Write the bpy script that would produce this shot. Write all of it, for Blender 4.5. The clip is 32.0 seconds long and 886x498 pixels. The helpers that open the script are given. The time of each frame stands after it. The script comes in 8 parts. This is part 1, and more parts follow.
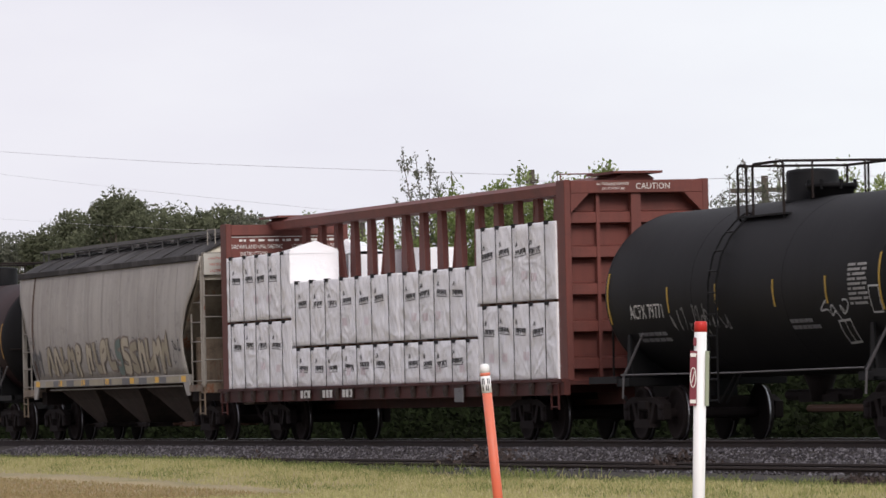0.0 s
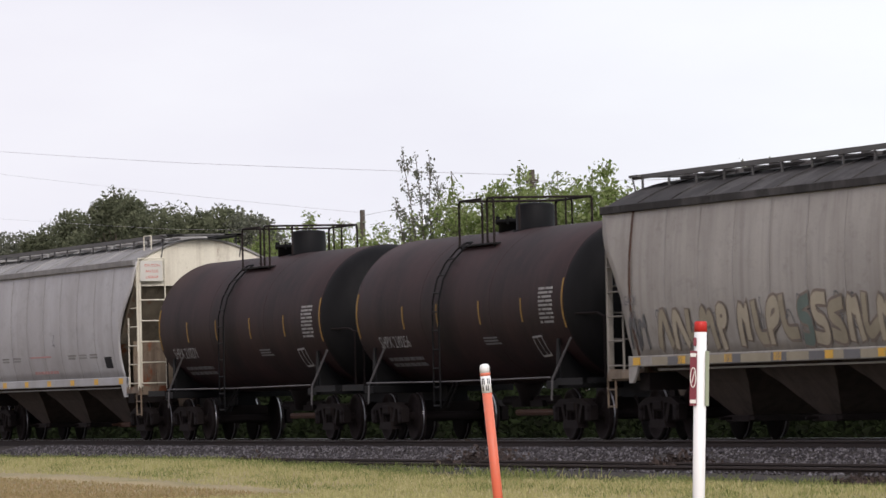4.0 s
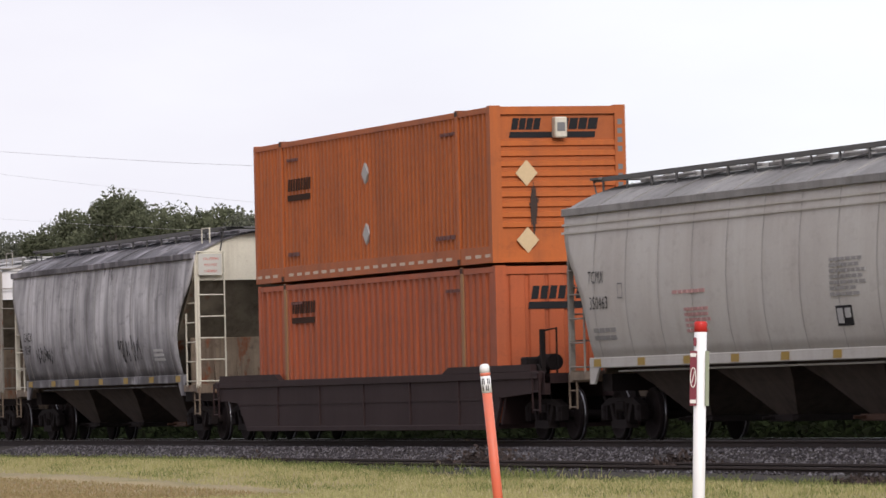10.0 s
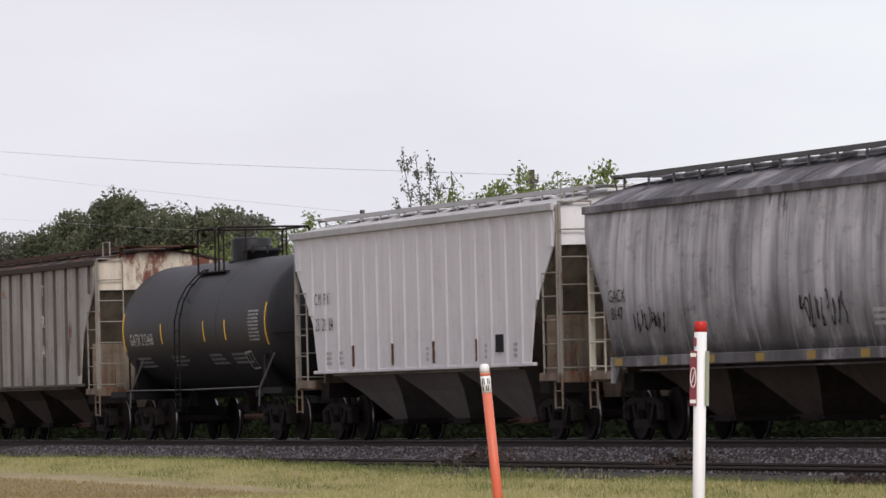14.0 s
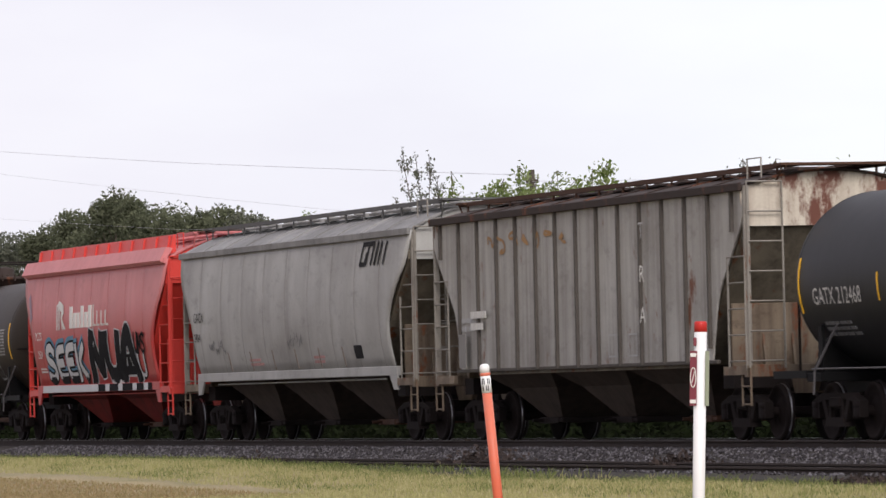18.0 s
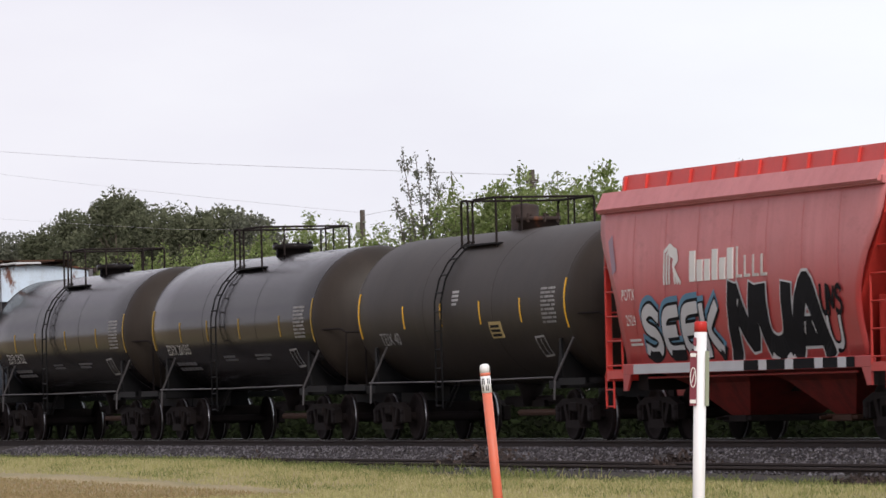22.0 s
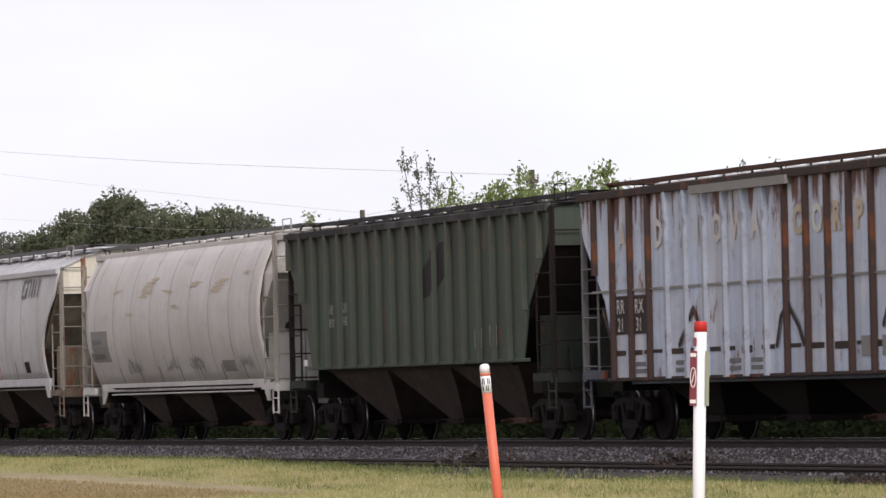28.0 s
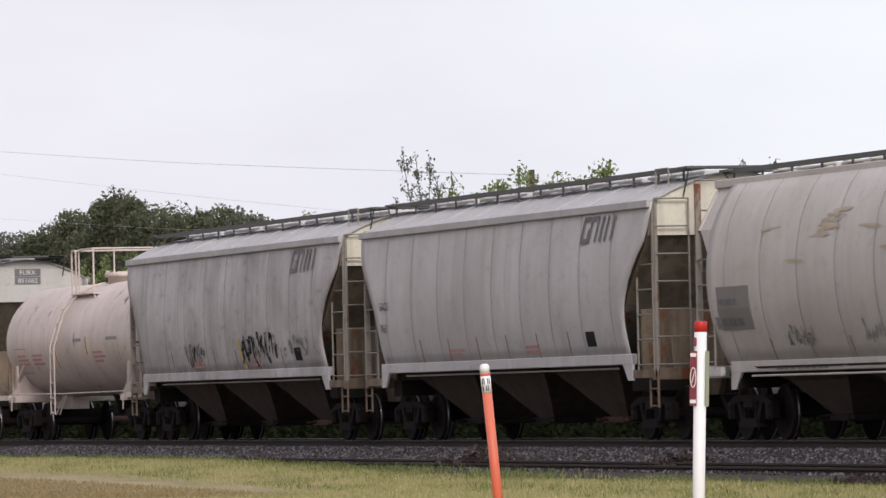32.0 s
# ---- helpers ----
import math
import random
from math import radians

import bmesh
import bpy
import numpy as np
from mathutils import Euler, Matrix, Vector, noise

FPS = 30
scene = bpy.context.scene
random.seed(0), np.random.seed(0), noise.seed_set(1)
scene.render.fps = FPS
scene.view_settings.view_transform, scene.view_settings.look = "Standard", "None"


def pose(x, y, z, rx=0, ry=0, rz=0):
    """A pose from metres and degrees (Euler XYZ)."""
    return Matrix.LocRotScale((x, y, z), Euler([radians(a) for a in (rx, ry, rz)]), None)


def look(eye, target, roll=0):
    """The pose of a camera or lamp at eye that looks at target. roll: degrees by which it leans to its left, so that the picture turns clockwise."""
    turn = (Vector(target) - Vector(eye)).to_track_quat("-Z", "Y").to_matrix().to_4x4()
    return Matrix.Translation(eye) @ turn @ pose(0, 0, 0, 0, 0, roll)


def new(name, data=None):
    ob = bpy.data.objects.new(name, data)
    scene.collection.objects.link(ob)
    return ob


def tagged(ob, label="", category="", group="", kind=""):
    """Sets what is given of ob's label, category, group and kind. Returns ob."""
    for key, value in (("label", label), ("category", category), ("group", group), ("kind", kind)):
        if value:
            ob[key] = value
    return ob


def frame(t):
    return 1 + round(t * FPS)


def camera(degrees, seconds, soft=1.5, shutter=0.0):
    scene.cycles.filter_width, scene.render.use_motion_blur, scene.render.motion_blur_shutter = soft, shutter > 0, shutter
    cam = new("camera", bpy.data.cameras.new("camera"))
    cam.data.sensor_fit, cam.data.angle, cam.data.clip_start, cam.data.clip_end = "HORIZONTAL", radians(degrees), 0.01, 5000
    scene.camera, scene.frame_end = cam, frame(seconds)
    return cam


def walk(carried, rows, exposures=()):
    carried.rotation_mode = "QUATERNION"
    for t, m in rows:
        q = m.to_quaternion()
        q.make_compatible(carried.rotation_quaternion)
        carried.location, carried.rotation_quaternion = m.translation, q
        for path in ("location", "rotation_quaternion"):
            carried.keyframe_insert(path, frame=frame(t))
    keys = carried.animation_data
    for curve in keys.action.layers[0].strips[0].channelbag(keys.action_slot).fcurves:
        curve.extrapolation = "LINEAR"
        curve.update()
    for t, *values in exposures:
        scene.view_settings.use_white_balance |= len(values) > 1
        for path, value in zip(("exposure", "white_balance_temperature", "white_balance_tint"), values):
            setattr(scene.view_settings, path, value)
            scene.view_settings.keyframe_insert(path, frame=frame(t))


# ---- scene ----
FOV = 8.4287
cam = camera(FOV, 32.0, soft=1.5, shutter=0.15)
EYE = Vector((0.0, -34.392, 0.8141))
YAW, PITCH, ROLL = radians(72.79765), radians(1.41232), -1.32555
AHEAD = Vector((-math.sin(YAW) * math.cos(PITCH), math.cos(YAW) * math.cos(PITCH), math.sin(PITCH)))
# the film camera's own slight gain changes as dark and pale cars pass
GAIN = [(0.0, -0.10), (1.0, -0.34), (2.0, -0.24), (3.0, -0.05), (6.0, 0.14), (8.0, 0.05), (10.0, 0.16), (12.0, 0.16), (13.0, -0.12), (14.0, -0.25), (16.5, 0.0), (18.0, 0.14), (22.0, 0.04), (24.0, 0.10), (27.0, 0.32), (29.0, 0.24), (31.0, -0.08), (32.0, -0.08)]
STAND = look(EYE, EYE + AHEAD * 100.0, ROLL)
walk(cam, [(0.0, STAND), (32.0, STAND)], exposures=[(t, 0.45 * e, 6470, 15) for t, e in GAIN])


def travel(t):
    """How far the train has rolled along x, in metres, counted from 10 s."""
    s = t - 10.0
    # a slight run-in of the couplings checks it within the first second
    k = min(1.0, max(0.0, (t - 0.5) / 0.4))
    return 10.8560 * s - 0.0073564 * s * s - 0.00003779 * s ** 3 + 0.36 * (1.0 - k * k * (3.0 - 2.0 * k))


# ---- world and sun ----
world = bpy.data.worlds.new("overcast")
scene.world = world
world.use_nodes = True
wn, wl = world.node_tree.nodes, world.node_tree.links
wn.clear()
w_out = wn.new("ShaderNodeOutputWorld")
w_bg = wn.new("ShaderNodeBackground")
w_sky = wn.new("ShaderNodeTexSky")
w_sky.sky_type = "NISHITA"
w_sky.sun_disc = False
w_sky.sun_elevation = radians(38)
w_sky.sun_rotation = radians(70)
w_sky.air_density, w_sky.dust_density = 1.0, 3.0
w_dim = wn.new("ShaderNodeMix")
w_dim.data_type, w_dim.blend_type = "RGBA", "MULTIPLY"
w_dim.inputs[0].default_value = 1.0
w_dim.inputs[7].default_value = (0.09, 0.09, 0.09, 1)
w_co = wn.new("ShaderNodeTexCoord")
w_map = wn.new("ShaderNodeMapping")
w_map.inputs["Scale"].default_value = (2.2, 2.2, 7.0)
w_noise = wn.new("ShaderNodeTexNoise")
w_noise.inputs["Scale"].default_value, w_noise.inputs["Detail"].default_value = 2.0, 6.0
w_ramp = wn.new("ShaderNodeValToRGB")
w_ramp.color_ramp.elements[0].position, w_ramp.color_ramp.elements[0].color = 0.36, (0.86, 0.85, 0.90, 1)
w_ramp.color_ramp.elements[1].position, w_ramp.color_ramp.elements[1].color = 0.60, (0.985, 0.995, 1.0, 1)
w_mix = wn.new("ShaderNodeMix")
w_mix.data_type = "RGBA"
w_mix.inputs[0].default_value = 0.93
wl.new(w_sky.outputs[0], w_dim.inputs[6])
wl.new(w_co.outputs["Generated"], w_map.inputs[0])
wl.new(w_map.outputs[0], w_noise.inputs["Vector"])
wl.new(w_noise.outputs["Fac"], w_ramp.inputs[0])
wl.new(w_dim.outputs[2], w_mix.inputs[6])
wl.new(w_ramp.outputs[0], w_mix.inputs[7])
w_hue = wn.new("ShaderNodeMapRange")
w_hue.inputs["From Min"].default_value, w_hue.inputs["From Max"].default_value = 0.12, 0.44
w_tint = wn.new("ShaderNodeMix")
w_tint.data_type = "RGBA"
w_tint.inputs[6].default_value = (0.965, 0.945, 1.0, 1)
w_tint.inputs[7].default_value = (0.935, 1.0, 0.99, 1)
w_all = wn.new("ShaderNodeMix")
w_all.data_type, w_all.blend_type = "RGBA", "MULTIPLY"
w_all.inputs[0].default_value = 1.0
wl.new(w_hue.outputs[0], w_tint.inputs[0])
wl.new(w_mix.outputs[2], w_all.inputs[6])
wl.new(w_tint.outputs[2], w_all.inputs[7])
wl.new(w_all.outputs[2], w_bg.inputs[0])
# the cloud is thinner, and so brighter, on the far side of the line
w_split = wn.new("ShaderNodeSeparateXYZ")
w_side = wn.new("ShaderNodeMapRange")
w_side.interpolation_type = "SMOOTHSTEP"
w_side.inputs["From Min"].default_value, w_side.inputs["From Max"].default_value = -0.5, 0.7
w_side.inputs["To Min"].default_value, w_side.inputs["To Max"].default_value = 0.70, 1.16
wl.new(w_co.outputs["Generated"], w_split.inputs[0])
wl.new(w_split.outputs["Y"], w_side.inputs[0])
wl.new(w_split.outputs["Y"], w_hue.inputs[0])
wl.new(w_side.outputs[0], w_bg.inputs[1])
wl.new(w_bg.outputs[0], w_out.inputs[0])

sun = new("sun", bpy.data.lights.new("sun", "SUN"))
sun.data.energy, sun.data.angle, sun.data.color = 2.4, radians(24), (1.0, 0.95, 0.88)
sun.matrix_world = look((60.0, -7.0, 36.0), (0.0, 0.0, 0.0))


# ---- materials ----
def material(name):
    m = bpy.data.materials.new(name)
    m.use_nodes = True
    t = m.node_tree
    return m, t.nodes, t.links, t.nodes["Principled BSDF"]


def mixed(nodes, links, fac, a, b, blend="MIX"):
    """A colour mix; a, b and fac are sockets or values."""
    n = nodes.new("ShaderNodeMix")
    n.data_type, n.blend_type = "RGBA", blend
    for slot, v in ((0, fac), (6, a), (7, b)):
        if isinstance(v, (int, float)):
            n.inputs[slot].default_value = v
        elif isinstance(v, tuple):
            n.inputs[slot].default_value = (*v, 1) if len(v) == 3 else v
        else:
            links.new(v, n.inputs[slot])
    return n.outputs[2]


def noisy(nodes, links, scale, detail=4.0, stretch=(1, 1, 1), rough=0.55, low=0.4, high=0.6, seed=0.0):
    """A noise in the object's own space, pushed through a ramp from low to high."""
    co = nodes.new("ShaderNodeTexCoord")
    mp = nodes.new("ShaderNodeMapping")
    mp.inputs["Scale"].default_value = stretch
    mp.inputs["Location"].default_value = (seed * 3.1, seed * 1.7, seed * 0.9)
    nz = nodes.new("ShaderNodeTexNoise")
    nz.inputs["Scale"].default_value, nz.inputs["Detail"].default_value = scale, detail
    nz.inputs["Roughness"].default_value = rough
    rp = nodes.new("ShaderNodeMapRange")
    rp.inputs["From Min"].default_value, rp.inputs["From Max"].default_value = low, high
    links.new(co.outputs["Object"], mp.inputs[0])
    links.new(mp.outputs[0], nz.inputs["Vector"])
    links.new(nz.outputs["Fac"], rp.inputs[0])
    return rp.outputs[0], nz.outputs["Fac"]


def bumped(nodes, links, bsdf, height, strength=0.2, distance=0.02):
    b = nodes.new("ShaderNodeBump")
    b.inputs["Strength"].default_value, b.inputs["Distance"].default_value = strength, distance
    links.new(height, b.inputs["Height"])
    links.new(b.outputs[0], bsdf.inputs["Normal"])


def scaled(nodes, links, socket, k):
    m = nodes.new("ShaderNodeMath")
    m.operation = "MULTIPLY"
    m.inputs[1].default_value = k
    links.new(socket, m.inputs[0])
    return m.outputs[0]


def paint(name, colour, dirt=(0.10, 0.085, 0.075), soil=0.35, streaks=0.4, rust=0.0, rough=0.5, seed=0.0,
          rust_colour=(0.16, 0.055, 0.025), fade=None, run=(2.2, 0.45, 0.75), weep=None, patch=0.0, patch_colour=(0.5, 0.5, 0.5), metal=0.0, gloss=0.35):
    """Weathered paint: base colour, broad soiling, runs down the side, rust patches and fine grain."""
    m, n, l, b = material(name)
    broad, _ = noisy(n, l, 0.55, 5, low=0.38, high=0.72, seed=seed)
    runs, _ = noisy(n, l, 1.6, 6, stretch=(run[0], run[0], 0.10), rough=0.65, low=run[1], high=run[2], seed=seed + 2)
    grain, fine = noisy(n, l, 28, 3, low=0.3, high=0.7, seed=seed)
    scuff, _ = noisy(n, l, 2.6, 9, stretch=(0.7, 1, 1.3), rough=0.78, low=0.53, high=0.70, seed=seed + 21)
    c = colour
    if patch:
        spots, _ = noisy(n, l, 1.1, 5, stretch=(1, 1, 0.6), low=0.5, high=0.58, seed=seed + 5)
        c = mixed(n, l, scaled(n, l, spots, patch), c, patch_colour)
    if fade:
        # paint bleached by weather over the upper part of the side
        co, sp, rg = n.new("ShaderNodeTexCoord"), n.new("ShaderNodeSeparateXYZ"), n.new("ShaderNodeMapRange")
        rg.interpolation_type = "SMOOTHSTEP"
        rg.inputs["From Min"].default_value, rg.inputs["From Max"].default_value = fade[0], fade[1]
        l.new(co.outputs["Object"], sp.inputs[0])
        l.new(sp.outputs["Z"], rg.inputs[0])
        c = mixed(n, l, rg.outputs[0], c, fade[2])
    c = mixed(n, l, scaled(n, l, broad, soil), c, dirt)
    c = mixed(n, l, scaled(n, l, runs, streaks), c, dirt)
    c = mixed(n, l, scaled(n, l, scuff, 0.9 * soil), c, tuple(0.75 * v for v in dirt))
    if rust:
        eaten, _ = noisy(n, l, 1.7, 8, stretch=(1, 1, 0.45), rough=0.7, low=0.62 - 0.22 * rust, high=0.68 - 0.18 * rust, seed=seed + 9)
        c = mixed(n, l, eaten, c, rust_colour)
    if weep:
        # rust that has crept down from the eave in uneven tongues
        _, tongue = noisy(n, l, 2.2, 8, stretch=(1.3, 1.3, 0.22), rough=0.7, seed=seed + 13)
        co, sp, rg = n.new("ShaderNodeTexCoord"), n.new("ShaderNodeSeparateXYZ"), n.new("ShaderNodeMapRange")
        rg.inputs["From Min"].default_value, rg.inputs["From Max"].default_value = weep[0], weep[1]
        rg.inputs["To Min"].default_value, rg.inputs["To Max"].default_value = -0.16, 0.16
        ad, cut = n.new("ShaderNodeMath"), n.new("ShaderNodeMapRange")
        cut.inputs["From Min"].default_value, cut.inputs["From Max"].default_value = 0.545, 0.60
        l.new(co.outputs["Object"], sp.inputs[0])
        l.new(sp.outputs["Z"], rg.inputs[0])
        l.new(rg.outputs[0], ad.inputs[0])
        l.new(tongue, ad.inputs[1])
        l.new(ad.outputs[0], cut.inputs[0])
        c = mixed(n, l, cut.outputs[0], c, weep[2])
    c = mixed(n, l, scaled(n, l, grain, 0.12), c, tuple(0.6 * v for v in dirt))
    l.new(c, b.inputs["Base Color"])
    b.inputs["Roughness"].default_value, b.inputs["Metallic"].default_value = rough, metal
    b.inputs["Specular IOR Level"].default_value = gloss
    bumped(n, l, b, fine, 0.12, 0.01)
    return m


def plain(name, colour, rough=0.6, vary=0.18, scale=9.0, metal=0.0, gloss=0.25):
    """A simple surface with two scales of slight variation."""
    m, n, l, b = material(name)
    big, _ = noisy(n, l, scale * 0.2, 3, low=0.3, high=0.75)
    small, fine = noisy(n, l, scale * 3, 4, low=0.3, high=0.7)
    c = mixed(n, l, scaled(n, l, big, vary), colour, tuple(0.45 * v for v in colour))
    c = mixed(n, l, scaled(n, l, small, vary * 0.6), c, tuple(min(1.0, 1.35 * v + 0.01) for v in colour))
    l.new(c, b.inputs["Base Color"])
    b.inputs["Roughness"].default_value, b.inputs["Metallic"].default_value = rough, metal
    b.inputs["Specular IOR Level"].default_value = 0.5 if metal else gloss
    bumped(n, l, b, fine, 0.1, 0.006)
    return m


def islands(name, colours, rough=0.8, translucent=0.0, gloss=0.25):
    """One colour a piece, picked along a ramp by chance; for leaves, blades and stones."""
    m, n, l, b = material(name)
    g = n.new("ShaderNodeNewGeometry")
    r = n.new("ShaderNodeValToRGB")
    r.color_ramp.elements[0].color = (*colours[0], 1)
    r.color_ramp.elements[1].color = (*colours[-1], 1)
    for i, c in enumerate(colours[1:-1]):
        e = r.color_ramp.elements.new((i + 1) / (len(colours) - 1))
        e.color = (*c, 1)
    l.new(g.outputs["Random Per Island"], r.inputs[0])
    l.new(r.outputs[0], b.inputs["Base Color"])
    b.inputs["Roughness"].default_value = rough
    b.inputs["Specular IOR Level"].default_value = gloss
    if translucent:
        tr = n.new("ShaderNodeBsdfTranslucent")
        mx = n.new("ShaderNodeMixShader")
        mx.inputs[0].default_value = translucent
        l.new(r.outputs[0], tr.inputs[0])
        l.new(b.outputs[0], mx.inputs[1])
        l.new(tr.outputs[0], mx.inputs[2])
        l.new(mx.outputs[0], n["Material Output"].inputs[0])
    return m


M_STEEL = paint("dark_running_gear", (0.016, 0.0130, 0.0130), (0.036, 0.027, 0.025), 0.5, 0.2, rough=0.8, gloss=0.08)
M_SHINY = plain("polished_tread", (0.50, 0.50, 0.52), 0.28, 0.1, metal=1.0)
M_TREAD = plain("worn_tread", (0.30, 0.30, 0.32), 0.34, 0.6, metal=1.0)
M_PLACARD = plain("greyed_sign_plate", (0.50, 0.49, 0.45), 0.55, 0.2)
M_WHEEL = paint("wheel_rust", (0.015, 0.0122, 0.0124), (0.030, 0.022, 0.021), 0.5, 0.2, rough=0.8, gloss=0.08)
M_BLACK = paint("black_tank_paint", (0.014, 0.0145, 0.017), (0.030, 0.030, 0.033), 0.4, 0.4, rough=0.5, seed=1, gloss=0.22)
M_SOOTBLACK = paint("soot_black_tank_paint", (0.006, 0.0062, 0.007), (0.017, 0.0165, 0.0175), 0.35, 0.35, rough=0.6, seed=5, gloss=0.1)
M_BROWN = paint("sooty_brown_tank_paint", (0.013, 0.0088, 0.0092), (0.056, 0.026, 0.026), 0.55, 0.45, rough=0.6, seed=3, gloss=0.12)
M_GLOSS = paint("glossy_black_tank_paint", (0.010, 0.0088, 0.0095), (0.026, 0.021, 0.020), 0.3, 0.3, rough=0.17, seed=4, gloss=0.11)
M_OLIVE = paint("dusty_olive_black_tank_paint", (0.026, 0.021, 0.017), (0.052, 0.040, 0.032), 0.5, 0.4, rough=0.5, seed=6, gloss=0.2)
M_CREAMTANK = paint("cream_tank_paint", (0.66, 0.58, 0.53), (0.30, 0.22, 0.19), 0.35, 0.3, 0.05, rough=0.45, seed=8)
M_CREAM = paint("cream_end_paint", (0.72, 0.69, 0.58), (0.16, 0.11, 0.08), 0.25, 0.45, 0.02, rough=0.5, seed=7)
# grime, with the shade under the cars also put into the bay colour
M_SHADEGREY = paint("grimy_shaded_bay_paint", (0.088, 0.069, 0.058), (0.026, 0.020, 0.018), 0.5, 0.6, rough=0.7, seed=2, gloss=0.15)
M_HOP_A = paint("aged_grey_hopper_paint", (0.43, 0.41, 0.38), (0.16, 0.14, 0.125), 0.4, 0.45, rough=0.55, seed=11, gloss=0.25)
M_HOP_B = paint("light_grey_hopper_paint", (0.50, 0.505, 0.52), (0.23, 0.205, 0.20), 0.4, 0.3, rough=0.5, seed=12, run=(1.3, 0.46, 0.74), gloss=0.25)
M_HOP_C = paint("pale_grey_hopper_paint", (0.53, 0.52, 0.49), (0.29, 0.24, 0.215), 0.35, 0.3, rough=0.5, seed=13, run=(1.3, 0.46, 0.74), gloss=0.25)
M_HOP_D = paint("sooty_streaked_hopper_paint", (0.17, 0.165, 0.173), (0.06, 0.057, 0.063), 0.65, 0.8, rough=0.65, seed=14, run=(1.6, 0.42, 0.74), gloss=0.15, fade=(1.4, 2.7, (0.68, 0.675, 0.70)), weep=(2.7, 6.4, (0.10, 0.097, 0.105)), patch=0.5, patch_colour=(0.62, 0.615, 0.64))
M_HOP_E = paint("white_corrugated_paint", (0.76, 0.76, 0.785), (0.46, 0.41, 0.41), 0.3, 0.3, rough=0.45, seed=15)
M_HOP_F = paint("dirty_tan_grey_paint", (0.47, 0.46, 0.43), (0.14, 0.12, 0.105), 0.5, 0.65, 0.08, rough=0.6, seed=16, run=(3.0, 0.42, 0.70))
M_HOP_G = paint("grey_green_hopper_paint", (0.45, 0.45, 0.435), (0.17, 0.155, 0.145), 0.5, 0.4, rough=0.5, seed=17, run=(1.0, 0.46, 0.72), gloss=0.25)
M_RED = paint("faded_red_paint", (0.48, 0.046, 0.044), (0.40, 0.10, 0.095), 0.4, 0.35, rough=0.45, seed=18, fade=(2.1, 3.3, (0.66, 0.23, 0.235)))
M_REDCLEAN = paint("bright_red_paint", (0.66, 0.055, 0.042), (0.34, 0.045, 0.038), 0.25, 0.25, rough=0.45, seed=19)
M_RUSTBLUE = paint("pale_blue_rusted_paint", (0.55, 0.64, 0.78), (0.27, 0.26, 0.29), 0.45, 0.6, 0.14, rough=0.6, seed=20, run=(3.0, 0.45, 0.72), weep=(2.5, 4.6, (0.12, 0.050, 0.035)), patch=0.6, patch_colour=(0.72, 0.72, 0.74))
M_BLUEEND = paint("pale_blue_end_paint", (0.60, 0.72, 0.84), (0.22, 0.20, 0.20), 0.3, 0.4, 0.30, rough=0.6, seed=38, rust_colour=(0.14, 0.055, 0.035))
M_DIRTYCREAM = paint("dirt_browned_cream_paint", (0.26, 0.205, 0.15), (0.060, 0.040, 0.030), 0.7, 0.85, 0.2, rough=0.65, seed=39, gloss=0.2)
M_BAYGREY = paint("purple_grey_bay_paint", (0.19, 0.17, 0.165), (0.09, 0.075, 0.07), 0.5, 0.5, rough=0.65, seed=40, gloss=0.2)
M_FINEINK = plain("worn_fine_print", (0.27, 0.265, 0.26), 0.6, 0.3)
M_BLUESLOPE = paint("dirty_blue_slope_paint", (0.105, 0.125, 0.155), (0.03, 0.03, 0.034), 0.6, 0.5, 0.2, rough=0.65, seed=47, gloss=0.2)
M_LADDER = paint("grimy_ladder_paint", (0.36, 0.34, 0.305), (0.10, 0.08, 0.065), 0.6, 0.5, 0.08, rough=0.6, seed=46, gloss=0.2)
M_DASH = plain("dull_white_dash", (0.60, 0.47, 0.36), 0.5, 0.3)
M_TANPLATE = plain("weathered_tan_plate", (0.56, 0.42, 0.25), 0.6, 0.35)
M_DAB = plain("pale_rust_bloom", (0.50, 0.42, 0.32), 0.8, 0.5, gloss=0.1)
# brown dirt, darkened as well for the shadow below the end cap
M_SLOPE = paint("dirty_shaded_slope_paint", (0.235, 0.205, 0.16), (0.034, 0.027, 0.022), 0.65, 0.6, 0.12, rough=0.65, seed=44, gloss=0.15)
# a darker copy of the red oxide, shade of sill and deck painted in
M_OXIDEDARK = paint("shaded_red_oxide_paint", (0.085, 0.026, 0.022), (0.030, 0.015, 0.014), 0.5, 0.5, rough=0.65, seed=45, gloss=0.2)
# the red car's paint darkened to hold the shade of its bays
M_REDSHADE = paint("shaded_red_bay_paint", (0.24, 0.028, 0.022), (0.06, 0.018, 0.016), 0.6, 0.6, rough=0.6, seed=42, gloss=0.2)
M_GREYRAIL = plain("worn_grey_pipe", (0.115, 0.11, 0.115), 0.5, 0.35)
M_RUSTRIB = paint("brown_rust_paint", (0.036, 0.022, 0.018), (0.020, 0.014, 0.012), 0.4, 0.4, 0.3, rough=0.75, seed=21)
M_RUSTY = paint("cream_paint_eaten_by_rust", (0.62, 0.57, 0.48), (0.2, 0.12, 0.08), 0.35, 0.5, 0.55, rough=0.65, seed=22, rust_colour=(0.13, 0.045, 0.03))
M_GREEN = paint("dull_green_paint", (0.046, 0.076, 0.052), (0.040, 0.030, 0.026), 0.6, 0.7, 0.10, rough=0.6, seed=23)
M_BEIGE = paint("warm_white_hopper_paint", (0.57, 0.555, 0.53), (0.34, 0.29, 0.25), 0.4, 0.3, rough=0.5, seed=24, patch=0.35, patch_colour=(0.52, 0.51, 0.50))
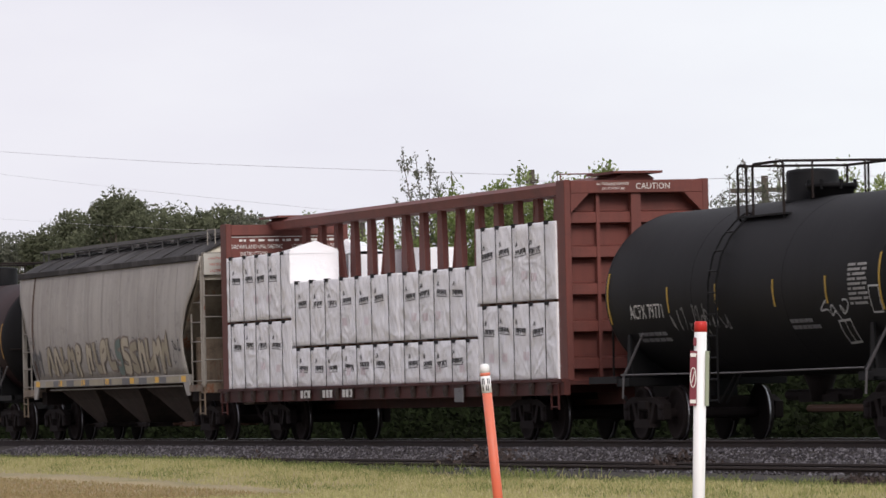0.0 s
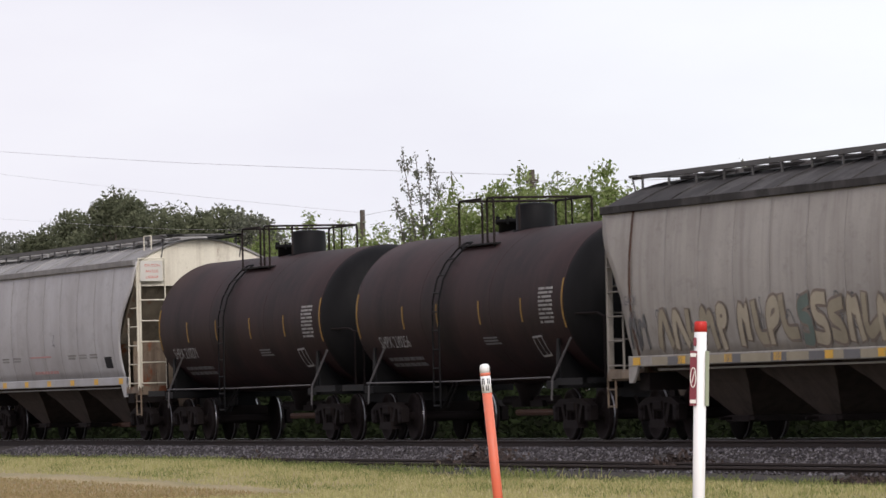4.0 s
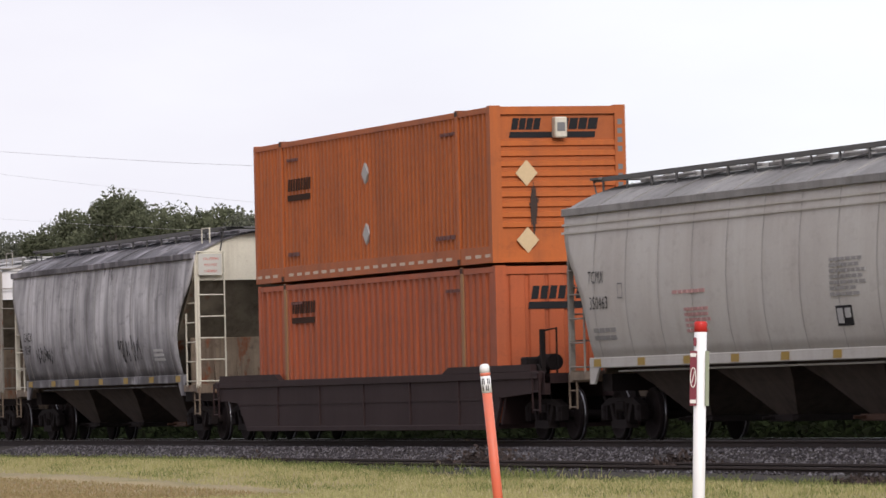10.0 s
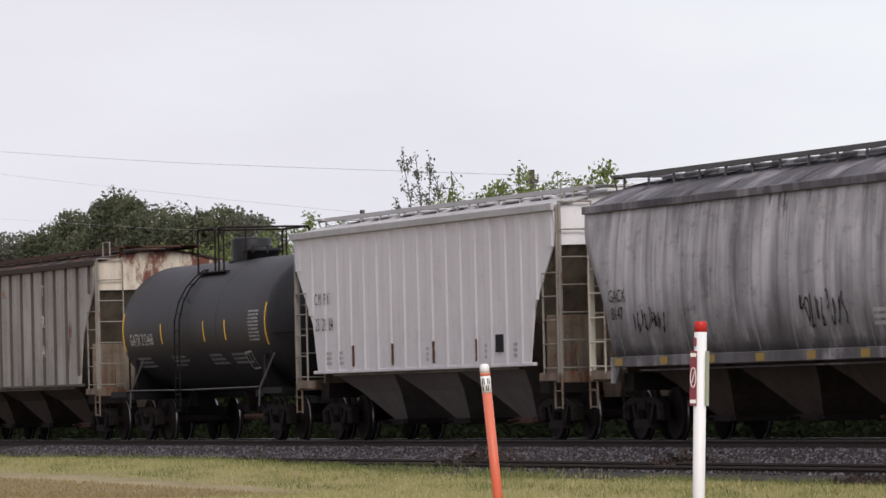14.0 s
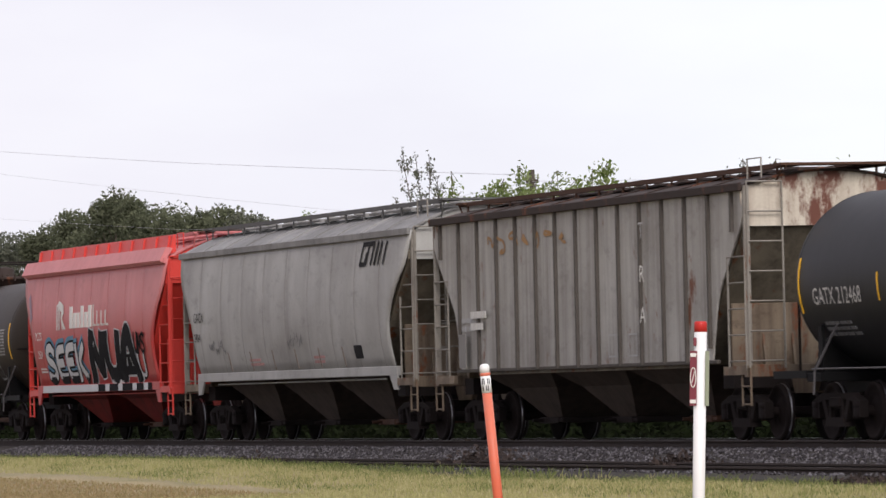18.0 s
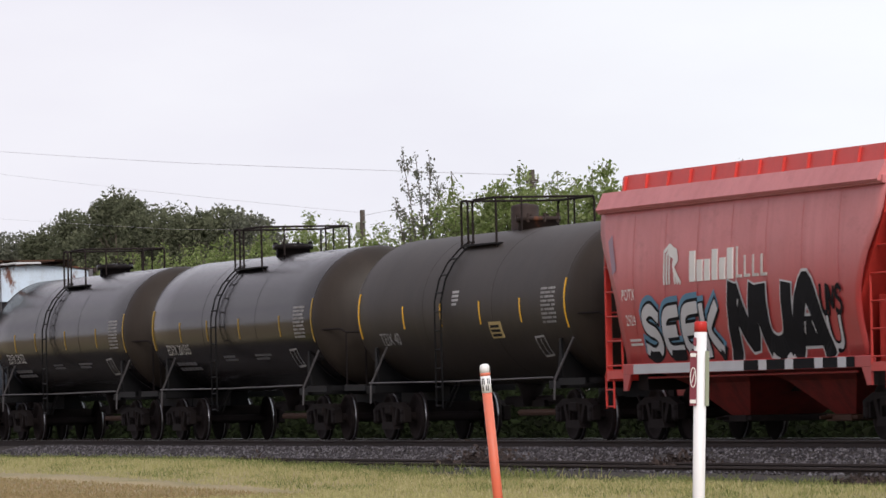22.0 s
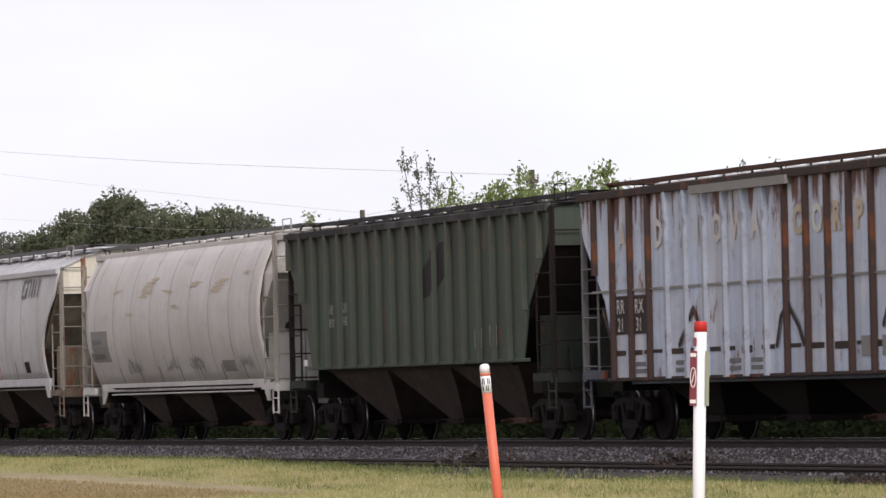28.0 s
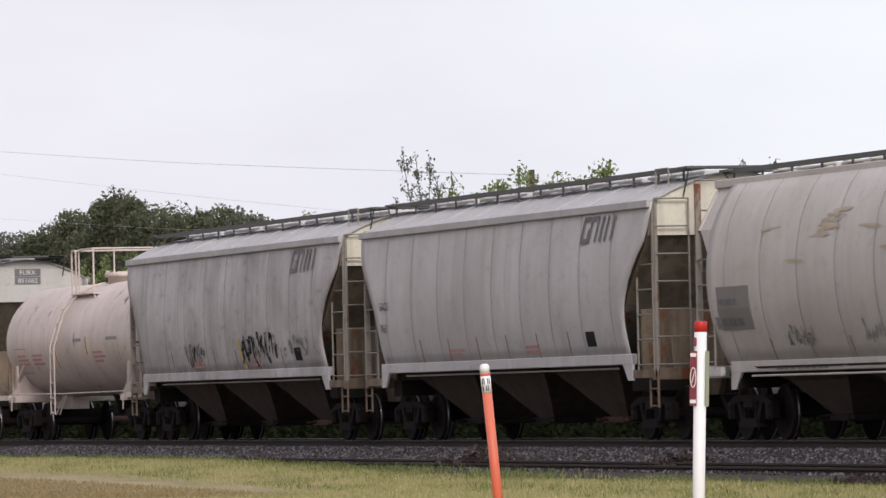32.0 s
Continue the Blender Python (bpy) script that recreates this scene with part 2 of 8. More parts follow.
M_GATX = paint("off_white_hopper_paint", (0.56, 0.555, 0.56), (0.26, 0.23, 0.225), 0.4, 0.35, rough=0.5, seed=25, run=(1.4, 0.46, 0.74), gloss=0.25)
M_ROOF = paint("sooty_roof_paint", (0.33, 0.325, 0.32), (0.10, 0.097, 0.095), 0.6, 0.5, rough=0.6, seed=26, gloss=0.2)
M_ROOFDARK = paint("blackened_roof_paint", (0.050, 0.047, 0.047), (0.016, 0.0155, 0.016), 0.7, 0.5, rough=0.75, seed=27, patch=0.55, patch_colour=(0.12, 0.115, 0.115), gloss=0.15)
M_ROOFSTREAK = paint("soot_mottled_roof_paint", (0.17, 0.165, 0.18), (0.040, 0.038, 0.042), 0.75, 0.7, rough=0.7, seed=61, patch=0.8, patch_colour=(0.38, 0.37, 0.40), gloss=0.15)
M_RUSTYELLOW = plain("grimed_yellow_tape", (0.24, 0.145, 0.035), 0.6, 0.5)
M_GATXSTAIN = paint("grey_stained_hopper_paint", (0.55, 0.54, 0.545), (0.22, 0.20, 0.20), 0.75, 0.5, rough=0.5, seed=62, run=(1.4, 0.44, 0.72), gloss=0.25)
M_ROOFPALE = paint("pale_roof_paint", (0.50, 0.50, 0.51), (0.25, 0.24, 0.24), 0.4, 0.3, rough=0.5, seed=28)
M_OXIDE = paint("red_oxide_paint", (0.155, 0.043, 0.033), (0.06, 0.025, 0.022), 0.45, 0.45, rough=0.6, seed=29)
M_ORANGE = paint("orange_container_paint", (0.47, 0.128, 0.035), (0.21, 0.075, 0.040), 0.45, 0.5, rough=0.5, seed=30, gloss=0.14)
M_ORANGELOW = paint("sunburnt_orange_container_paint", (0.43, 0.105, 0.042), (0.20, 0.068, 0.042), 0.45, 0.5, rough=0.5, seed=31, gloss=0.14)
M_WELL = paint("dark_purple_brown_paint", (0.033, 0.019, 0.019), (0.056, 0.036, 0.035), 0.4, 0.35, rough=0.7, seed=32, gloss=0.15)
M_DARKGRATE = plain("galvanised_walkway", (0.10, 0.10, 0.10), 0.6, 0.3)
M_PALEGRATE = plain("pale_walkway", (0.48, 0.48, 0.48), 0.55, 0.25)
M_YELLOW = plain("yellow_reflective_tape", (0.75, 0.42, 0.02), 0.4, 0.12)
M_DULLYELLOW = plain("dirty_yellow_tape", (0.34, 0.22, 0.035), 0.5, 0.3)
M_INK = plain("black_stencil_paint", (0.020, 0.020, 0.022), 0.7, 0.25, gloss=0.08)
M_GREYINK = plain("faded_grey_stencil_paint", (0.16, 0.16, 0.165), 0.6, 0.3)
M_PALEINK = plain("faded_pale_stencil_paint", (0.42, 0.42, 0.42), 0.6, 0.3)
M_WHITEINK = plain("white_stencil_paint", (0.62, 0.61, 0.58), 0.6, 0.2)
M_REDINK = plain("red_stencil_paint", (0.50, 0.07, 0.05), 0.6, 0.2)
M_PINKINK = plain("faded_red_stencil_paint", (0.48, 0.27, 0.26), 0.6, 0.25)
M_SIGNWHITE = plain("white_sign_plate", (0.76, 0.75, 0.71), 0.5, 0.12)
M_SEAM = plain("dusty_weld_seam", (0.33, 0.315, 0.305), 0.7, 0.4)
M_RIBRUST = paint("rust_bitten_rib_paint", (0.075, 0.048, 0.042), (0.032, 0.021, 0.018), 0.5, 0.5, 0.35, rough=0.75, seed=57, gloss=0.15)
M_RIBPALE = paint("pale_blue_rib_paint", (0.50, 0.58, 0.70), (0.16, 0.12, 0.11), 0.45, 0.6, 0.3, rough=0.6, seed=58, gloss=0.2, rust_colour=(0.13, 0.055, 0.035))
# dull green darkened to paint in the shadow at the car's ends
M_GREENDARK = paint("shadow_blackened_green_paint", (0.026, 0.038, 0.028), (0.024, 0.018, 0.016), 0.6, 0.6, 0.1, rough=0.7, seed=59, gloss=0.15)
# rib grime, taken darker to draw the shadow lines along the ribs
M_HOPRIB = paint("grimy_shadowed_rib_paint", (0.105, 0.094, 0.083), (0.045, 0.036, 0.032), 0.5, 0.5, 0.0, rough=0.65, seed=35, gloss=0.15)
M_RUSTBAR = plain("rust_brown_steel", (0.075, 0.036, 0.022), 0.75, 0.4)


def wrap_material():
    m, n, l, b = material("white_plastic_wrap")
    big, _ = noisy(n, l, 0.9, 4, low=0.3, high=0.7)
    fold, raw = noisy(n, l, 3.2, 7, stretch=(0.45, 1, 1.4), rough=0.7, low=0.3, high=0.7, seed=3)
    c = mixed(n, l, scaled(n, l, big, 0.16), (0.90, 0.90, 0.925), (0.80, 0.80, 0.83))
    l.new(c, b.inputs["Base Color"])
    b.inputs["Roughness"].default_value = 0.16
    # taut diagonal creases over the soft folds
    co, mp, nz = n.new("ShaderNodeTexCoord"), n.new("ShaderNodeMapping"), n.new("ShaderNodeTexNoise")
    mp.inputs["Rotation"].default_value = (0, radians(71), 0)
    mp.inputs["Scale"].default_value = (9.0, 1.0, 1.1)
    nz.inputs["Scale"].default_value, nz.inputs["Detail"].default_value = 2.6, 5.0
    l.new(co.outputs["Object"], mp.inputs[0])
    l.new(mp.outputs[0], nz.inputs["Vector"])
    ridge = n.new("ShaderNodeMapRange")
    ridge.inputs["From Min"].default_value, ridge.inputs["From Max"].default_value = 0.56, 0.74
    l.new(nz.outputs["Fac"], ridge.inputs[0])
    both = n.new("ShaderNodeMath")
    l.new(scaled(n, l, raw, 0.5), both.inputs[0])
    l.new(ridge.outputs[0], both.inputs[1])
    bumped(n, l, b, both.outputs[0], 0.45, 0.04)
    return m


M_WRAP = wrap_material()
M_BALLAST = islands("crushed_grey_ballast", [(0.022, 0.020, 0.023), (0.044, 0.040, 0.045), (0.165, 0.158, 0.172), (0.030, 0.026, 0.028), (0.066, 0.061, 0.068)], 0.85)
M_GRASS = islands("late_summer_grass", [(0.34, 0.32, 0.135), (0.43, 0.39, 0.20), (0.30, 0.31, 0.115), (0.50, 0.44, 0.25), (0.33, 0.33, 0.13)], 0.8, 0.3, 0.1)
M_GRASSBROWN = islands("withered_brown_grass", [(0.26, 0.19, 0.10), (0.33, 0.24, 0.13), (0.22, 0.19, 0.08), (0.30, 0.24, 0.12)], 0.8, 0.15)
M_WEED = islands("dead_brown_weeds", [(0.036, 0.028, 0.026), (0.066, 0.048, 0.042), (0.024, 0.020, 0.019)], 0.9, 0.1)
M_GRASSGREEN = islands("fresh_green_grass", [(0.10, 0.135, 0.045), (0.16, 0.20, 0.062), (0.22, 0.25, 0.095), (0.29, 0.28, 0.13)], 0.8, 0.35, 0.1)
M_LEAFDARK = islands("dark_oak_leaves", [(0.080, 0.090, 0.056), (0.115, 0.130, 0.078), (0.17, 0.18, 0.115), (0.095, 0.103, 0.068)], 0.9, 0.35, 0.08)
M_LEAFBRIGHT = islands("bright_green_leaves", [(0.13, 0.18, 0.052), (0.19, 0.25, 0.078), (0.31, 0.36, 0.16), (0.16, 0.21, 0.065)], 0.7, 0.45, 0.15)
M_LEAFGREY = islands("grey_green_leaves", [(0.13, 0.135, 0.105), (0.17, 0.18, 0.13), (0.10, 0.105, 0.085)], 0.8, 0.35, 0.1)
# leaves coloured near black: the shade behind the train is in the colour
M_BUSH = islands("shaded_undergrowth_leaves", [(0.0085, 0.0105, 0.0060), (0.011, 0.0145, 0.0070), (0.017, 0.024, 0.010), (0.0085, 0.0100, 0.0060)], 1.0, 0.15, 0.02)
M_BARK = plain("grey_bark", (0.11, 0.09, 0.07), 0.9, 0.4)
M_POLE = plain("weathered_pole_wood", (0.095, 0.080, 0.068), 0.9, 0.35)
M_CABLE = plain("cable_sheath", (0.62, 0.60, 0.64), 0.6, 0.1)
M_TIE = plain("creosoted_tie_wood", (0.055, 0.042, 0.035), 0.9, 0.35)
M_RAIL = paint("rusty_rail_steel", (0.035, 0.022, 0.017), (0.018, 0.014, 0.012), 0.4, 0.0, rough=0.75)
M_MARKERORANGE = paint("sun_faded_orange_plastic", (0.72, 0.13, 0.06), (0.62, 0.26, 0.19), 0.45, 0.2, rough=0.45, seed=41)
M_MARKERWHITE = plain("white_marker_plastic", (0.80, 0.80, 0.80), 0.4, 0.06)
M_MARKERRED = plain("red_marker_cap", (0.52, 0.035, 0.03), 0.4, 0.15)
M_MAROON = plain("maroon_sign_face", (0.20, 0.045, 0.06), 0.5, 0.15)
M_SIGNBACK = plain("pale_green_sign_edge", (0.30, 0.33, 0.24), 0.5, 0.15)


def ground_material():
    m, n, l, b = material("dry_field_soil")
    big, _ = noisy(n, l, 0.35, 5, stretch=(0.35, 1, 1), low=0.4, high=0.62)
    small, fine = noisy(n, l, 9, 6, low=0.3, high=0.7)
    c = mixed(n, l, big, (0.25, 0.22, 0.10), (0.38, 0.30, 0.19))
    c = mixed(n, l, scaled(n, l, small, 0.5), c, (0.13, 0.115, 0.05))
    # a worn pale strip along the field, with browner withered ground on its near side
    def band(axis, stops):
        co, sp, ad = n.new("ShaderNodeTexCoord"), n.new("ShaderNodeSeparateXYZ"), n.new("ShaderNodeMath")
        wob, _ = noisy(n, l, 0.8, 4, stretch=(0.3, 1, 1), low=0.0, high=1.0, seed=4)
        l.new(co.outputs["Object"], sp.inputs[0])
        l.new(sp.outputs[axis], ad.inputs[0])
        l.new(scaled(n, l, wob, 1.5 if axis == "Y" else 6.0), ad.inputs[1])
        r = n.new("ShaderNodeMapRange")
        r.inputs["From Min"].default_value, r.inputs["From Max"].default_value = stops
        l.new(ad.outputs[0], r.inputs[0])
        return r.outputs[0]
    west = band("X", (-84.0, -92.0))
    near, strip = n.new("ShaderNodeMath"), n.new("ShaderNodeMath")
    near.operation = strip.operation = "MULTIPLY"
    l.new(band("Y", (-8.3, -8.7)), near.inputs[0])
    l.new(west, near.inputs[1])
    l.new(near.outputs[0], strip.inputs[0])
    l.new(band("Y", (-9.0, -8.75)), strip.inputs[1])
    c = mixed(n, l, near.outputs[0], c, (0.26, 0.20, 0.11))
    c = mixed(n, l, strip.outputs[0], c, (0.34, 0.275, 0.150))
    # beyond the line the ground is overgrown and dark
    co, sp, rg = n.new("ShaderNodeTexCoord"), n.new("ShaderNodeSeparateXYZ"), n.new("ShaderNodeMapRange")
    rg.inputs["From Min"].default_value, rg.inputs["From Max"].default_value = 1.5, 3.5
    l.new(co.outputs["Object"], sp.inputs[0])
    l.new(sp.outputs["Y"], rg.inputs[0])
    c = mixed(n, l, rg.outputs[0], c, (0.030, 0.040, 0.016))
    l.new(c, b.inputs["Base Color"])
    b.inputs["Roughness"].default_value = 0.95
    bumped(n, l, b, fine, 0.6, 0.05)
    return m


M_GROUND = ground_material()


# ---- mesh helpers ----
def finish(bm, name, mat, smooth=False):
    me = bpy.data.meshes.new(name)
    bmesh.ops.recalc_face_normals(bm, faces=bm.faces[:])
    if smooth:
        for f in bm.faces:
            f.smooth = True
    bm.to_mesh(me)
    bm.free()
    for m in mat if isinstance(mat, (list, tuple)) else [mat]:
        me.materials.append(m)
    return me


def hang(name, me, parent, at=None, label=""):
    """Links a mesh as an object under a thing or a part."""
    ob = new(name, me)
    ob.parent = parent
    if at is not None:
        ob.matrix_basis = at if isinstance(at, Matrix) else Matrix.Translation(at)
    if label:
        ob["label"] = label
    return ob


def part(name, bm, mat, parent, label="", smooth=False, at=None):
    return hang(name, finish(bm, name, mat, smooth), parent, at, label)


SHARED = {}


def shared(key, make, mat, smooth=False):
    """A mesh that alike parts have in common."""
    k = (key, mat.name if not isinstance(mat, (list, tuple)) else tuple(m.name for m in mat))
    if k not in SHARED:
        bm = bmesh.new()
        make(bm)
        SHARED[k] = finish(bm, key[0] if isinstance(key, tuple) else key, mat, smooth)
    return SHARED[k]


def fresh(*makers):
    bm = bmesh.new()
    for f in makers:
        f(bm)
    return bm


def box(bm, x0, x1, y0, y1, z0, z1, edge=0.0):
    """A box; with edge its long corners are chamfered by that much."""
    if edge <= 0:
        v = [bm.verts.new((x, y, z)) for x in (x0, x1) for y in (y0, y1) for z in (z0, z1)]
        for a, b, c, d in ((0, 1, 3, 2), (4, 6, 7, 5), (0, 4, 5, 1), (2, 3, 7, 6), (0, 2, 6, 4), (1, 5, 7, 3)):
            bm.faces.new((v[a], v[b], v[c], v[d]))
        return
    e = min(edge, (x1 - x0) / 3, (y1 - y0) / 3, (z1 - z0) / 3)
    made = bmesh.ops.create_cube(bm, size=1.0)["verts"]
    for v in made:
        v.co = Vector((x0 + (v.co.x + 0.5) * (x1 - x0), y0 + (v.co.y + 0.5) * (y1 - y0), z0 + (v.co.z + 0.5) * (z1 - z0)))
    edges = list({ed for v in made for ed in v.link_edges})
    bmesh.ops.bevel(bm, geom=edges, offset=e, segments=1, affect="EDGES")


def tube(bm, p, q, r, sides=6, r2=None):
    p, q = Vector(p), Vector(q)
    d = q - p
    if d.length < 1e-6:
        return
    a = d.orthogonal().normalized()
    b = d.normalized().cross(a)
    r2 = r if r2 is None else r2
    rings = []
    for c, rr in ((p, r), (q, r2)):
        rings.append([bm.verts.new(c + (a * math.cos(i * math.tau / sides) + b * math.sin(i * math.tau / sides)) * rr) for i in range(sides)])
    for i in range(sides):
        j = (i + 1) % sides
        bm.faces.new((rings[0][i], rings[0][j], rings[1][j], rings[1][i]))
    bm.faces.new(rings[0][::-1])
    bm.faces.new(rings[1])


def bent(bm, points, r, sides=6):
    """One continuous pipe along points, mitred at its bends."""
    pts = [Vector(p) for p in points]
    rings = []
    a = None
    for i, p in enumerate(pts):
        d1 = (p - pts[i - 1]).normalized() if i else (pts[1] - p).normalized()
        d2 = (pts[i + 1] - p).normalized() if i < len(pts) - 1 else d1
        d = (d1 + d2).normalized() if (d1 + d2).length > 1e-6 else d1
        if a is None:
            a = d.orthogonal().normalized()
        a = (a - d * a.dot(d)).normalized()
        b = d.cross(a)
        k = 1.0 / max(0.6, d.dot(d1))
        rings.append([p + (a * math.cos(t) + b * math.sin(t)) * r * (k if False else 1.0 + 0.15 * (k - 1)) for t in [j * math.tau / sides for j in range(sides)]])
    loft(bm, rings)


def slab(bm, outline, lo, hi, axis="y"):
    """A plate: an outline in the plane across axis, from lo to hi along it."""
    def at(a, b, c):
        return {"y": (a, c, b), "x": (c, a, b), "z": (a, b, c)}[axis]
    front = [bm.verts.new(at(a, b, lo)) for a, b in outline]
    back = [bm.verts.new(at(a, b, hi)) for a, b in outline]
    n = len(outline)
    bm.faces.new(front)
    bm.faces.new(back[::-1])
    for i in range(n):
        j = (i + 1) % n
        bm.faces.new((front[i], front[j], back[j], back[i]))


def loft(bm, rings, closed=True, caps=True):
    """Skin over rings of equally many points."""
    vs = [[bm.verts.new(p) for p in ring] for ring in rings]
    n = len(rings[0])
    for a, b in zip(vs, vs[1:]):
        for i in range(n if closed else n - 1):
            j = (i + 1) % n
            bm.faces.new((a[i], a[j], b[j], b[i]))
    if caps:
        bm.faces.new(vs[0][::-1])
        bm.faces.new(vs[-1])


def lathe(bm, profile, axis="x", sides=40, centre=(0, 0, 0), slot=None):
    """Turns a profile of (along, radius) about an axis through centre."""
    c = Vector(centre)
    rings = []
    for a, r in profile:
        ring = []
        for i in range(sides):
            t = i * math.tau / sides
            u, v = math.cos(t) * r, math.sin(t) * r
            ring.append(bm.verts.new(c + Vector({"x": (a, u, v), "y": (u, a, v), "z": (u, v, a)}[axis])))
        rings.append(ring)
    for k, (p, q) in enumerate(zip(rings, rings[1:])):
        for i in range(sides):
            j = (i + 1) % sides
            f = bm.faces.new((p[i], p[j], q[j], q[i]))
            f.smooth = True
            if slot:
                f.material_index = slot[k]
    bm.faces.new(rings[0][::-1])
    bm.faces.new(rings[-1])


def lerp_at(table, z):
    """Reads a table of (key, value), keys falling or rising, at z."""
    t = sorted(table)
    if z <= t[0][0]:
        return t[0][1]
    for (a, va), (b, vb) in zip(t, t[1:]):
        if z <= b:
            return va + (vb - va) * (z - a) / (b - a)
    return t[-1][1]


def letters(name, text, size, mat, parent, x, z, surf, squeeze=1.0, label="", slant=0.0, gap=1.0, bold=0.0):
    """Writing on the near side of a car, laid on the surface y = -surf(z); x and z are its lower left corner."""
    cu = bpy.data.curves.new(name, "FONT")
    cu.body, cu.size, cu.space_character, cu.shear = text, size / 0.72, gap, slant
    cu.resolution_u, cu.offset = 2, bold
    tmp = bpy.data.objects.new(name, cu)
    me = bpy.data.meshes.new_from_object(tmp)
    bpy.data.objects.remove(tmp)
    for v in me.vertices:
        h = z + v.co.y
        v.co = (x + v.co.x * squeeze, -(surf(h) + 0.012), h)
    me.materials.clear()
    me.materials.append(mat)
    return hang(name, me, parent, None, label)


def bars(name, mat, parent, x, z, w, h, rows, surf, cells=5, label="", seed=0):
    """Writing too small to read: rows of short bars."""
    rnd = random.Random(seed + int(x * 100))
    bm = bmesh.new()
    step = h / rows
    for r in range(rows):
        zz = z + h - (r + 1) * step
        xx = x
        while xx < x + w * (0.7 + 0.3 * rnd.random()):
            ww = w / cells * (0.5 + 0.5 * rnd.random())
            slab_on(bm, xx, min(xx + ww, x + w), zz, zz + step * 0.6, surf)
            xx += ww + w * 0.035
    return tagged(part(name, bm, mat, parent, label), kind="stuff")


def slab_on(bm, x0, x1, z0, z1, surf, proud=0.010, steps=1):
    """A thin patch that follows the surface y = -surf(z)."""
    prev = None
    for i in range(steps + 1):
        z = z0 + (z1 - z0) * i / steps
        y = -(surf(z) + proud)
        row = [bm.verts.new((x0, y, z)), bm.verts.new((x1, y, z)), bm.verts.new((x1, y + proud + 0.01, z)), bm.verts.new((x0, y + proud + 0.01, z))]
        if prev:
            for a in range(4):
                b = (a + 1) % 4
                bm.faces.new((prev[a], prev[b], row[b], row[a]))
        else:
            bm.faces.new(row[::-1])
        prev = row
    bm.faces.new(prev)


def stroke(bm, pts, width, surf, proud=0.012):
    """A brush stroke through points (x, z) on the near side."""
    fine = [pts[0]]
    for (x0, z0), (x1, z1) in zip(pts, pts[1:]):
        n = max(1, math.ceil(abs(z1 - z0) / 0.12))
        fine += [(x0 + (x1 - x0) * k / n, z0 + (z1 - z0) * k / n) for k in range(1, n + 1)]
    way = [Vector(p) for p in fine]
    prev = None
    for i, p in enumerate(way):
        d1 = (p - way[i - 1]).normalized() if i else (way[1] - p).normalized()
        d2 = (way[i + 1] - p).normalized() if i < len(way) - 1 else d1
        d = d1 + d2
        d = d.normalized() if d.length > 0.2 else d1
        side = Vector((-d.y, d.x)) * (width / 2) / max(0.55, d.dot(d1))
        if i in (0, len(way) - 1):
            p = p + d * width * (0.3 if i else -0.3)
        row = [bm.verts.new((q.x, -(surf(q.y) + proud), q.y)) for q in (p + side, p - side)]
        if prev:
            bm.faces.new((prev[0], prev[1], row[1], row[0]))
        prev = row


def thing(name, label, category, group="", at=(0, 0, 0)):
    ob = new(name)
    ob.location = at
    ob.empty_display_size = 0.3
    return tagged(ob, label, category, group)


# ---- running gear ----
ROLLERS = []          # (wheelset, its place along the train, wheel radius)
TRAIN = []            # (thing, place along the train, y, z)
RADIUS = 0.455


def make_wheelset(bm):
    for s in (-1, 1):
        # tread outwards from the flange, then the dished web and the hub
        prof = [(0.665, 0.10), (0.668, RADIUS - 0.075), (0.672, RADIUS + 0.012), (0.690, RADIUS + 0.026), (0.705, RADIUS + 0.018), (0.715, RADIUS), (0.738, RADIUS - 0.002), (0.795, RADIUS - 0.008),
                (0.806, RADIUS - 0.02), (0.806, RADIUS - 0.06), (0.765, RADIUS - 0.085), (0.735, 0.24), (0.79, 0.13), (0.80, 0.10)]
        lathe(bm, [(s * a, r) for a, r in prof], "y", 28, slot=[0, 0, 0, 0, 0, 1, 0, 0, 0, 0, 0, 0, 0])
    tube(bm, (0, -0.98, 0), (0, 0.98, 0), 0.085, 12)
    for s in (-1, 1):
        for i in range(3):
            t = i * math.tau / 3
            tube(bm, (0.045 * math.cos(t), s * 0.985, 0.045 * math.sin(t)), (0.045 * math.cos(t), s * 1.0, 0.045 * math.sin(t)), 0.016, 6)


def make_side_frame(bm):
    y0, y1 = -0.07, 0.07
    slab(bm, [(-0.62, 0.74), (0.62, 0.74), (1.02, 0.62), (1.02, 0.54), (0.70, 0.60), (0.55, 0.64), (-0.55, 0.64), (-0.70, 0.60), (-1.02, 0.54), (-1.02, 0.62)], y0, y1)
    slab(bm, [(-0.62, 0.66), (-0.48, 0.66), (-0.30, 0.34), (-0.42, 0.30)], y0, y1)
    slab(bm, [(0.62, 0.66), (0.48, 0.66), (0.30, 0.34), (0.42, 0.30)], y0, y1)
    slab(bm, [(-0.42, 0.22), (0.42, 0.22), (0.36, 0.36), (-0.36, 0.36)], y0 - 0.03, y1 + 0.03)
    for s in (-1, 1):
        slab(bm, [(s * 0.72, 0.64), (s * 1.04, 0.62), (s * 1.04, 0.36), (s * 1.0, 0.34), (s * 0.98, 0.58), (s * 0.80, 0.58), (s * 0.78, 0.34), (s * 0.72, 0.36)], y0, y1)
        slab(bm, [(s * 0.30, 0.36), (s * 0.24, 0.36), (s * 0.24, 0.66), (s * 0.30, 0.66)], y0, y1)
    box(bm, -0.22, 0.22, -0.10, 0.10, 0.52, 0.68, 0.02)


def make_spring(bm):
    for k in range(6):
        lathe(bm, [(0.36 + k * 0.028, 0.05), (0.368 + k * 0.028, 0.062), (0.376 + k * 0.028, 0.05)], "z", 10)


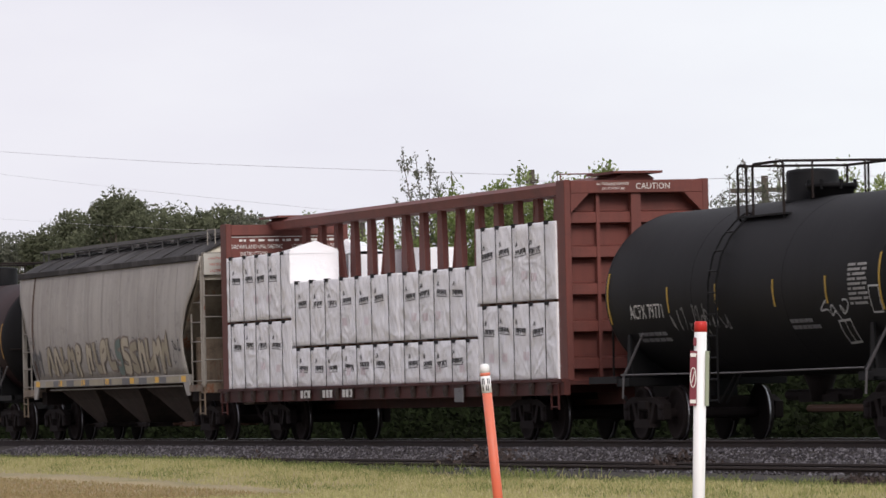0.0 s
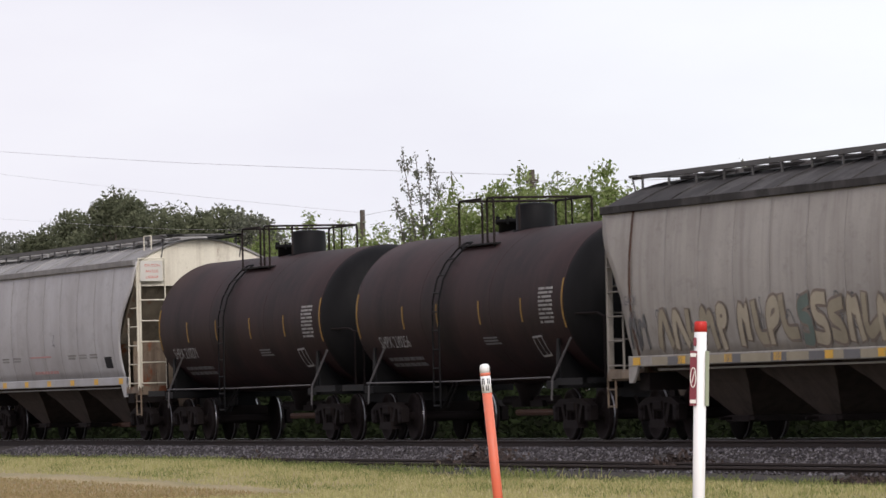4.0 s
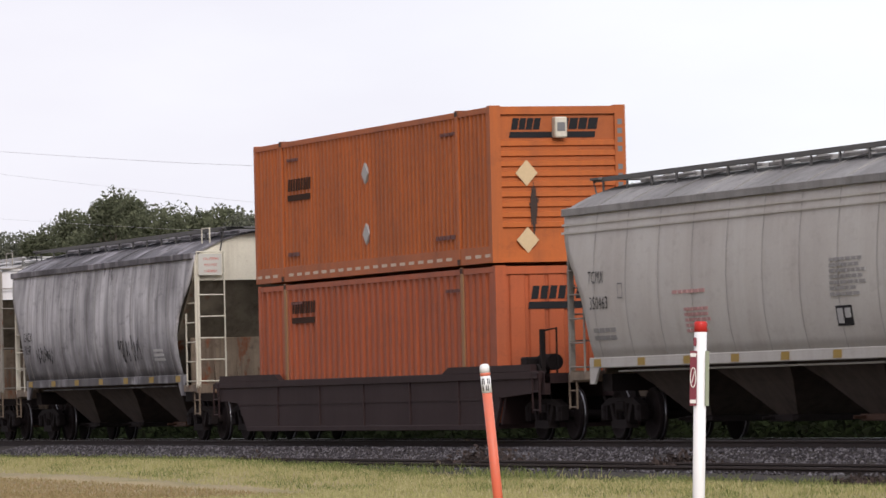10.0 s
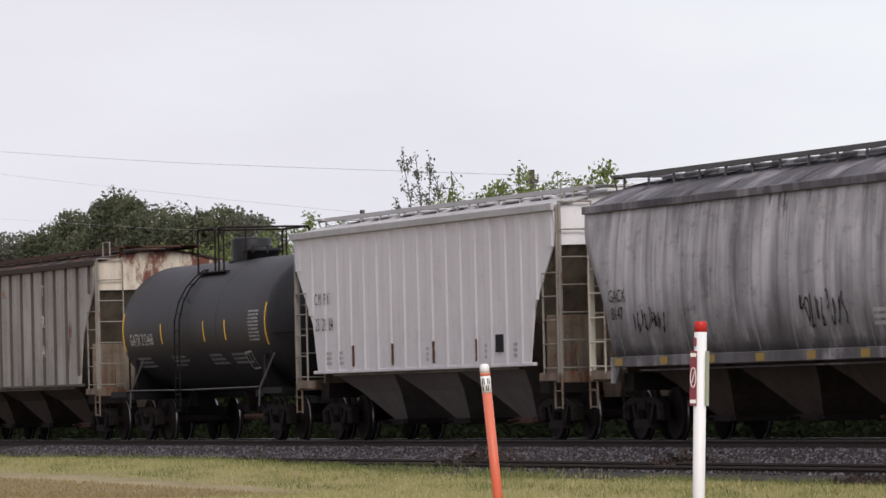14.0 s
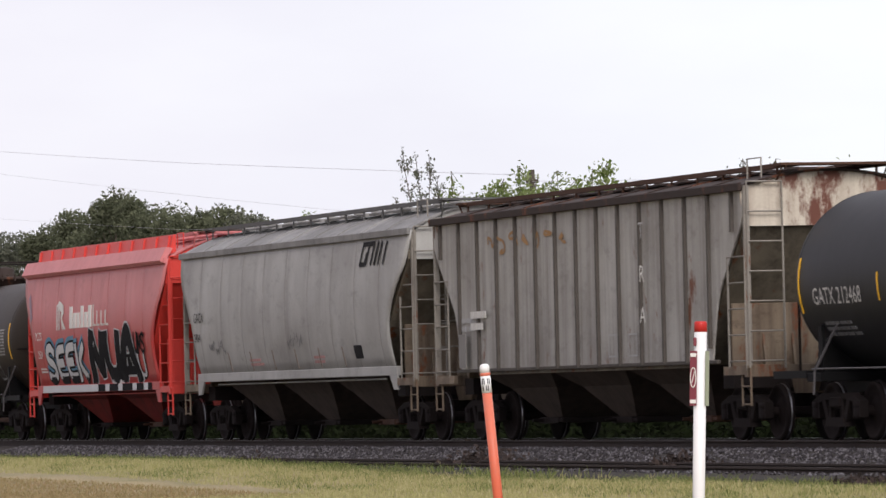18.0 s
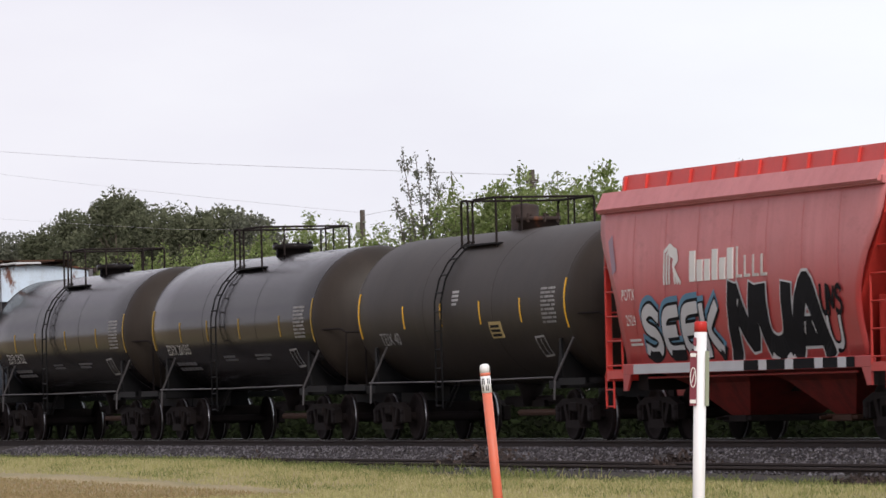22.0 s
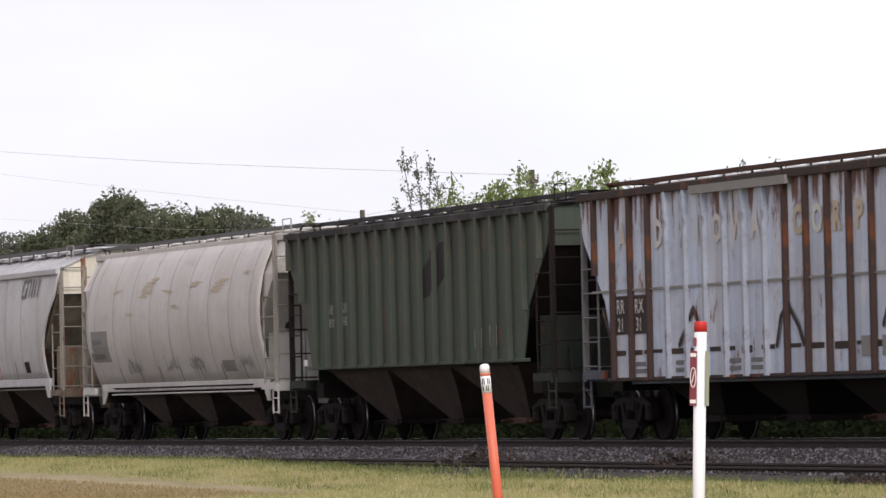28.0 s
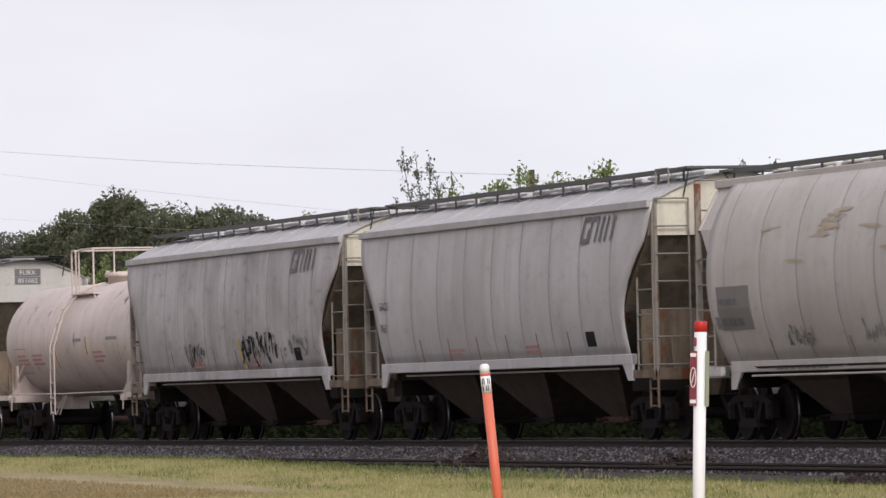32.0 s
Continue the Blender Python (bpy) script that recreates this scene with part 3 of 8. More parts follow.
def make_bearing(bm):
    lathe(bm, [(-0.12, 0.11), (-0.05, 0.125), (0.05, 0.125), (0.06, 0.07)], "y", 14)
    box(bm, -0.11, 0.11, -0.09, 0.07, 0.06, 0.15, 0.01)


def make_bolster(bm):
    slab(bm, [(-1.05, 0.50), (1.05, 0.50), (1.05, 0.66), (0.5, 0.76), (-0.5, 0.76), (-1.05, 0.66)], -0.2, 0.2, "x")
    box(bm, -0.75, -0.62, -0.8, 0.8, 0.36, 0.44)
    box(bm, 0.62, 0.75, -0.8, 0.8, 0.36, 0.44)
    for s in (-1, 1):
        for e in (-1, 1):
            box(bm, s * 0.40 - 0.04, s * 0.40 + 0.04, e * 0.72 - 0.07, e * 0.72 + 0.07, 0.30, 0.58)


def truck(car, place, x):
    t = hang("truck", shared("truck", make_bolster, M_STEEL), car, (x, 0, 0), "dark grimy cast steel truck")
    for s in (-1, 1):
        hang("side_frame", shared("side_frame", make_side_frame, M_STEEL), t, (0, s * 1.0, 0))
        for e in (-1, 1):
            hang("bearing", shared("bearing", make_bearing, M_WHEEL, True), t, Matrix.Translation((e * 0.89, s * 1.02, RADIUS)) @ pose(0, 0, 0, 0, 0, 180 if s < 0 else 0))
            hang("spring", shared("spring", make_spring, M_WHEEL), t, (e * 0.13, s * 1.0, 0))
    for e in (-1, 1):
        w = hang("wheelset", shared("wheelset", make_wheelset, [M_WHEEL, M_TREAD]), t, (e * 0.89, 0, RADIUS), "steel wheels with polished treads")
        ROLLERS.append((w, place + x + e * 0.89, e * 0.89))
    return t


def make_coupler(bm):
    box(bm, 0, 0.62, -0.09, 0.09, 0.78, 0.96, 0.02)
    slab(bm, [(0.55, -0.17), (0.72, -0.2), (0.86, -0.12), (0.80, -0.02), (0.90, 0.10), (0.84, 0.18), (0.6, 0.16)], 0.73, 1.0, "z")
    bent(bm, [(0.1, -0.3, 0.75), (0.45, -0.32, 0.52), (0.8, -0.3, 0.42)], 0.03, 6)


def couplers(car, reach):
    me = shared("coupler", make_coupler, M_STEEL)
    hang("coupler", me, car, (reach - 0.86, 0, 0))
    hang("coupler", me, car, pose(-(reach - 0.86), 0, 0, 0, 0, 180))


def ladder(car, foot, width, top, count, mat, along="y", first=0.12, r=0.0145, lean=0.0, label=""):
    """Two stiles and the rungs between them; foot is the lower corner, width runs along x or y."""
    fx, fy, fz = foot
    d = Vector((width, 0, 0)) if along == "x" else Vector((0, width, 0))

    def stiles(bm):
        up = Vector((0, lean, top - fz))
        bent(bm, [Vector((0, 0, 0)), up, up + d, d], r * 1.35, 6)
    lad = hang("ladder", shared(("ladder", width, round(top - fz, 3), along, lean), stiles, mat), car, (fx, fy, fz), label)

    def rung(bm):
        tube(bm, (0, 0, 0), d, r, 6)
    step = (top - fz - first) / count
    for k in range(count):
        z = first + step * k
        hang("rung", shared(("rung", width, along), rung, mat), lad, (0, lean * z / (top - fz), z))
    return lad


# ---- covered hoppers ----
CURVED = dict(outline=[(4.05, 8.50), (3.40, 8.34), (2.85, 7.68), (2.40, 7.30), (2.10, 7.20), (1.40, 7.16)],
              section=[(4.05, 1.50), (3.7, 1.555), (3.2, 1.615), (2.7, 1.64), (2.2, 1.625), (1.8, 1.57), (1.40, 1.47)])
FLAT = dict(outline=[(4.20, 8.46), (3.55, 8.42), (2.33, 7.15), (2.0, 7.05), (1.36, 6.85)], section=[(4.20, 1.50), (1.36, 1.50)])


def covered_hopper(place, label, side, end, roof, grate, half=8.5, eave=3.98, sill=1.40, shape="curved", rib_pitch=0.0, rib_mat=None, seams=1.66,
                   sign="", rise=0.50, bays=3, slope=None, tape=True, tape_mats=None, lower=None, trucks=7.0, ladder_mat=None, under=None, ribs_shift=0.0, form=None, rib_depth=0.105, seam_mat=None, sill_mat=None, trough=False, rib_wide=0.05, hatch_mat=None, rib_mats=None):
    car = thing("covered_hopper", label, "freight car", "cars of the freight train")
    TRAIN.append((car, place, 0.0, 0.0))
    form = form or (CURVED if shape == "curved" else FLAT)
    cw = form.get("crown", 1.55)
    k = half / 8.5
    outline = [(z if z < eave else eave, x * k) for z, x in form["outline"]]
    outline = [(max(z, sill), x) for z, x in outline]
    section = form["section"]
    ladder_mat = ladder_mat or (end if end in (M_REDCLEAN, M_GREEN, M_RUSTY) else M_LADDER)
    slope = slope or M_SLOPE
    # bays default to the paint darkened for underside shade
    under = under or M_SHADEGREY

    def surf(z):
        return lerp_at(section, z)

    def reach(z):
        return lerp_at(outline, z)

    zs = [sill + (eave - sill) * i / 12 for i in range(13)]

    def sheet(bm):
        # plates between the seams belly out a little
        step = seams if shape == "curved" and not rib_pitch else 0
        cols = int(2 * half / seams * 6) if step else 14

        def belly(x):
            return 0.026 * (abs(math.sin(math.pi * x / step)) ** 0.6 - 1.0) if step else 0.0
        for y_out in (True,):
            outer = [[bm.verts.new((reach(z) * (2 * c / cols - 1), -surf(z) - belly(reach(z) * (2 * c / cols - 1)) * math.sin(math.pi * min(1.0, max(0.0, (z - sill) / (eave - sill)))), z)) for c in range(cols + 1)] for z in zs]
            inner = [[bm.verts.new((reach(z) * (2 * c / cols - 1), -surf(z) + 0.03, z)) for c in range(cols + 1)] for z in zs]
        for i in range(len(zs) - 1):
            for c in range(cols):
                bm.faces.new((outer[i][c], outer[i][c + 1], outer[i + 1][c + 1], outer[i + 1][c]))
                bm.faces.new((inner[i][c], inner[i + 1][c], inner[i + 1][c + 1], inner[i][c + 1]))
            for c in (0, cols):
                bm.faces.new((outer[i][c], inner[i][c], inner[i + 1][c], outer[i + 1][c]))
        for c in range(cols):
            for row in (0, len(zs) - 1):
                bm.faces.new((outer[row][c], inner[row][c], inner[row][c + 1], outer[row][c + 1]))
    key = ("side_sheet", shape, round(half, 2), eave, sill, cw)
    me = shared(key, sheet, side, shape == "curved")
    hang("side_sheet", me, car)
    hang("side_sheet", me, car, pose(0, 0, 0, 0, 0, 180))

    # the hold inside: straight top, slope sheets at both ends
    def hold(bm):
        rings = []
        for z, x in ((sill - 0.1, 6.0 * k), (2.19, 7.1 * k), (3.43, 8.33 * k), (eave, 8.33 * k)):
            w = surf(z) - 0.06
            rings.append([(-x, -w, z), (x, -w, z), (x, w, z), (-x, w, z)])
        loft(bm, rings)
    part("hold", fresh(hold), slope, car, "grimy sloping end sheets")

    crown = [(w, eave + rise * (1 - (abs(w) / cw) ** 1.9)) for w in [-cw + 2 * cw * i / 16 for i in range(17)]]

    def cap(bm):
        slab(bm, [(-1.47, 3.43), (1.47, 3.43)] + [(w * 0.985, z - 0.03) for w, z in crown[::-1]], 8.33 * k, 8.39 * k, "x")
    me = finish(fresh(cap), "end_cap", end)
    hang("end_cap", me, car)
    hang("end_cap", me, car, pose(0, 0, 0, 0, 0, 180))

    def panel(bm):
        box(bm, 7.12 * k, 7.20 * k, -1.28, 1.28, 1.12, 2.22, 0.015)

    def gusset(bm):
        slab(bm, [(7.20 * k, 1.15), (7.36 * k, 1.15), (7.20 * k, 1.75)], -0.02, 0.02)
    lower = lower or (end if end in (M_REDCLEAN, M_GREEN, M_RUSTY) else M_DIRTYCREAM)
    me = finish(fresh(panel), "end_panel", lower)
    brace = finish(fresh(gusset), "gusset", lower)
    for turn in (0, 180):
        wall = hang("end_panel", me, car, pose(0, 0, 0, 0, 0, turn))
        for y in (-0.75, -0.25, 0.3, 0.8):
            hang("gusset", brace, wall, (0, y, 0))

    def top(bm):
        under_line = [(w * 0.99, z - 0.04) for w, z in crown]
        slab(bm, [(w, z) for w, z in crown] + under_line[::-1], -8.45 * k, 8.45 * k, "x")
        n = int(round(17.0 * k / 1.66))
        for i in range(1, n):
            x = -8.45 * k + i * 16.9 * k / n
            slab(bm, [(w, z + 0.022) for w, z in crown] + [(w, z - 0.002) for w, z in crown[::-1]], x - 0.03, x + 0.03, "x")
    part("roof", fresh(top), roof, car, smooth=False)

    def plate(bm):
        box(bm, -8.47 * k, 8.47 * k, -cw - 0.035, -cw + 0.03, eave - 0.09, eave + 0.045, 0.012)
    me = finish(fresh(plate), "eave_beam", roof)
    hang("eave_beam", me, car)
    hang("eave_beam", me, car, pose(0, 0, 0, 0, 0, 180))

    # running boards with their posts, and the hatch covers between
    zb = eave + rise + 0.045

    def board(bm):
        box(bm, -8.75 * k, 8.75 * k, -0.86, -0.46, zb, zb + 0.035)
        box(bm, -8.75 * k, 8.75 * k, -0.87, -0.855, zb - 0.035, zb + 0.045)
    me = finish(fresh(board), "running_board", grate)
    hang("running_board", me, car)
    hang("running_board", me, car, pose(0, 0, 0, 0, 0, 180))

    def post(bm):
        box(bm, -0.022, 0.022, -0.865, -0.835, lerp_at(crown, -0.85) - 0.03, zb)
    me = shared(("board_post", eave, rise, cw), post, grate)
    count = int(round(16.6 * k / 1.32))
    if trough:
        # a closed coaming along the roof in place of open posts
        def coaming(bm):
            slab(bm, [(-1.38, eave + 0.08), (-1.28, zb), (-1.22, zb), (-1.22, eave + 0.08)], -7.8 * k, 8.1 * k, "x")
            for i in range(12):
                x = (-7.6 + i * 1.4) * k
                slab(bm, [(-1.40, eave + 0.10), (-1.335, zb - 0.03), (-1.25, zb - 0.03), (-1.30, eave + 0.10)], x - 0.05, x + 0.05, "x")
        def flange(bm):
            slab(bm, [(-cw + 0.04, eave + 0.27), (-cw - 0.10, eave - 0.02), (-cw - 0.07, eave - 0.06), (-cw + 0.05, eave + 0.02), (-cw + 0.20, eave + 0.24)], -8.4 * k, 8.4 * k, "x")
        me3 = finish(fresh(flange), "rain_flange", side)
        hang("rain_flange", me3, car)
        hang("rain_flange", me3, car, pose(0, 0, 0, 0, 0, 180))
        me2 = finish(fresh(coaming), "roof_coaming", lower)
        hang("roof_coaming", me2, car)
        hang("roof_coaming", me2, car, pose(0, 0, 0, 0, 0, 180))
        count = -1
    for i in range(count + 1):
        x = -8.3 * k + 16.6 * k * i / count
        hang("board_post", me, car, (x, 0, 0))
        hang("board_post", me, car, pose(x, 0, 0, 0, 0, 180))

    def hatch(bm):
        box(bm, -1.45, 1.45, -0.33, 0.33, eave + rise - 0.06, eave + rise + 0.045, 0.02)
        for x in (-1.0, 0.0, 1.0):
            box(bm, x - 0.03, x + 0.03, -0.40, 0.40, eave + rise + 0.03, eave + rise + 0.065)
    me = shared(("hatch", eave, rise), hatch, hatch_mat or roof)
    for x in (-6.4, -3.2, 0.0, 3.2, 6.4):
        hang("hatch", me, car, (x * k, 0, 0))

    def crossing(bm):
        box(bm, 8.28 * k, 8.75 * k, -0.95, 0.95, zb + 0.001, zb + 0.04)
        for y in (-0.9, 0.9):
            tube(bm, (8.7 * k, y, zb), (8.36 * k, y, eave + 0.05), 0.016)
    me = finish(fresh(crossing), "end_walkway", grate)
    hang("end_walkway", me, car)
    hang("end_walkway", me, car, pose(0, 0, 0, 0, 0, 180))

    def grip(bm):
        y = -min(1.05, cw - 0.1)
        zr = lerp_at(crown, y)
        bent(bm, [(7.45 * k, y, zr), (7.45 * k, y, zr + 0.32), (8.1 * k, y, zr + 0.32), (8.1 * k, y, zr)], 0.014)
    me = finish(fresh(grip), "roof_handhold", ladder_mat)
    hang("roof_handhold", me, car)
    hang("roof_handhold", me, car, pose(0, 0, 0, 0, 0, 180))

    # sills
    def sill_beam(bm):
        if rib_pitch:
            # ribbed cars have only a thin bottom flange
            box(bm, -7.1 * k, 7.1 * k, -surf(sill) - 0.02, -surf(sill) + 0.05, sill - 0.05, sill + 0.015, 0.01)
            return
        box(bm, -7.35 * k, 7.35 * k, -surf(sill) - 0.035, -surf(sill) + 0.06, sill - 0.15, sill + 0.03, 0.012)
        for s in (-1, 1):
            slab(bm, [(s * 7.35 * k, sill + 0.02), (s * 7.35 * k, sill - 0.42), (s * 7.12 * k, sill - 0.42), (s * 6.85 * k, sill - 0.14), (s * 6.6 * k, sill - 0.14)], -surf(sill) - 0.03, -surf(sill) + 0.01)
        tube(bm, (-6.2 * k, -1.36, sill - 0.21), (6.2 * k, -1.36, sill - 0.21), 0.018)
    me = finish(fresh(sill_beam), "side_sill", sill_mat or side)
    hang("side_sill", me, car)
    hang("side_sill", me, car, pose(0, 0, 0, 0, 0, 180))

    def centre(bm):
        box(bm, -8.6 * k, 8.6 * k, -0.2, 0.2, 0.78, 1.12)
        for s in (-1, 1):
            box(bm, s * trucks - 0.25, s * trucks + 0.25, -1.3, 1.3, 0.85, 1.15)
    part("centre_sill", fresh(centre), M_STEEL, car)

    def end_sill(bm):
        box(bm, 8.32 * k, 8.47 * k, -1.5, 1.5, 1.02, 1.22, 0.01)
        box(bm, 7.35 * k, 8.47 * k, -1.5, -1.42, 1.06, 1.20)
        box(bm, 7.35 * k, 8.47 * k, 1.42, 1.5, 1.06, 1.20)
        slab(bm, [(7.2 * k, 1.02), (8.4 * k, 1.02), (8.2 * k, 0.75), (7.4 * k, 0.75)], -0.3, 0.3)
    me = finish(fresh(end_sill), "end_sill", lower or end)
    hang("end_sill", me, car)
    hang("end_sill", me, car, pose(0, 0, 0, 0, 0, 180))

    def corner(bm):
        box(bm, 8.40 * k, 8.47 * k, -1.50, -1.40, 1.12, eave, 0.008)
    me = finish(fresh(corner), "corner_post", ladder_mat)
    for turn in (0, 180):
        hang("corner_post", me, car, pose(0, 0, 0, 0, 0, turn))

    def corner2(bm):
        box(bm, 8.40 * k, 8.47 * k, 1.40, 1.50, 1.12, eave, 0.008)
    me = finish(fresh(corner2), "corner_post", ladder_mat)
    for turn in (0, 180):
        hang("corner_post", me, car, pose(0, 0, 0, 0, 0, turn))

    for s in (-1, 1):
        ladder(car, (s * 8.50 * k, -1.46, 1.16), 0.6, eave + 0.06, 6, ladder_mat)
        ladder(car, (s * 8.45 * k - (0.82 if s > 0 else 0), -1.49, 1.16), 0.82, 2.95, 4, ladder_mat, "x")
        ladder(car, (s * 8.35 * k - 0.2, -1.47, 0.56), 0.4, 1.16, 2, lower, "x", first=0.03)
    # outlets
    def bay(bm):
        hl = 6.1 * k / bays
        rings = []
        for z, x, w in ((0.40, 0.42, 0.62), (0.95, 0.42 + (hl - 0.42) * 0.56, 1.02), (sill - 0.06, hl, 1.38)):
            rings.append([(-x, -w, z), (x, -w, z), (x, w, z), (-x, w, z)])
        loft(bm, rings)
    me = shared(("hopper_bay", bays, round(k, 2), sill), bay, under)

    def gate(bm):
        box(bm, -0.55, 0.55, -0.75, 0.75, 0.30, 0.41, 0.015)
        tube(bm, (-0.3, -0.95, 0.36), (-0.3, 0.95, 0.36), 0.03)
        for y in (-0.7, 0.7):
            box(bm, -0.75, 0.75, y - 0.03, y + 0.03, 0.33, 0.39)
    for i in range(bays):
        x = (i - (bays - 1) / 2) * 12.2 * k / bays
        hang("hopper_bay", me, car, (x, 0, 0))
        hang("outlet_gate", shared("outlet_gate", gate, M_RUSTBAR if i == bays - 1 else M_STEEL), car, (x, 0, 0))
    if tape:
        mats = tape_mats or [M_YELLOW]
        def strip(bm):
            box(bm, -0.18, 0.18, -surf(sill) - 0.045, -surf(sill) - 0.037, sill - 0.125, sill + 0.005)
        for i in range(7):
            hang("reflector", shared(("reflector", sill, shape), strip, mats[i % len(mats)]), car, (-6.9 * k + i * 2.3 * k, 0, 0))
    if rib_pitch:
        n = int(2 * 8.2 * k / rib_pitch)
        for i in range(n + 1):
            x = -n * rib_pitch / 2 + i * rib_pitch + ribs_shift
            zlow = sill
            for z in zs:
                if reach(z) < abs(x) + 0.08:
                    zlow = z + 0.22
            def cut(bm, z0=zlow - 0.02):
                slab(bm, [(-rib_wide * 1.5, -1.495), (-rib_wide, -1.495 - rib_depth), (rib_wide, -1.495 - rib_depth), (rib_wide * 1.5, -1.495)], z0, eave - 0.06, "z")
            if eave - zlow > 0.25:
                me = shared(("rib", round(zlow, 2), eave, rib_depth, rib_wide), cut, next((m for lim, m in rib_mats if x < lim), side) if rib_mats else rib_mat or side)
                hang("rib", me, car, (x, 0, 0))
                hang("rib", me, car, pose(x, 0, 0, 0, 0, 180))
    elif seams:
        def seam(bm):
            for a, b in zip(zs, zs[1:]):
                ya, yb = [-surf(z) - 0.001 + (0.006 * math.sin(math.pi * min(1.0, max(0.0, (z - sill) / (eave - sill)))) if shape == "curved" else 0.0) for z in (a, b)]
                vs = [(-0.011, ya, a), (0.011, ya, a), (0.011, yb, b), (-0.011, yb, b)]
                lo = [bm.verts.new(v) for v in vs]
                hi = [bm.verts.new((v[0] * 0.5, v[1] - 0.004, v[2])) for v in vs]
                bm.faces.new(hi)
                for i in range(4):
                    j = (i + 1) % 4
                    bm.faces.new((lo[i], lo[j], hi[j], hi[i]))
        me = shared(("seam", shape, eave, sill, cw), seam, seam_mat or M_SEAM)
        n = int(7.1 * k / seams)
        for i in range(-n, n + 1):
            hang("seam", me, car, (i * seams, 0, 0))
            hang("seam", me, car, pose(i * seams, 0, 0, 0, 0, 180))
    couplers(car, half + 0.62)
    for s in (-1, 1):
        truck(car, place, s * trucks)
    if sign:
        def placard(bm):
            box(bm, 8.505 * k + 0.02, 8.505 * k + 0.03, -1.43, -0.92, 3.54, 3.99)
        board_ob = part("warning_sign", fresh(placard), M_PLACARD, car, "greyed white plate with red warning letters")
        for row, word in enumerate(sign.split("|")):
            cu = bpy.data.curves.new("sign_text", "FONT")
            cu.body, cu.size, cu.align_x, cu.resolution_u = word, 0.080, "CENTER", 2
            tmp = bpy.data.objects.new("sign_text", cu)
            me = bpy.data.meshes.new_from_object(tmp)
            bpy.data.objects.remove(tmp)
            for v in me.vertices:
                v.co = (8.505 * k + 0.034, -1.16 + v.co.x * 0.95, 3.86 - row * 0.13 + v.co.y)
            me.materials.clear()
            me.materials.append(M_REDINK)
            hang("sign_text", me, board_ob)
    car["half"] = half
    return car, surf


# ---- tank cars ----
TR, TZ = 1.43, 2.46


def tank_surf(z):
    return math.sqrt(max(0.0001, TR * TR - (z - TZ) ** 2)) if abs(z - TZ) < TR else 0.01


def tank_car(place, label, skin, shell=6.4, dome="tall", stripes=(), stripe_mat=None, trucks=5.67, rail_mat=None, fittings=None, panel=True, dome_mat=None, line_mat=None, dome_r=0.43, manway_x=0.72, dome_x=-0.15, gate_right=False, slim=0.0, rail_top=4.45):
    r0, zc, top = TR - slim, TZ - slim, 2 * slim

    def wall(z):
        return math.sqrt(max(0.0001, r0 * r0 - (z - zc) ** 2)) if abs(z - zc) < r0 else 0.01

    car = thing("tank_car", label, "freight car", "cars of the freight train")
    TRAIN.append((car, place, 0.0, 0.0))
    rail_mat, fittings, line_mat = rail_mat or M_STEEL, fittings or M_SOOTBLACK, line_mat or M_GREYRAIL
    prof = []
    for i in range(9):
        a = math.pi / 2 * i / 8
        prof.append((-shell - 0.74 * math.cos(a), max(0.02, r0 * math.sin(a) ** 0.9)))
    rings = [(-shell + 2 * shell * i / 8, r0) for i in range(1, 8)]
    prof = prof + rings + [(-a, r) for a, r in prof[::-1]]
    heads = [1 if abs(a[0]) > shell - 0.01 and abs(b[0]) > shell - 0.01 else 0 for a, b in zip(prof, prof[1:])]
    part("tank", fresh(lambda bm: lathe(bm, prof, "x", 56, (0, 0, zc), heads)), [skin, {M_GLOSS: M_OLIVE, M_BROWN: M_SOOTBLACK}.get(skin, skin)], car)

    def band(bm):
        lathe(bm, [(-0.03, r0 - 0.01), (-0.012, r0 + 0.003), (0.012, r0 + 0.003), (0.03, r0 - 0.01)], "x", 56, (0, 0, zc))
    me = shared(("seam_ring", skin.name, slim), band, skin)
    for x in (-shell, -shell / 3, shell / 3, shell):
        hang("seam_ring", me, car, (x, 0, 0))

    def saddle(bm):
        pts = [(-1.42, 0.98), (1.42, 0.98), (1.42, 1.10)] + [(r0 * 1.01 * math.sin(a), zc - r0 * 1.01 * math.cos(a)) for a in [radians(d) for d in range(58, -59, -8)]] + [(-1.42, 1.10)]
        slab(bm, pts, -0.03, 0.03, "x")
        for s in (-1, 1):
            slab(bm, [(-0.15, 1.05), (0.15, 1.05), (0.05, 1.80), (-0.05, 1.80)], s * 1.28 - 0.02, s * 1.28 + 0.02)
        box(bm, -0.32, 0.32, -1.42, 1.42, 0.92, 1.06, 0.01)
    me = shared(("saddle", fittings.name, slim), saddle, fittings)
    for s in (-1, 1):
        hang("saddle", me, car, (s * trucks, 0, 0))

    def stub(bm):
        box(bm, trucks - 1.2, trucks + 2.0, -0.2, 0.2, 0.74, 1.08)
        box(bm, trucks + 1.45, trucks + 1.75, -1.42, 1.42, 1.0, 1.10)
        box(bm, trucks + 0.3, trucks + 1.75, -1.44, -1.36, 0.98, 1.10)
        box(bm, trucks + 0.3, trucks + 1.75, 1.36, 1.44, 0.98, 1.10)
    me = shared(("stub_sill", trucks), stub, fittings)
    hang("stub_sill", me, car)
    hang("stub_sill", me, car, pose(0, 0, 0, 0, 0, 180))

    def handrail(bm):
        pts = [(trucks + 1.7, -1.0, 1.1), (trucks + 1.7, -1.0, 2.15), (trucks + 1.5, -1.05, 2.22), (trucks + 0.9, -1.34, 2.22)]
        bent(bm, pts, 0.022)
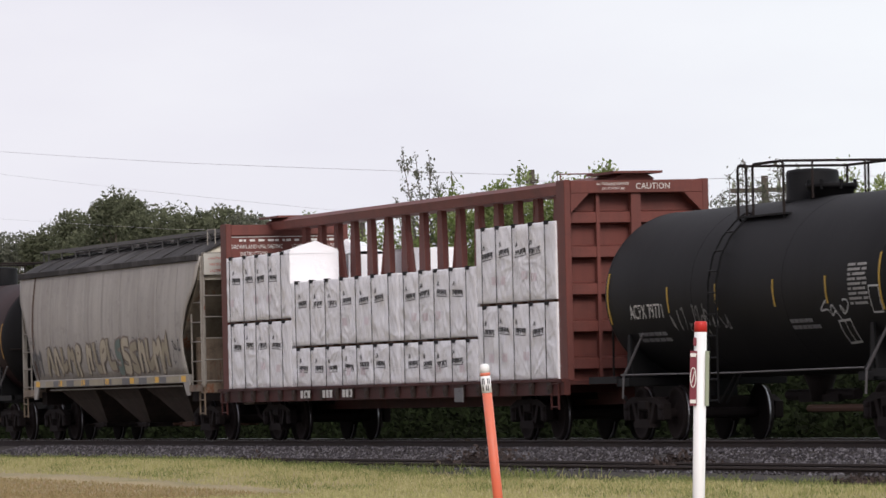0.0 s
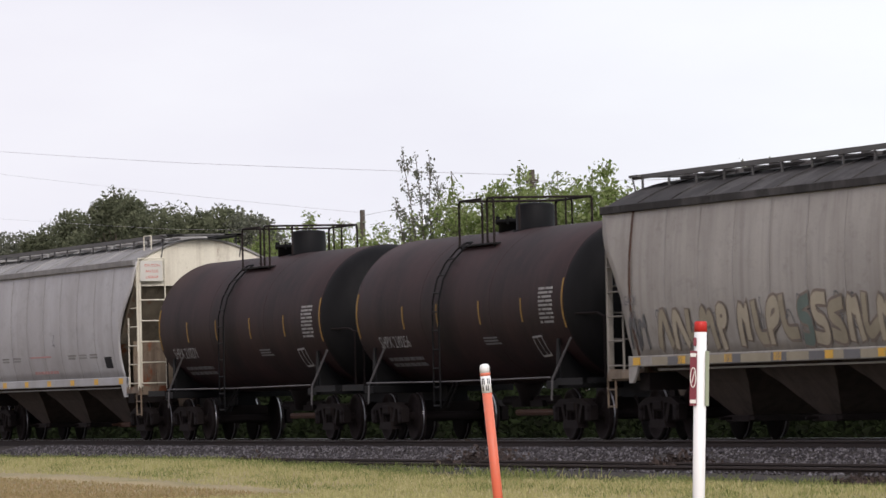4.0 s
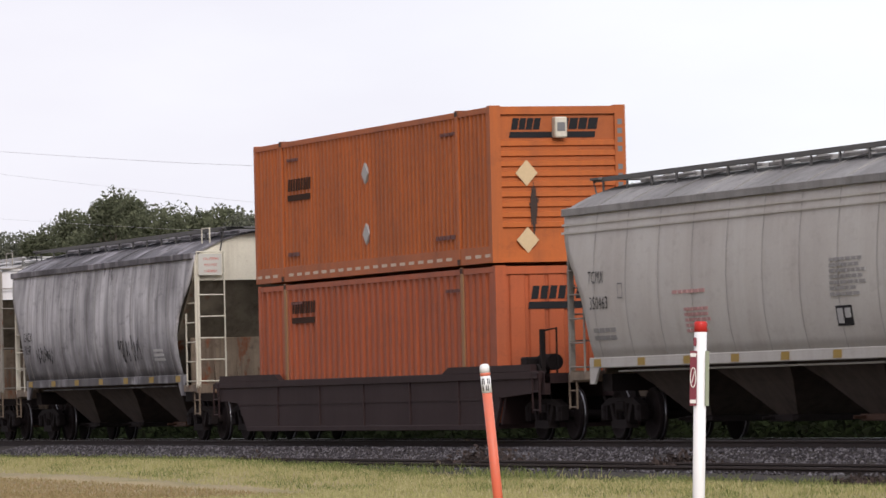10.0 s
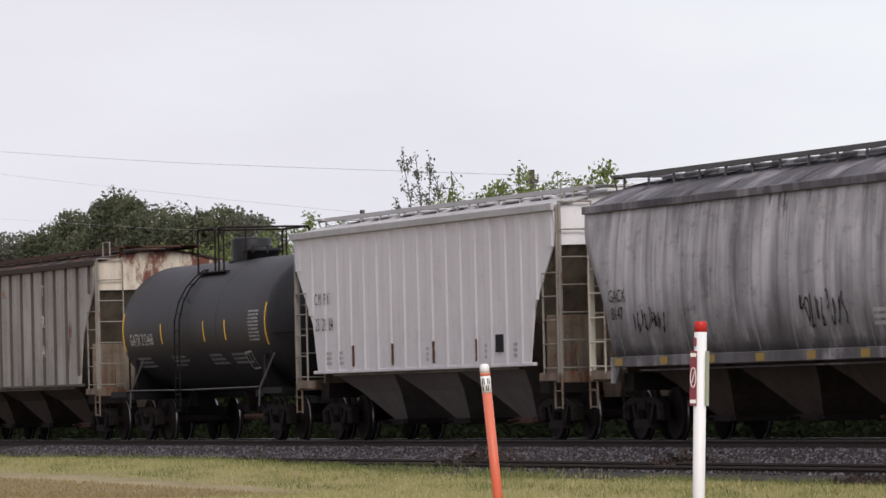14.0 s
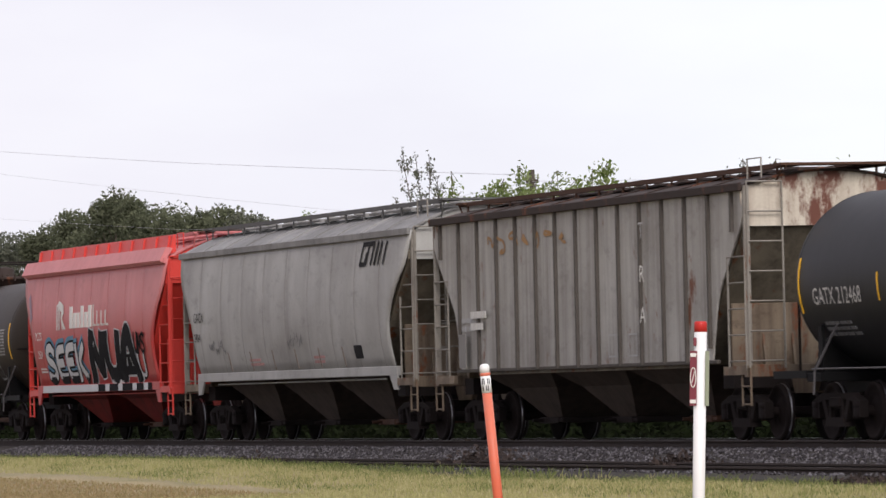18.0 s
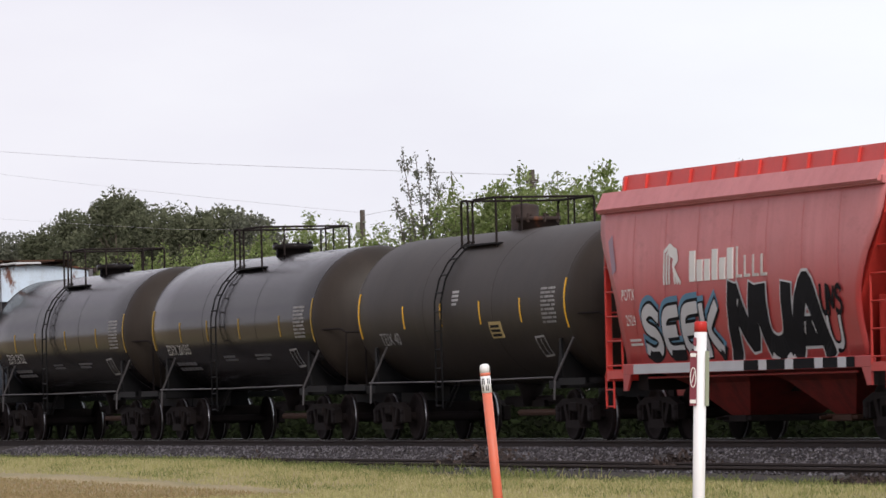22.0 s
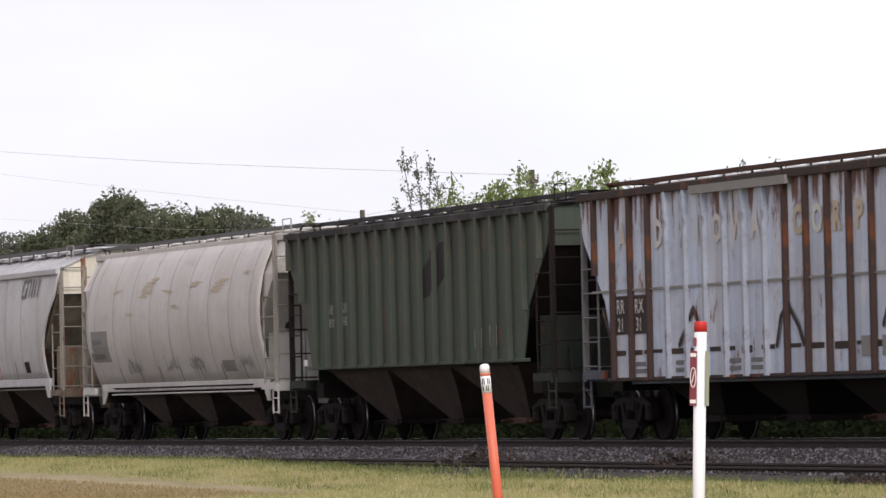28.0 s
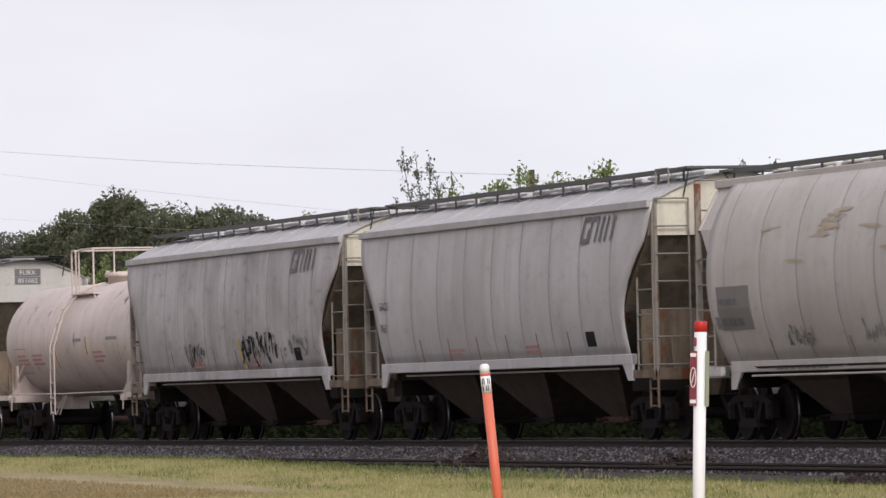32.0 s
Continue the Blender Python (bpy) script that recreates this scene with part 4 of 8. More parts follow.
        bent(bm, [(trucks + 1.7, 1.0, 1.1), (trucks + 1.7, 1.0, 2.15), (trucks + 0.9, 1.30, 2.22)], 0.022)
        tube(bm, (trucks + 1.7, -1.0, 2.15), (trucks + 1.7, 1.0, 2.15), 0.02)
    me = shared(("end_handrail", trucks), handrail, rail_mat)
    hang("end_handrail", me, car)
    hang("end_handrail", me, car, pose(0, 0, 0, 0, 0, 180))

    def rod(bm):
        bent(bm, [(-trucks, -1.45, 1.12), (0, -1.47, 1.10), (trucks, -1.45, 1.12)], 0.014)
    me = shared(("side_rail", trucks), rod, line_mat)
    hang("side_rail", me, car)
    hang("side_rail", me, car, pose(0, 0, 0, 0, 0, 180))

    def strut(bm):
        tube(bm, (-0.30, -1.46, 1.08), (0.30, -1.30, 1.80), 0.022)
        tube(bm, (-0.30, -1.46, 1.08), (-0.36, -1.46, 0.72), 0.018)
    me = shared("corner_strut", strut, line_mat)
    for x in (-trucks + 0.45, trucks + 0.45):
        hang("corner_strut", me, car, (x, 0, 0))

    # platform round the manway
    def deck(bm):
        box(bm, -1.08, 1.08, -0.98, -0.58, 3.60, 3.63)
        for x in (-1.02, 1.02):
            tube(bm, (x, -0.94, 3.60), (x, -0.90, 3.50), 0.02)
    me = shared("platform" + fittings.name, deck, fittings)
    hang("platform", me, car, (0, 0, -top))
    hang("platform", me, car, pose(0, 0, -top, 0, 0, 180))
    RZ = rail_top
    E = 1.06
    g = -1 if gate_right else 1

    def rail(bm):
        y = -0.95
        bent(bm, [(-g * E, y, 3.6 - top), (-g * E, y, RZ - 0.06), (-g * (E - 0.06), y, RZ), (-g * 0.72, y, RZ), (-g * 0.66, y, RZ - 0.06), (-g * 0.66, y, 3.6 - top)], 0.024)
        bent(bm, [(-g * 0.36, y, 3.6 - top), (-g * 0.36, y, RZ - 0.06), (-g * 0.30, y, RZ), (g * (E - 0.06), y, RZ), (g * E, y, RZ - 0.06), (g * E, y, 3.6 - top)], 0.024)
        bent(bm, [(E - 0.02, y, RZ), (E - 0.02, -0.5, RZ), (E - 0.02, 0.5, RZ), (E - 0.02, 0.95, RZ)], 0.022)
        for yy in (-0.45, 0.45):
            tube(bm, (E - 0.02, yy, 3.85), (E - 0.02, yy, RZ), 0.020)
    part("guard_rail", fresh(rail), rail_mat, car)

    def rail2(bm):
        y = 0.95
        bent(bm, [(-E, y, 3.6 - top), (-E, y, RZ - 0.06), (-E + 0.06, y, RZ), (E - 0.06, y, RZ), (E, y, RZ - 0.06), (E, y, 3.6 - top)], 0.024)
        tube(bm, (-0.1, y, 3.6 - top), (-0.1, y, RZ), 0.020)
        bent(bm, [(-E + 0.02, y, RZ), (-E + 0.02, 0.5, RZ), (-E + 0.02, -0.5, RZ), (-E + 0.02, -0.95, RZ)], 0.022)
    part("guard_rail", fresh(rail2), rail_mat, car)

    dm = dome_mat or skin
    if dome == "tall":
        def housing(bm):
            lathe(bm, [(3.78, dome_r + 0.07), (3.86, dome_r + 0.07), (3.86, dome_r), (4.30, dome_r), (4.34, dome_r - 0.03), (4.36, dome_r - 0.15), (4.37, 0.05)], "z", 28, (dome_x, 0, 0))
        part("valve_housing", fresh(housing), dm, car)

        def manway(bm):
            lathe(bm, [(3.78, 0.36), (4.02, 0.36), (4.02, 0.42), (4.09, 0.42), (4.11, 0.05)], "z", 24, (manway_x, 0, 0))
    else:
        def manway(bm):
            lathe(bm, [(3.78, 0.36), (4.00, 0.36), (4.00, 0.43), (4.10, 0.43), (4.13, 0.05)], "z", 24, (0.1, 0, 0))
    lid = part("manway", fresh(manway), dm, car, at=(0, 0, -top))

    def bolt(bm):
        tube(bm, (0, 0, 3.99), (0, 0, 4.15), 0.03)
    me = shared("manway_bolt", bolt, dm)
    cx = manway_x if dome == "tall" else 0.1
    for i in range(8):
        a = i * math.tau / 8
        hang("bolt", me, lid, (cx + 0.40 * math.cos(a), 0.40 * math.sin(a), 0))
    if dome != "tall":
        hang("valve", shared("tank_valve", lambda bm: lathe(bm, [(3.8, 0.06), (3.98, 0.06), (3.98, 0.08), (4.04, 0.08), (4.10, 0.03)], "z", 12), fittings), car, (-0.55, -0.1, -top))

    # side ladder that follows the shell
    def stiles(bm):
        chain = []
        for x in (-1.02, -0.62):
            pts = [(x, -(wall(z) + 0.10), z) for z in (2.2, 2.6, 3.0, 3.3, 3.55, 3.68)]
            side = [(x, -1.53, 0.62), (x, -1.53, 2.2)] + pts[1:]
            chain = side if not chain else chain + side[::-1]
        bent(bm, chain, 0.018)
    lad = part("ladder", fresh(stiles), fittings, car)

    def step(bm):
        tube(bm, (-1.02, 0, 0), (-0.62, 0, 0), 0.017)
    me = shared("tank_rung", step, fittings)
    for z in (0.66, 1.0, 1.35, 1.70, 2.05, 2.40, 2.75, 3.08, 3.38):
        hang("rung", me, lad, (0, -(1.53 if z < 2.3 else wall(z) + 0.10), z))

    def brace(bm):
        tube(bm, (-0.62, -1.5, 0.62), (0.05, -1.45, 1.10), 0.02)
        tube(bm, (-0.30, -1.5, 0.62), (0.30, -1.45, 1.10), 0.02)
    part("step_brace", fresh(brace), fittings, car)

    def outlet(bm):
        lathe(bm, [(0.62, 0.16), (0.85, 0.20), (1.10, 0.30)], "z", 16)
        box(bm, -0.9, 0.9, -0.05, 0.05, 0.60, 0.72)
        tube(bm, (-1.7, 0.1, 0.72), (1.4, 0.1, 0.72), 0.09, 10)
    part("bottom_outlet", fresh(outlet), M_WHEEL, car)
    part("brake_rod", fresh(lambda bm: tube(bm, (0.4, -0.35, 0.50), (trucks - 1.5, -0.35, 0.50), 0.06, 8)), M_RUSTBAR, car, "rusty brake rod")
    if stripes:
        def tape(bm):
            slab_on(bm, -0.022, 0.022, 2.12, 2.55, wall, 0.011, 4)
        for x in stripes:
            hang("reflector", shared(("tank_reflector", (stripe_mat or M_YELLOW).name), tape, stripe_mat or M_YELLOW), car, (x, 0, 0))

        def arc(bm):
            slab_on(bm, -0.022, 0.022, 1.98, 2.85, wall, 0.013, 8)
        for x in (-shell + 0.05, shell - 0.05):
            hang("seam_tape", shared(("tank_seam_tape", (stripe_mat or M_YELLOW).name), arc, stripe_mat or M_YELLOW), car, (x, 0, 0))
    if panel:
        def grid(bm):
            for i in range(9):
                for j in range(4):
                    slab_on(bm, j * 0.2, j * 0.2 + (0.16 if (i + j) % 3 else 0.10), 2.08 + i * 0.074, 2.08 + i * 0.074 + 0.040, wall, 0.012)
        tagged(hang("data_panel", shared("data_panel", grid, M_FINEINK), car, (shell - 1.36, 0, 0)), kind="stuff")

        def diamond(bm):
            q = [(0.0, 1.50), (0.52, 1.52), (0.60, 1.86), (0.08, 1.84)]
            for a, b in zip(q, q[1:] + q[:1]):
                stroke(bm, [a, b], 0.035, wall)
            stroke(bm, [(0.28, 1.51), (0.34, 1.85)], 0.03, wall)
        hang("placard_holder", shared("placard_holder", diamond, M_PALEINK), car, (shell - 2.2, 0, 0))
    couplers(car, trucks + 2.0)
    for s in (-1, 1):
        truck(car, place, s * trucks)
    return car, wall


# ---- centre beam flat car with its load ----
def centre_beam_car(place):
    car = thing("centre_beam_car", "red oxide centre beam car loaded with wrapped board packs", "freight car", "cars of the freight train")
    TRAIN.append((car, place, 0.0, 0.0))
    H = 11.55

    def sill(bm):
        box(bm, -H, H, -1.42, -1.30, 0.80, 1.08, 0.01)
        box(bm, -H, H, -1.46, -1.30, 1.04, 1.09)
    me = finish(fresh(sill), "side_sill", M_OXIDEDARK)
    hang("side_sill", me, car)
    hang("side_sill", me, car, pose(0, 0, 0, 0, 0, 180))

    def deck(bm):
        box(bm, -H, H, -1.30, 1.30, 0.98, 1.05)
        box(bm, -H + 0.2, H - 0.2, -0.25, 0.25, 0.62, 0.98)
        for i in range(18):
            x = -H + 0.7 + i * (2 * H - 1.4) / 17
            box(bm, x - 0.06, x + 0.06, -1.30, 1.30, 0.84, 0.98)
    part("deck", fresh(deck), M_OXIDEDARK, car)

    def pocket(bm):
        slab(bm, [(-0.10, 1.03), (0.10, 1.03), (0.06, 0.83), (-0.06, 0.83)], -1.475, -1.42)
        box(bm, -0.03, 0.03, -1.50, -1.44, 0.90, 0.98)
    me = shared("winch_pocket", pocket, M_RUSTRIB)
    for i in range(22):
        hang("winch_pocket", me, car, (-H + 0.7 + i * (2 * H - 1.4) / 21, 0, 0))

    def chord(bm):
        slab(bm, [(-0.32, 4.42), (0.32, 4.42), (0.36, 4.58), (0.22, 4.66), (-0.22, 4.66), (-0.36, 4.58)], -H + 0.1, H - 0.1, "x")
    part("top_chord", fresh(chord), M_OXIDE, car)

    def web(bm):
        slab(bm, [(-0.13, 4.45), (0.13, 4.45), (0.20, 3.6), (0.24, 1.05), (-0.24, 1.05), (-0.20, 3.6)], -0.055, 0.055)
    me = shared("centre_post", web, M_OXIDE)
    for i in range(17):
        hang("centre_post", me, car, (-9.6 + i * 1.2, 0, 0))

    def diagonal(bm):
        tube(bm, (-0.55, 0, 1.1), (0.55, 0, 4.3), 0.075, 6)
    me = shared("diagonal_brace", diagonal, M_OXIDE)
    for i in range(0, 16, 2):
        hang("diagonal_brace", me, car, pose(-9.0 + i * 1.2, 0, 0, 0, 0, 180 * (i // 2 % 2)))

    # end bulkheads: frame, plate and stiffening ribs
    def bulk(bm):
        box(bm, H - 0.40, H - 0.34, -1.22, 1.22, 1.05, 4.40)
    me = finish(fresh(bulk), "bulkhead", M_OXIDE)
    ends = [hang("bulkhead", me, car), hang("bulkhead", me, car, pose(0, 0, 0, 0, 0, 180))]

    def cheek(bm):
        box(bm, H - 0.46, H, -0.06, 0.06, 1.05, 4.56, 0.012)
    def lintel(bm):
        box(bm, H - 0.46, H + 0.01, -1.22, 1.22, 4.32, 4.54, 0.01)
    def gusset(bm):
        slab(bm, [(-1.22, 4.32), (-0.88, 4.32), (-1.22, 3.98)], H - 0.30, H, "x")
    def gusset2(bm):
        slab(bm, [(1.22, 4.32), (0.88, 4.32), (1.22, 3.98)], H - 0.30, H, "x")
    for e in ends:
        for s in (-1, 1):
            hang("side_post", shared("bulkhead_cheek", cheek, M_OXIDE), e, (0, s * 1.28, 0))
        hang("top_beam", shared("bulkhead_beam", lintel, M_OXIDE), e)
        hang("gusset", shared("bulkhead_gusset", gusset, M_OXIDE), e)
        hang("gusset", shared("bulkhead_gusset_b", gusset2, M_OXIDE), e)

    def crossbar(bm):
        slab(bm, [(H - 0.37, -0.13), (H - 0.12, -0.09), (H - 0.12, 0.09), (H - 0.37, 0.13)], -1.22, 1.22)
    me = shared("bulkhead_rib", crossbar, M_OXIDE)
    for e in ends:
        for z in (1.35, 2.0, 2.65, 3.3, 3.90):
            hang("rib", me, e, (0, 0, z))

    def upright(bm):
        box(bm, H - 0.2, H - 0.05, -0.09, 0.09, 1.05, 4.40)
        box(bm, H - 0.2, H - 0.1, -0.72, -0.66, 1.05, 4.40)
    me = shared("bulkhead_post", upright, M_OXIDE)
    for e in ends:
        hang("post", me, e)

    def cap(bm):
        box(bm, H - 1.4, H + 0.12, -0.45, 0.45, 4.66, 4.70)
        bent(bm, [(H - 0.6, -1.2, 4.58), (H - 0.6, -1.2, 4.68), (H - 0.6, -0.6, 4.68)], 0.014)
    me = finish(fresh(cap), "walkway", M_OXIDE)
    hang("walkway", me, car)
    hang("walkway", me, car, pose(0, 0, 0, 0, 0, 180))
    # warning words over the front bulkhead
    words = (("CAUTION", 0.15, -0.02, 4.385, 0.95), ("NO WALKING SURFACE", 0.07, -0.74, 4.455, 0.78), ("ON TOP OF CAR", 0.07, -0.64, 4.375, 0.78), ("AT", 0.24, 0.12, 3.46, 1.0))
    for word, size, y, z, squeeze in words:
        cu = bpy.data.curves.new("warning_text", "FONT")
        cu.body, cu.size, cu.resolution_u = word, size, 2
        tmp = bpy.data.objects.new("warning_text", cu)
        me = bpy.data.meshes.new_from_object(tmp)
        bpy.data.objects.remove(tmp)
        front = H + 0.016 if z > 4 else H - 0.04
        for v in me.vertices:
            v.co = (front, y + v.co.x * squeeze, z + v.co.y)
        me.materials.clear()
        me.materials.append(M_WHITEINK)
        hang("warning_text", me, ends[0])

    # the back of the rear bulkhead carries rows of small writing
    def rear_words(bm):
        rnd = random.Random(5)
        y = -1.2
        while y < 1.1:
            w = 0.05 + 0.10 * rnd.random()
            box(bm, H - 0.43, H - 0.424, y, y + w, 4.19, 4.235)
            y += w + 0.03 + (0.05 if rnd.random() < 0.3 else 0)
        box(bm, H - 0.43, H - 0.424, -1.2, 1.2, 4.28, 4.292)
    tagged(part("small_writing", fresh(rear_words), M_WHITEINK, ends[1]), kind="stuff")
    for word, y, z in (("LOADING AND UNLOADING", -1.28, 4.04), ("INSTRUCTION", -1.02, 3.89), ("LOADING AND UNLOADING", 0.10, 4.04), ("INSTRUCTION", 0.36, 3.89)):
        cu = bpy.data.curves.new("instruction_text", "FONT")
        cu.body, cu.size, cu.resolution_u = word, 0.125, 2
        tmp = bpy.data.objects.new("instruction_text", cu)
        me = bpy.data.meshes.new_from_object(tmp)
        bpy.data.objects.remove(tmp)
        for v in me.vertices:
            v.co = (H - 0.427, -(y + v.co.x * 0.72), z + v.co.y)
        me.materials.clear()
        me.materials.append(M_WHITEINK)
        hang("instruction_text", me, ends[1])
    # reporting marks on the sill, kept as bars
    def sill_marks(bm):
        for x in (-5.1, -4.85, -4.6, -3.5, -3.25, -3.0, -2.1, -1.85, -1.6):
            box(bm, x, x + 0.17, -1.482, -1.476, 0.86, 1.01)
    tagged(part("number_bars", fresh(sill_marks), M_WHITEINK, car), kind="stuff")
    couplers(car, H + 0.75)

    def centre(bm):
        for s in (-1, 1):
            box(bm, s * 8.4 - 1.5, s * 8.4 + 1.5, -0.4, 0.4, 0.72, 0.98)
    part("bolster_beam", fresh(centre), M_STEEL, car)
    for s in (-1, 1):
        truck(car, place, s * 8.4)
        ladder(car, (s * (H - 0.45) - 0.2, -1.44, 0.55), 0.4, 1.0, 2, M_OXIDEDARK, "x", first=0.05)

    def sign(bm):
        box(bm, 5.35, 5.85, -1.50, -1.48, 0.72, 0.98)
    part("data_plate", fresh(sign), M_GREYINK, car, "grey data plate")
    return car


def board_pack(place, car_x, x0, x1, y0, y1, z0, z1, seed, straps, marks=True, peaked=False, tent=False):
    """A pack of building board in white plastic, with its straps."""
    cx = (x0 + x1) / 2
    pack = thing("board_pack", "board pack under a loose peaked white plastic cover" if peaked else "pack of building board in white plastic with dark straps", "wrapped load", "wrapped packs on the flat car")
    TRAIN.append((pack, place + cx, 0.0, z0))
    rnd = random.Random(seed)
    L, D, Hh = (x1 - x0) / 2, (y1 - y0) / 2, z1 - z0
    yc = (y0 + y1) / 2
    bm = bmesh.new()
    nx, nz = (max(8, int(L * 80)), max(12, int(Hh * 34))) if marks else (int(L * 16), 12)
    knots = [(rnd.uniform(-L, L), Hh * rnd.choice((0.0, 0.04, 0.5, 0.96, 1.0)), rnd.uniform(9, 16), rnd.uniform(0, 6), rnd.uniform(0.3, 0.6)) for _ in range(int(L * 2.4))]
    off = Vector((seed * 7.3, seed * 3.1, 0))

    def ripple(x, z):
        p = Vector((x, z * 1.6, 0)) + off
        fold = noise.noise(p * 1.8) * 0.014 + noise.noise(Vector((x * 5 + z * 3.0, z * 2.5, seed))) * 0.012 + noise.noise(Vector((x * 9 - z * 6, z * 5, seed + 4))) * 0.008
        for kx, kz, n, turn, far in knots:
            dx, dz = x - kx, z - kz
            r = math.hypot(dx, dz)
            if r < 3 * far:
                # pleats that fan out from where the film is stapled or strapped
                fold += 0.030 * math.exp(-r / far) * (1 - math.exp(-r / 0.09)) * ((1 - abs(math.sin(0.5 * n * math.atan2(dz, dx) + turn))) ** 3 - 0.15)
        return fold
    grid = {}
    for i in range(nx + 1):
        for j in range(nz + 1):
            x, z = -L + 2 * L * i / nx, Hh * j / nz
            edge = min(1.0, min(i, nx - i) / 3.0, min(j, nz - j) / 3.0)
            grid[i, j] = bm.verts.new((x * (1 if 0 < i < nx else 0.996), yc - D + 0.012 * (1 - edge) - ripple(x, z) * edge, z))
    for i in range(nx):
        for j in range(nz):
            bm.faces.new((grid[i, j], grid[i + 1, j], grid[i + 1, j + 1], grid[i, j + 1])).smooth = True
    back = {}
    for i in (0, nx):
        for j in (0, nz):
            back[i, j] = bm.verts.new((-L if i == 0 else L, yc + D, 0 if j == 0 else Hh))
    bm.faces.new((back[0, 0], back[0, nz], back[nx, nz], back[nx, 0]))
    bm.faces.new([grid[i, nz] for i in range(nx + 1)] + [back[nx, nz], back[0, nz]])
    bm.faces.new([grid[i, 0] for i in range(nx + 1)] + [back[nx, 0], back[0, 0]])
    bm.faces.new([grid[0, j] for j in range(nz + 1)] + [back[0, nz], back[0, 0]])
    bm.faces.new([grid[nx, j] for j in range(nz + 1)] + [back[nx, nz], back[nx, 0]])
    part("wrapping", bm, M_WRAP, pack)
    if peaked:
        def hood(bm):
            rows = []
            for i in range(13):
                x = -L + 2 * L * i / 12
                h = 0.04 + 0.32 * max(0, 1 - abs(x - 0.1 * L) / (0.8 * L)) + 0.03 * rnd.random()
                rows.append([(x, yc - D - 0.02, Hh - 0.45), (x, yc - D - 0.03, Hh + 0.01), (x, yc - D * 0.35, Hh + h), (x, yc + D * 0.4, Hh + h * 0.8), (x, yc + D, Hh)])
            loft(bm, rows, closed=False, caps=False)
        part("loose_cover", fresh(hood), M_WRAP, pack)

    if tent:
        # the plastic over the open end stands up in a slack peak
        def hood_end(bm):
            rows = []
            for i in range(8):
                u = i / 7
                h = 0.02 + 0.20 * u ** 1.5
                x = L - 1.5 + 1.51 * u
                rows.append([(x, yc - D, Hh - 0.04), (x, yc - D * 0.95, Hh + h * 0.25), (x, yc - D * 0.5, Hh + h * 0.62), (x, yc + 0.04, Hh + h), (x, yc + D * 0.5, Hh + h * 0.55), (x, yc + D * 0.95, Hh + h * 0.2), (x, yc + D, Hh - 0.04)])
            loft(bm, rows)
        part("loose_cover", fresh(hood_end), M_WRAP, pack)

        def end_print(bm):
            box(bm, L + 0.004, L + 0.008, yc - D + 0.02, yc - D + 0.42, 0.26, 0.40)
        part("printed_mark", fresh(end_print), M_MARKINK, pack)

    def strap(bm):
        box(bm, -0.016, 0.016, yc - D - 0.049, yc - D - 0.041, 0.0, Hh)
        box(bm, -0.016, 0.016, yc - D - 0.049, yc + D, Hh, Hh + 0.008)
        box(bm, -0.05, 0.05, yc - D - 0.045, yc - D + 0.05, Hh - 0.05, Hh + 0.02)
    me = finish(fresh(strap), "strap", M_INK)
    for i in range(straps):
        x = -L + (i + 0.5) * 2 * L / straps + rnd.uniform(-0.06, 0.06)
        hang("strap", me, pack, (x, 0, 0))
    if marks:
        def lay(bm, cells, cx, cz, tilt):
            # print that follows the folds of the film
            for a, b, lo, hi, lean in cells:
                ring = []
                for u, v in ((a, lo), (b, lo), (b + lean, hi), (a + lean, hi)):
                    x, z = cx + u, cz + v + u * tilt
                    ring.append((x, yc - D - ripple(x, z), z))
                vs = [[bm.verts.new((x, y - d, z)) for x, y, z in ring] for d in (0.003, 0.006)]
                bm.faces.new(vs[1])
                for k in range(4):
                    bm.faces.new((vs[0][k], vs[0][(k + 1) % 4], vs[1][(k + 1) % 4], vs[1][k]))
        print_cells = [(-0.30 + i * 0.066, -0.262 + i * 0.066 + 0.012 * (i % 3), 0.015 + 0.03 * (i % 2), 0.12, 0.0) for i in range(9)]
        print_cells += [(-0.31 + i * 0.152, -0.16 + i * 0.152, -0.014, 0.002, 0.0) for i in range(4)]
        print_cells += [(-0.30, -0.265, 0.18, 0.27, 0.05), (-0.20, -0.165, 0.18, 0.27, -0.05)]
        patch_cells = [(-0.16 + i * 0.08, -0.09 + i * 0.08, 0.0, 0.15, 0.0) for i in range(4)]
        zrow = Hh * (0.60 if Hh > 1.0 else 0.40)
        for i in range(straps):
            x = -L + (i + 0.95) * 2 * L / straps + rnd.uniform(-0.1, 0.05)
            if x < L - 0.3:
                zz, tilt = zrow + rnd.uniform(-0.03, 0.03), rnd.uniform(-0.05, 0.07)
                tagged(part("printed_mark", fresh(lambda bm: lay(bm, print_cells, x - 0.1, zz, tilt)), M_MARKINK, pack), kind="stuff")
                if rnd.random() < 0.6:
                    px, pz = min(L - 0.2, max(0.2 - L, x + rnd.uniform(-0.5, 0.3))), Hh * 0.26 + rnd.uniform(-0.04, 0.04)
                    part("printed_patch", fresh(lambda bm: lay(bm, patch_cells, px, pz, 0.0)), plain_pink, pack)

    def dunnage(bm):
        box(bm, -0.3, 0.25, yc - D + 0.02, yc + D - 0.02, -0.045, 0.0)
    me = finish(fresh(dunnage), "dunnage", M_RUSTBAR)
    for i in range(straps):
        hang("dunnage", me, pack, (-L + (i + 0.5) * 2 * L / straps, 0, 0))
    return pack


M_MARKINK = plain("dark_grey_print", (0.055, 0.055, 0.06), 0.5, 0.25)
plain_pink = plain("pale_pink_print", (0.66, 0.58, 0.61), 0.35, 0.1)


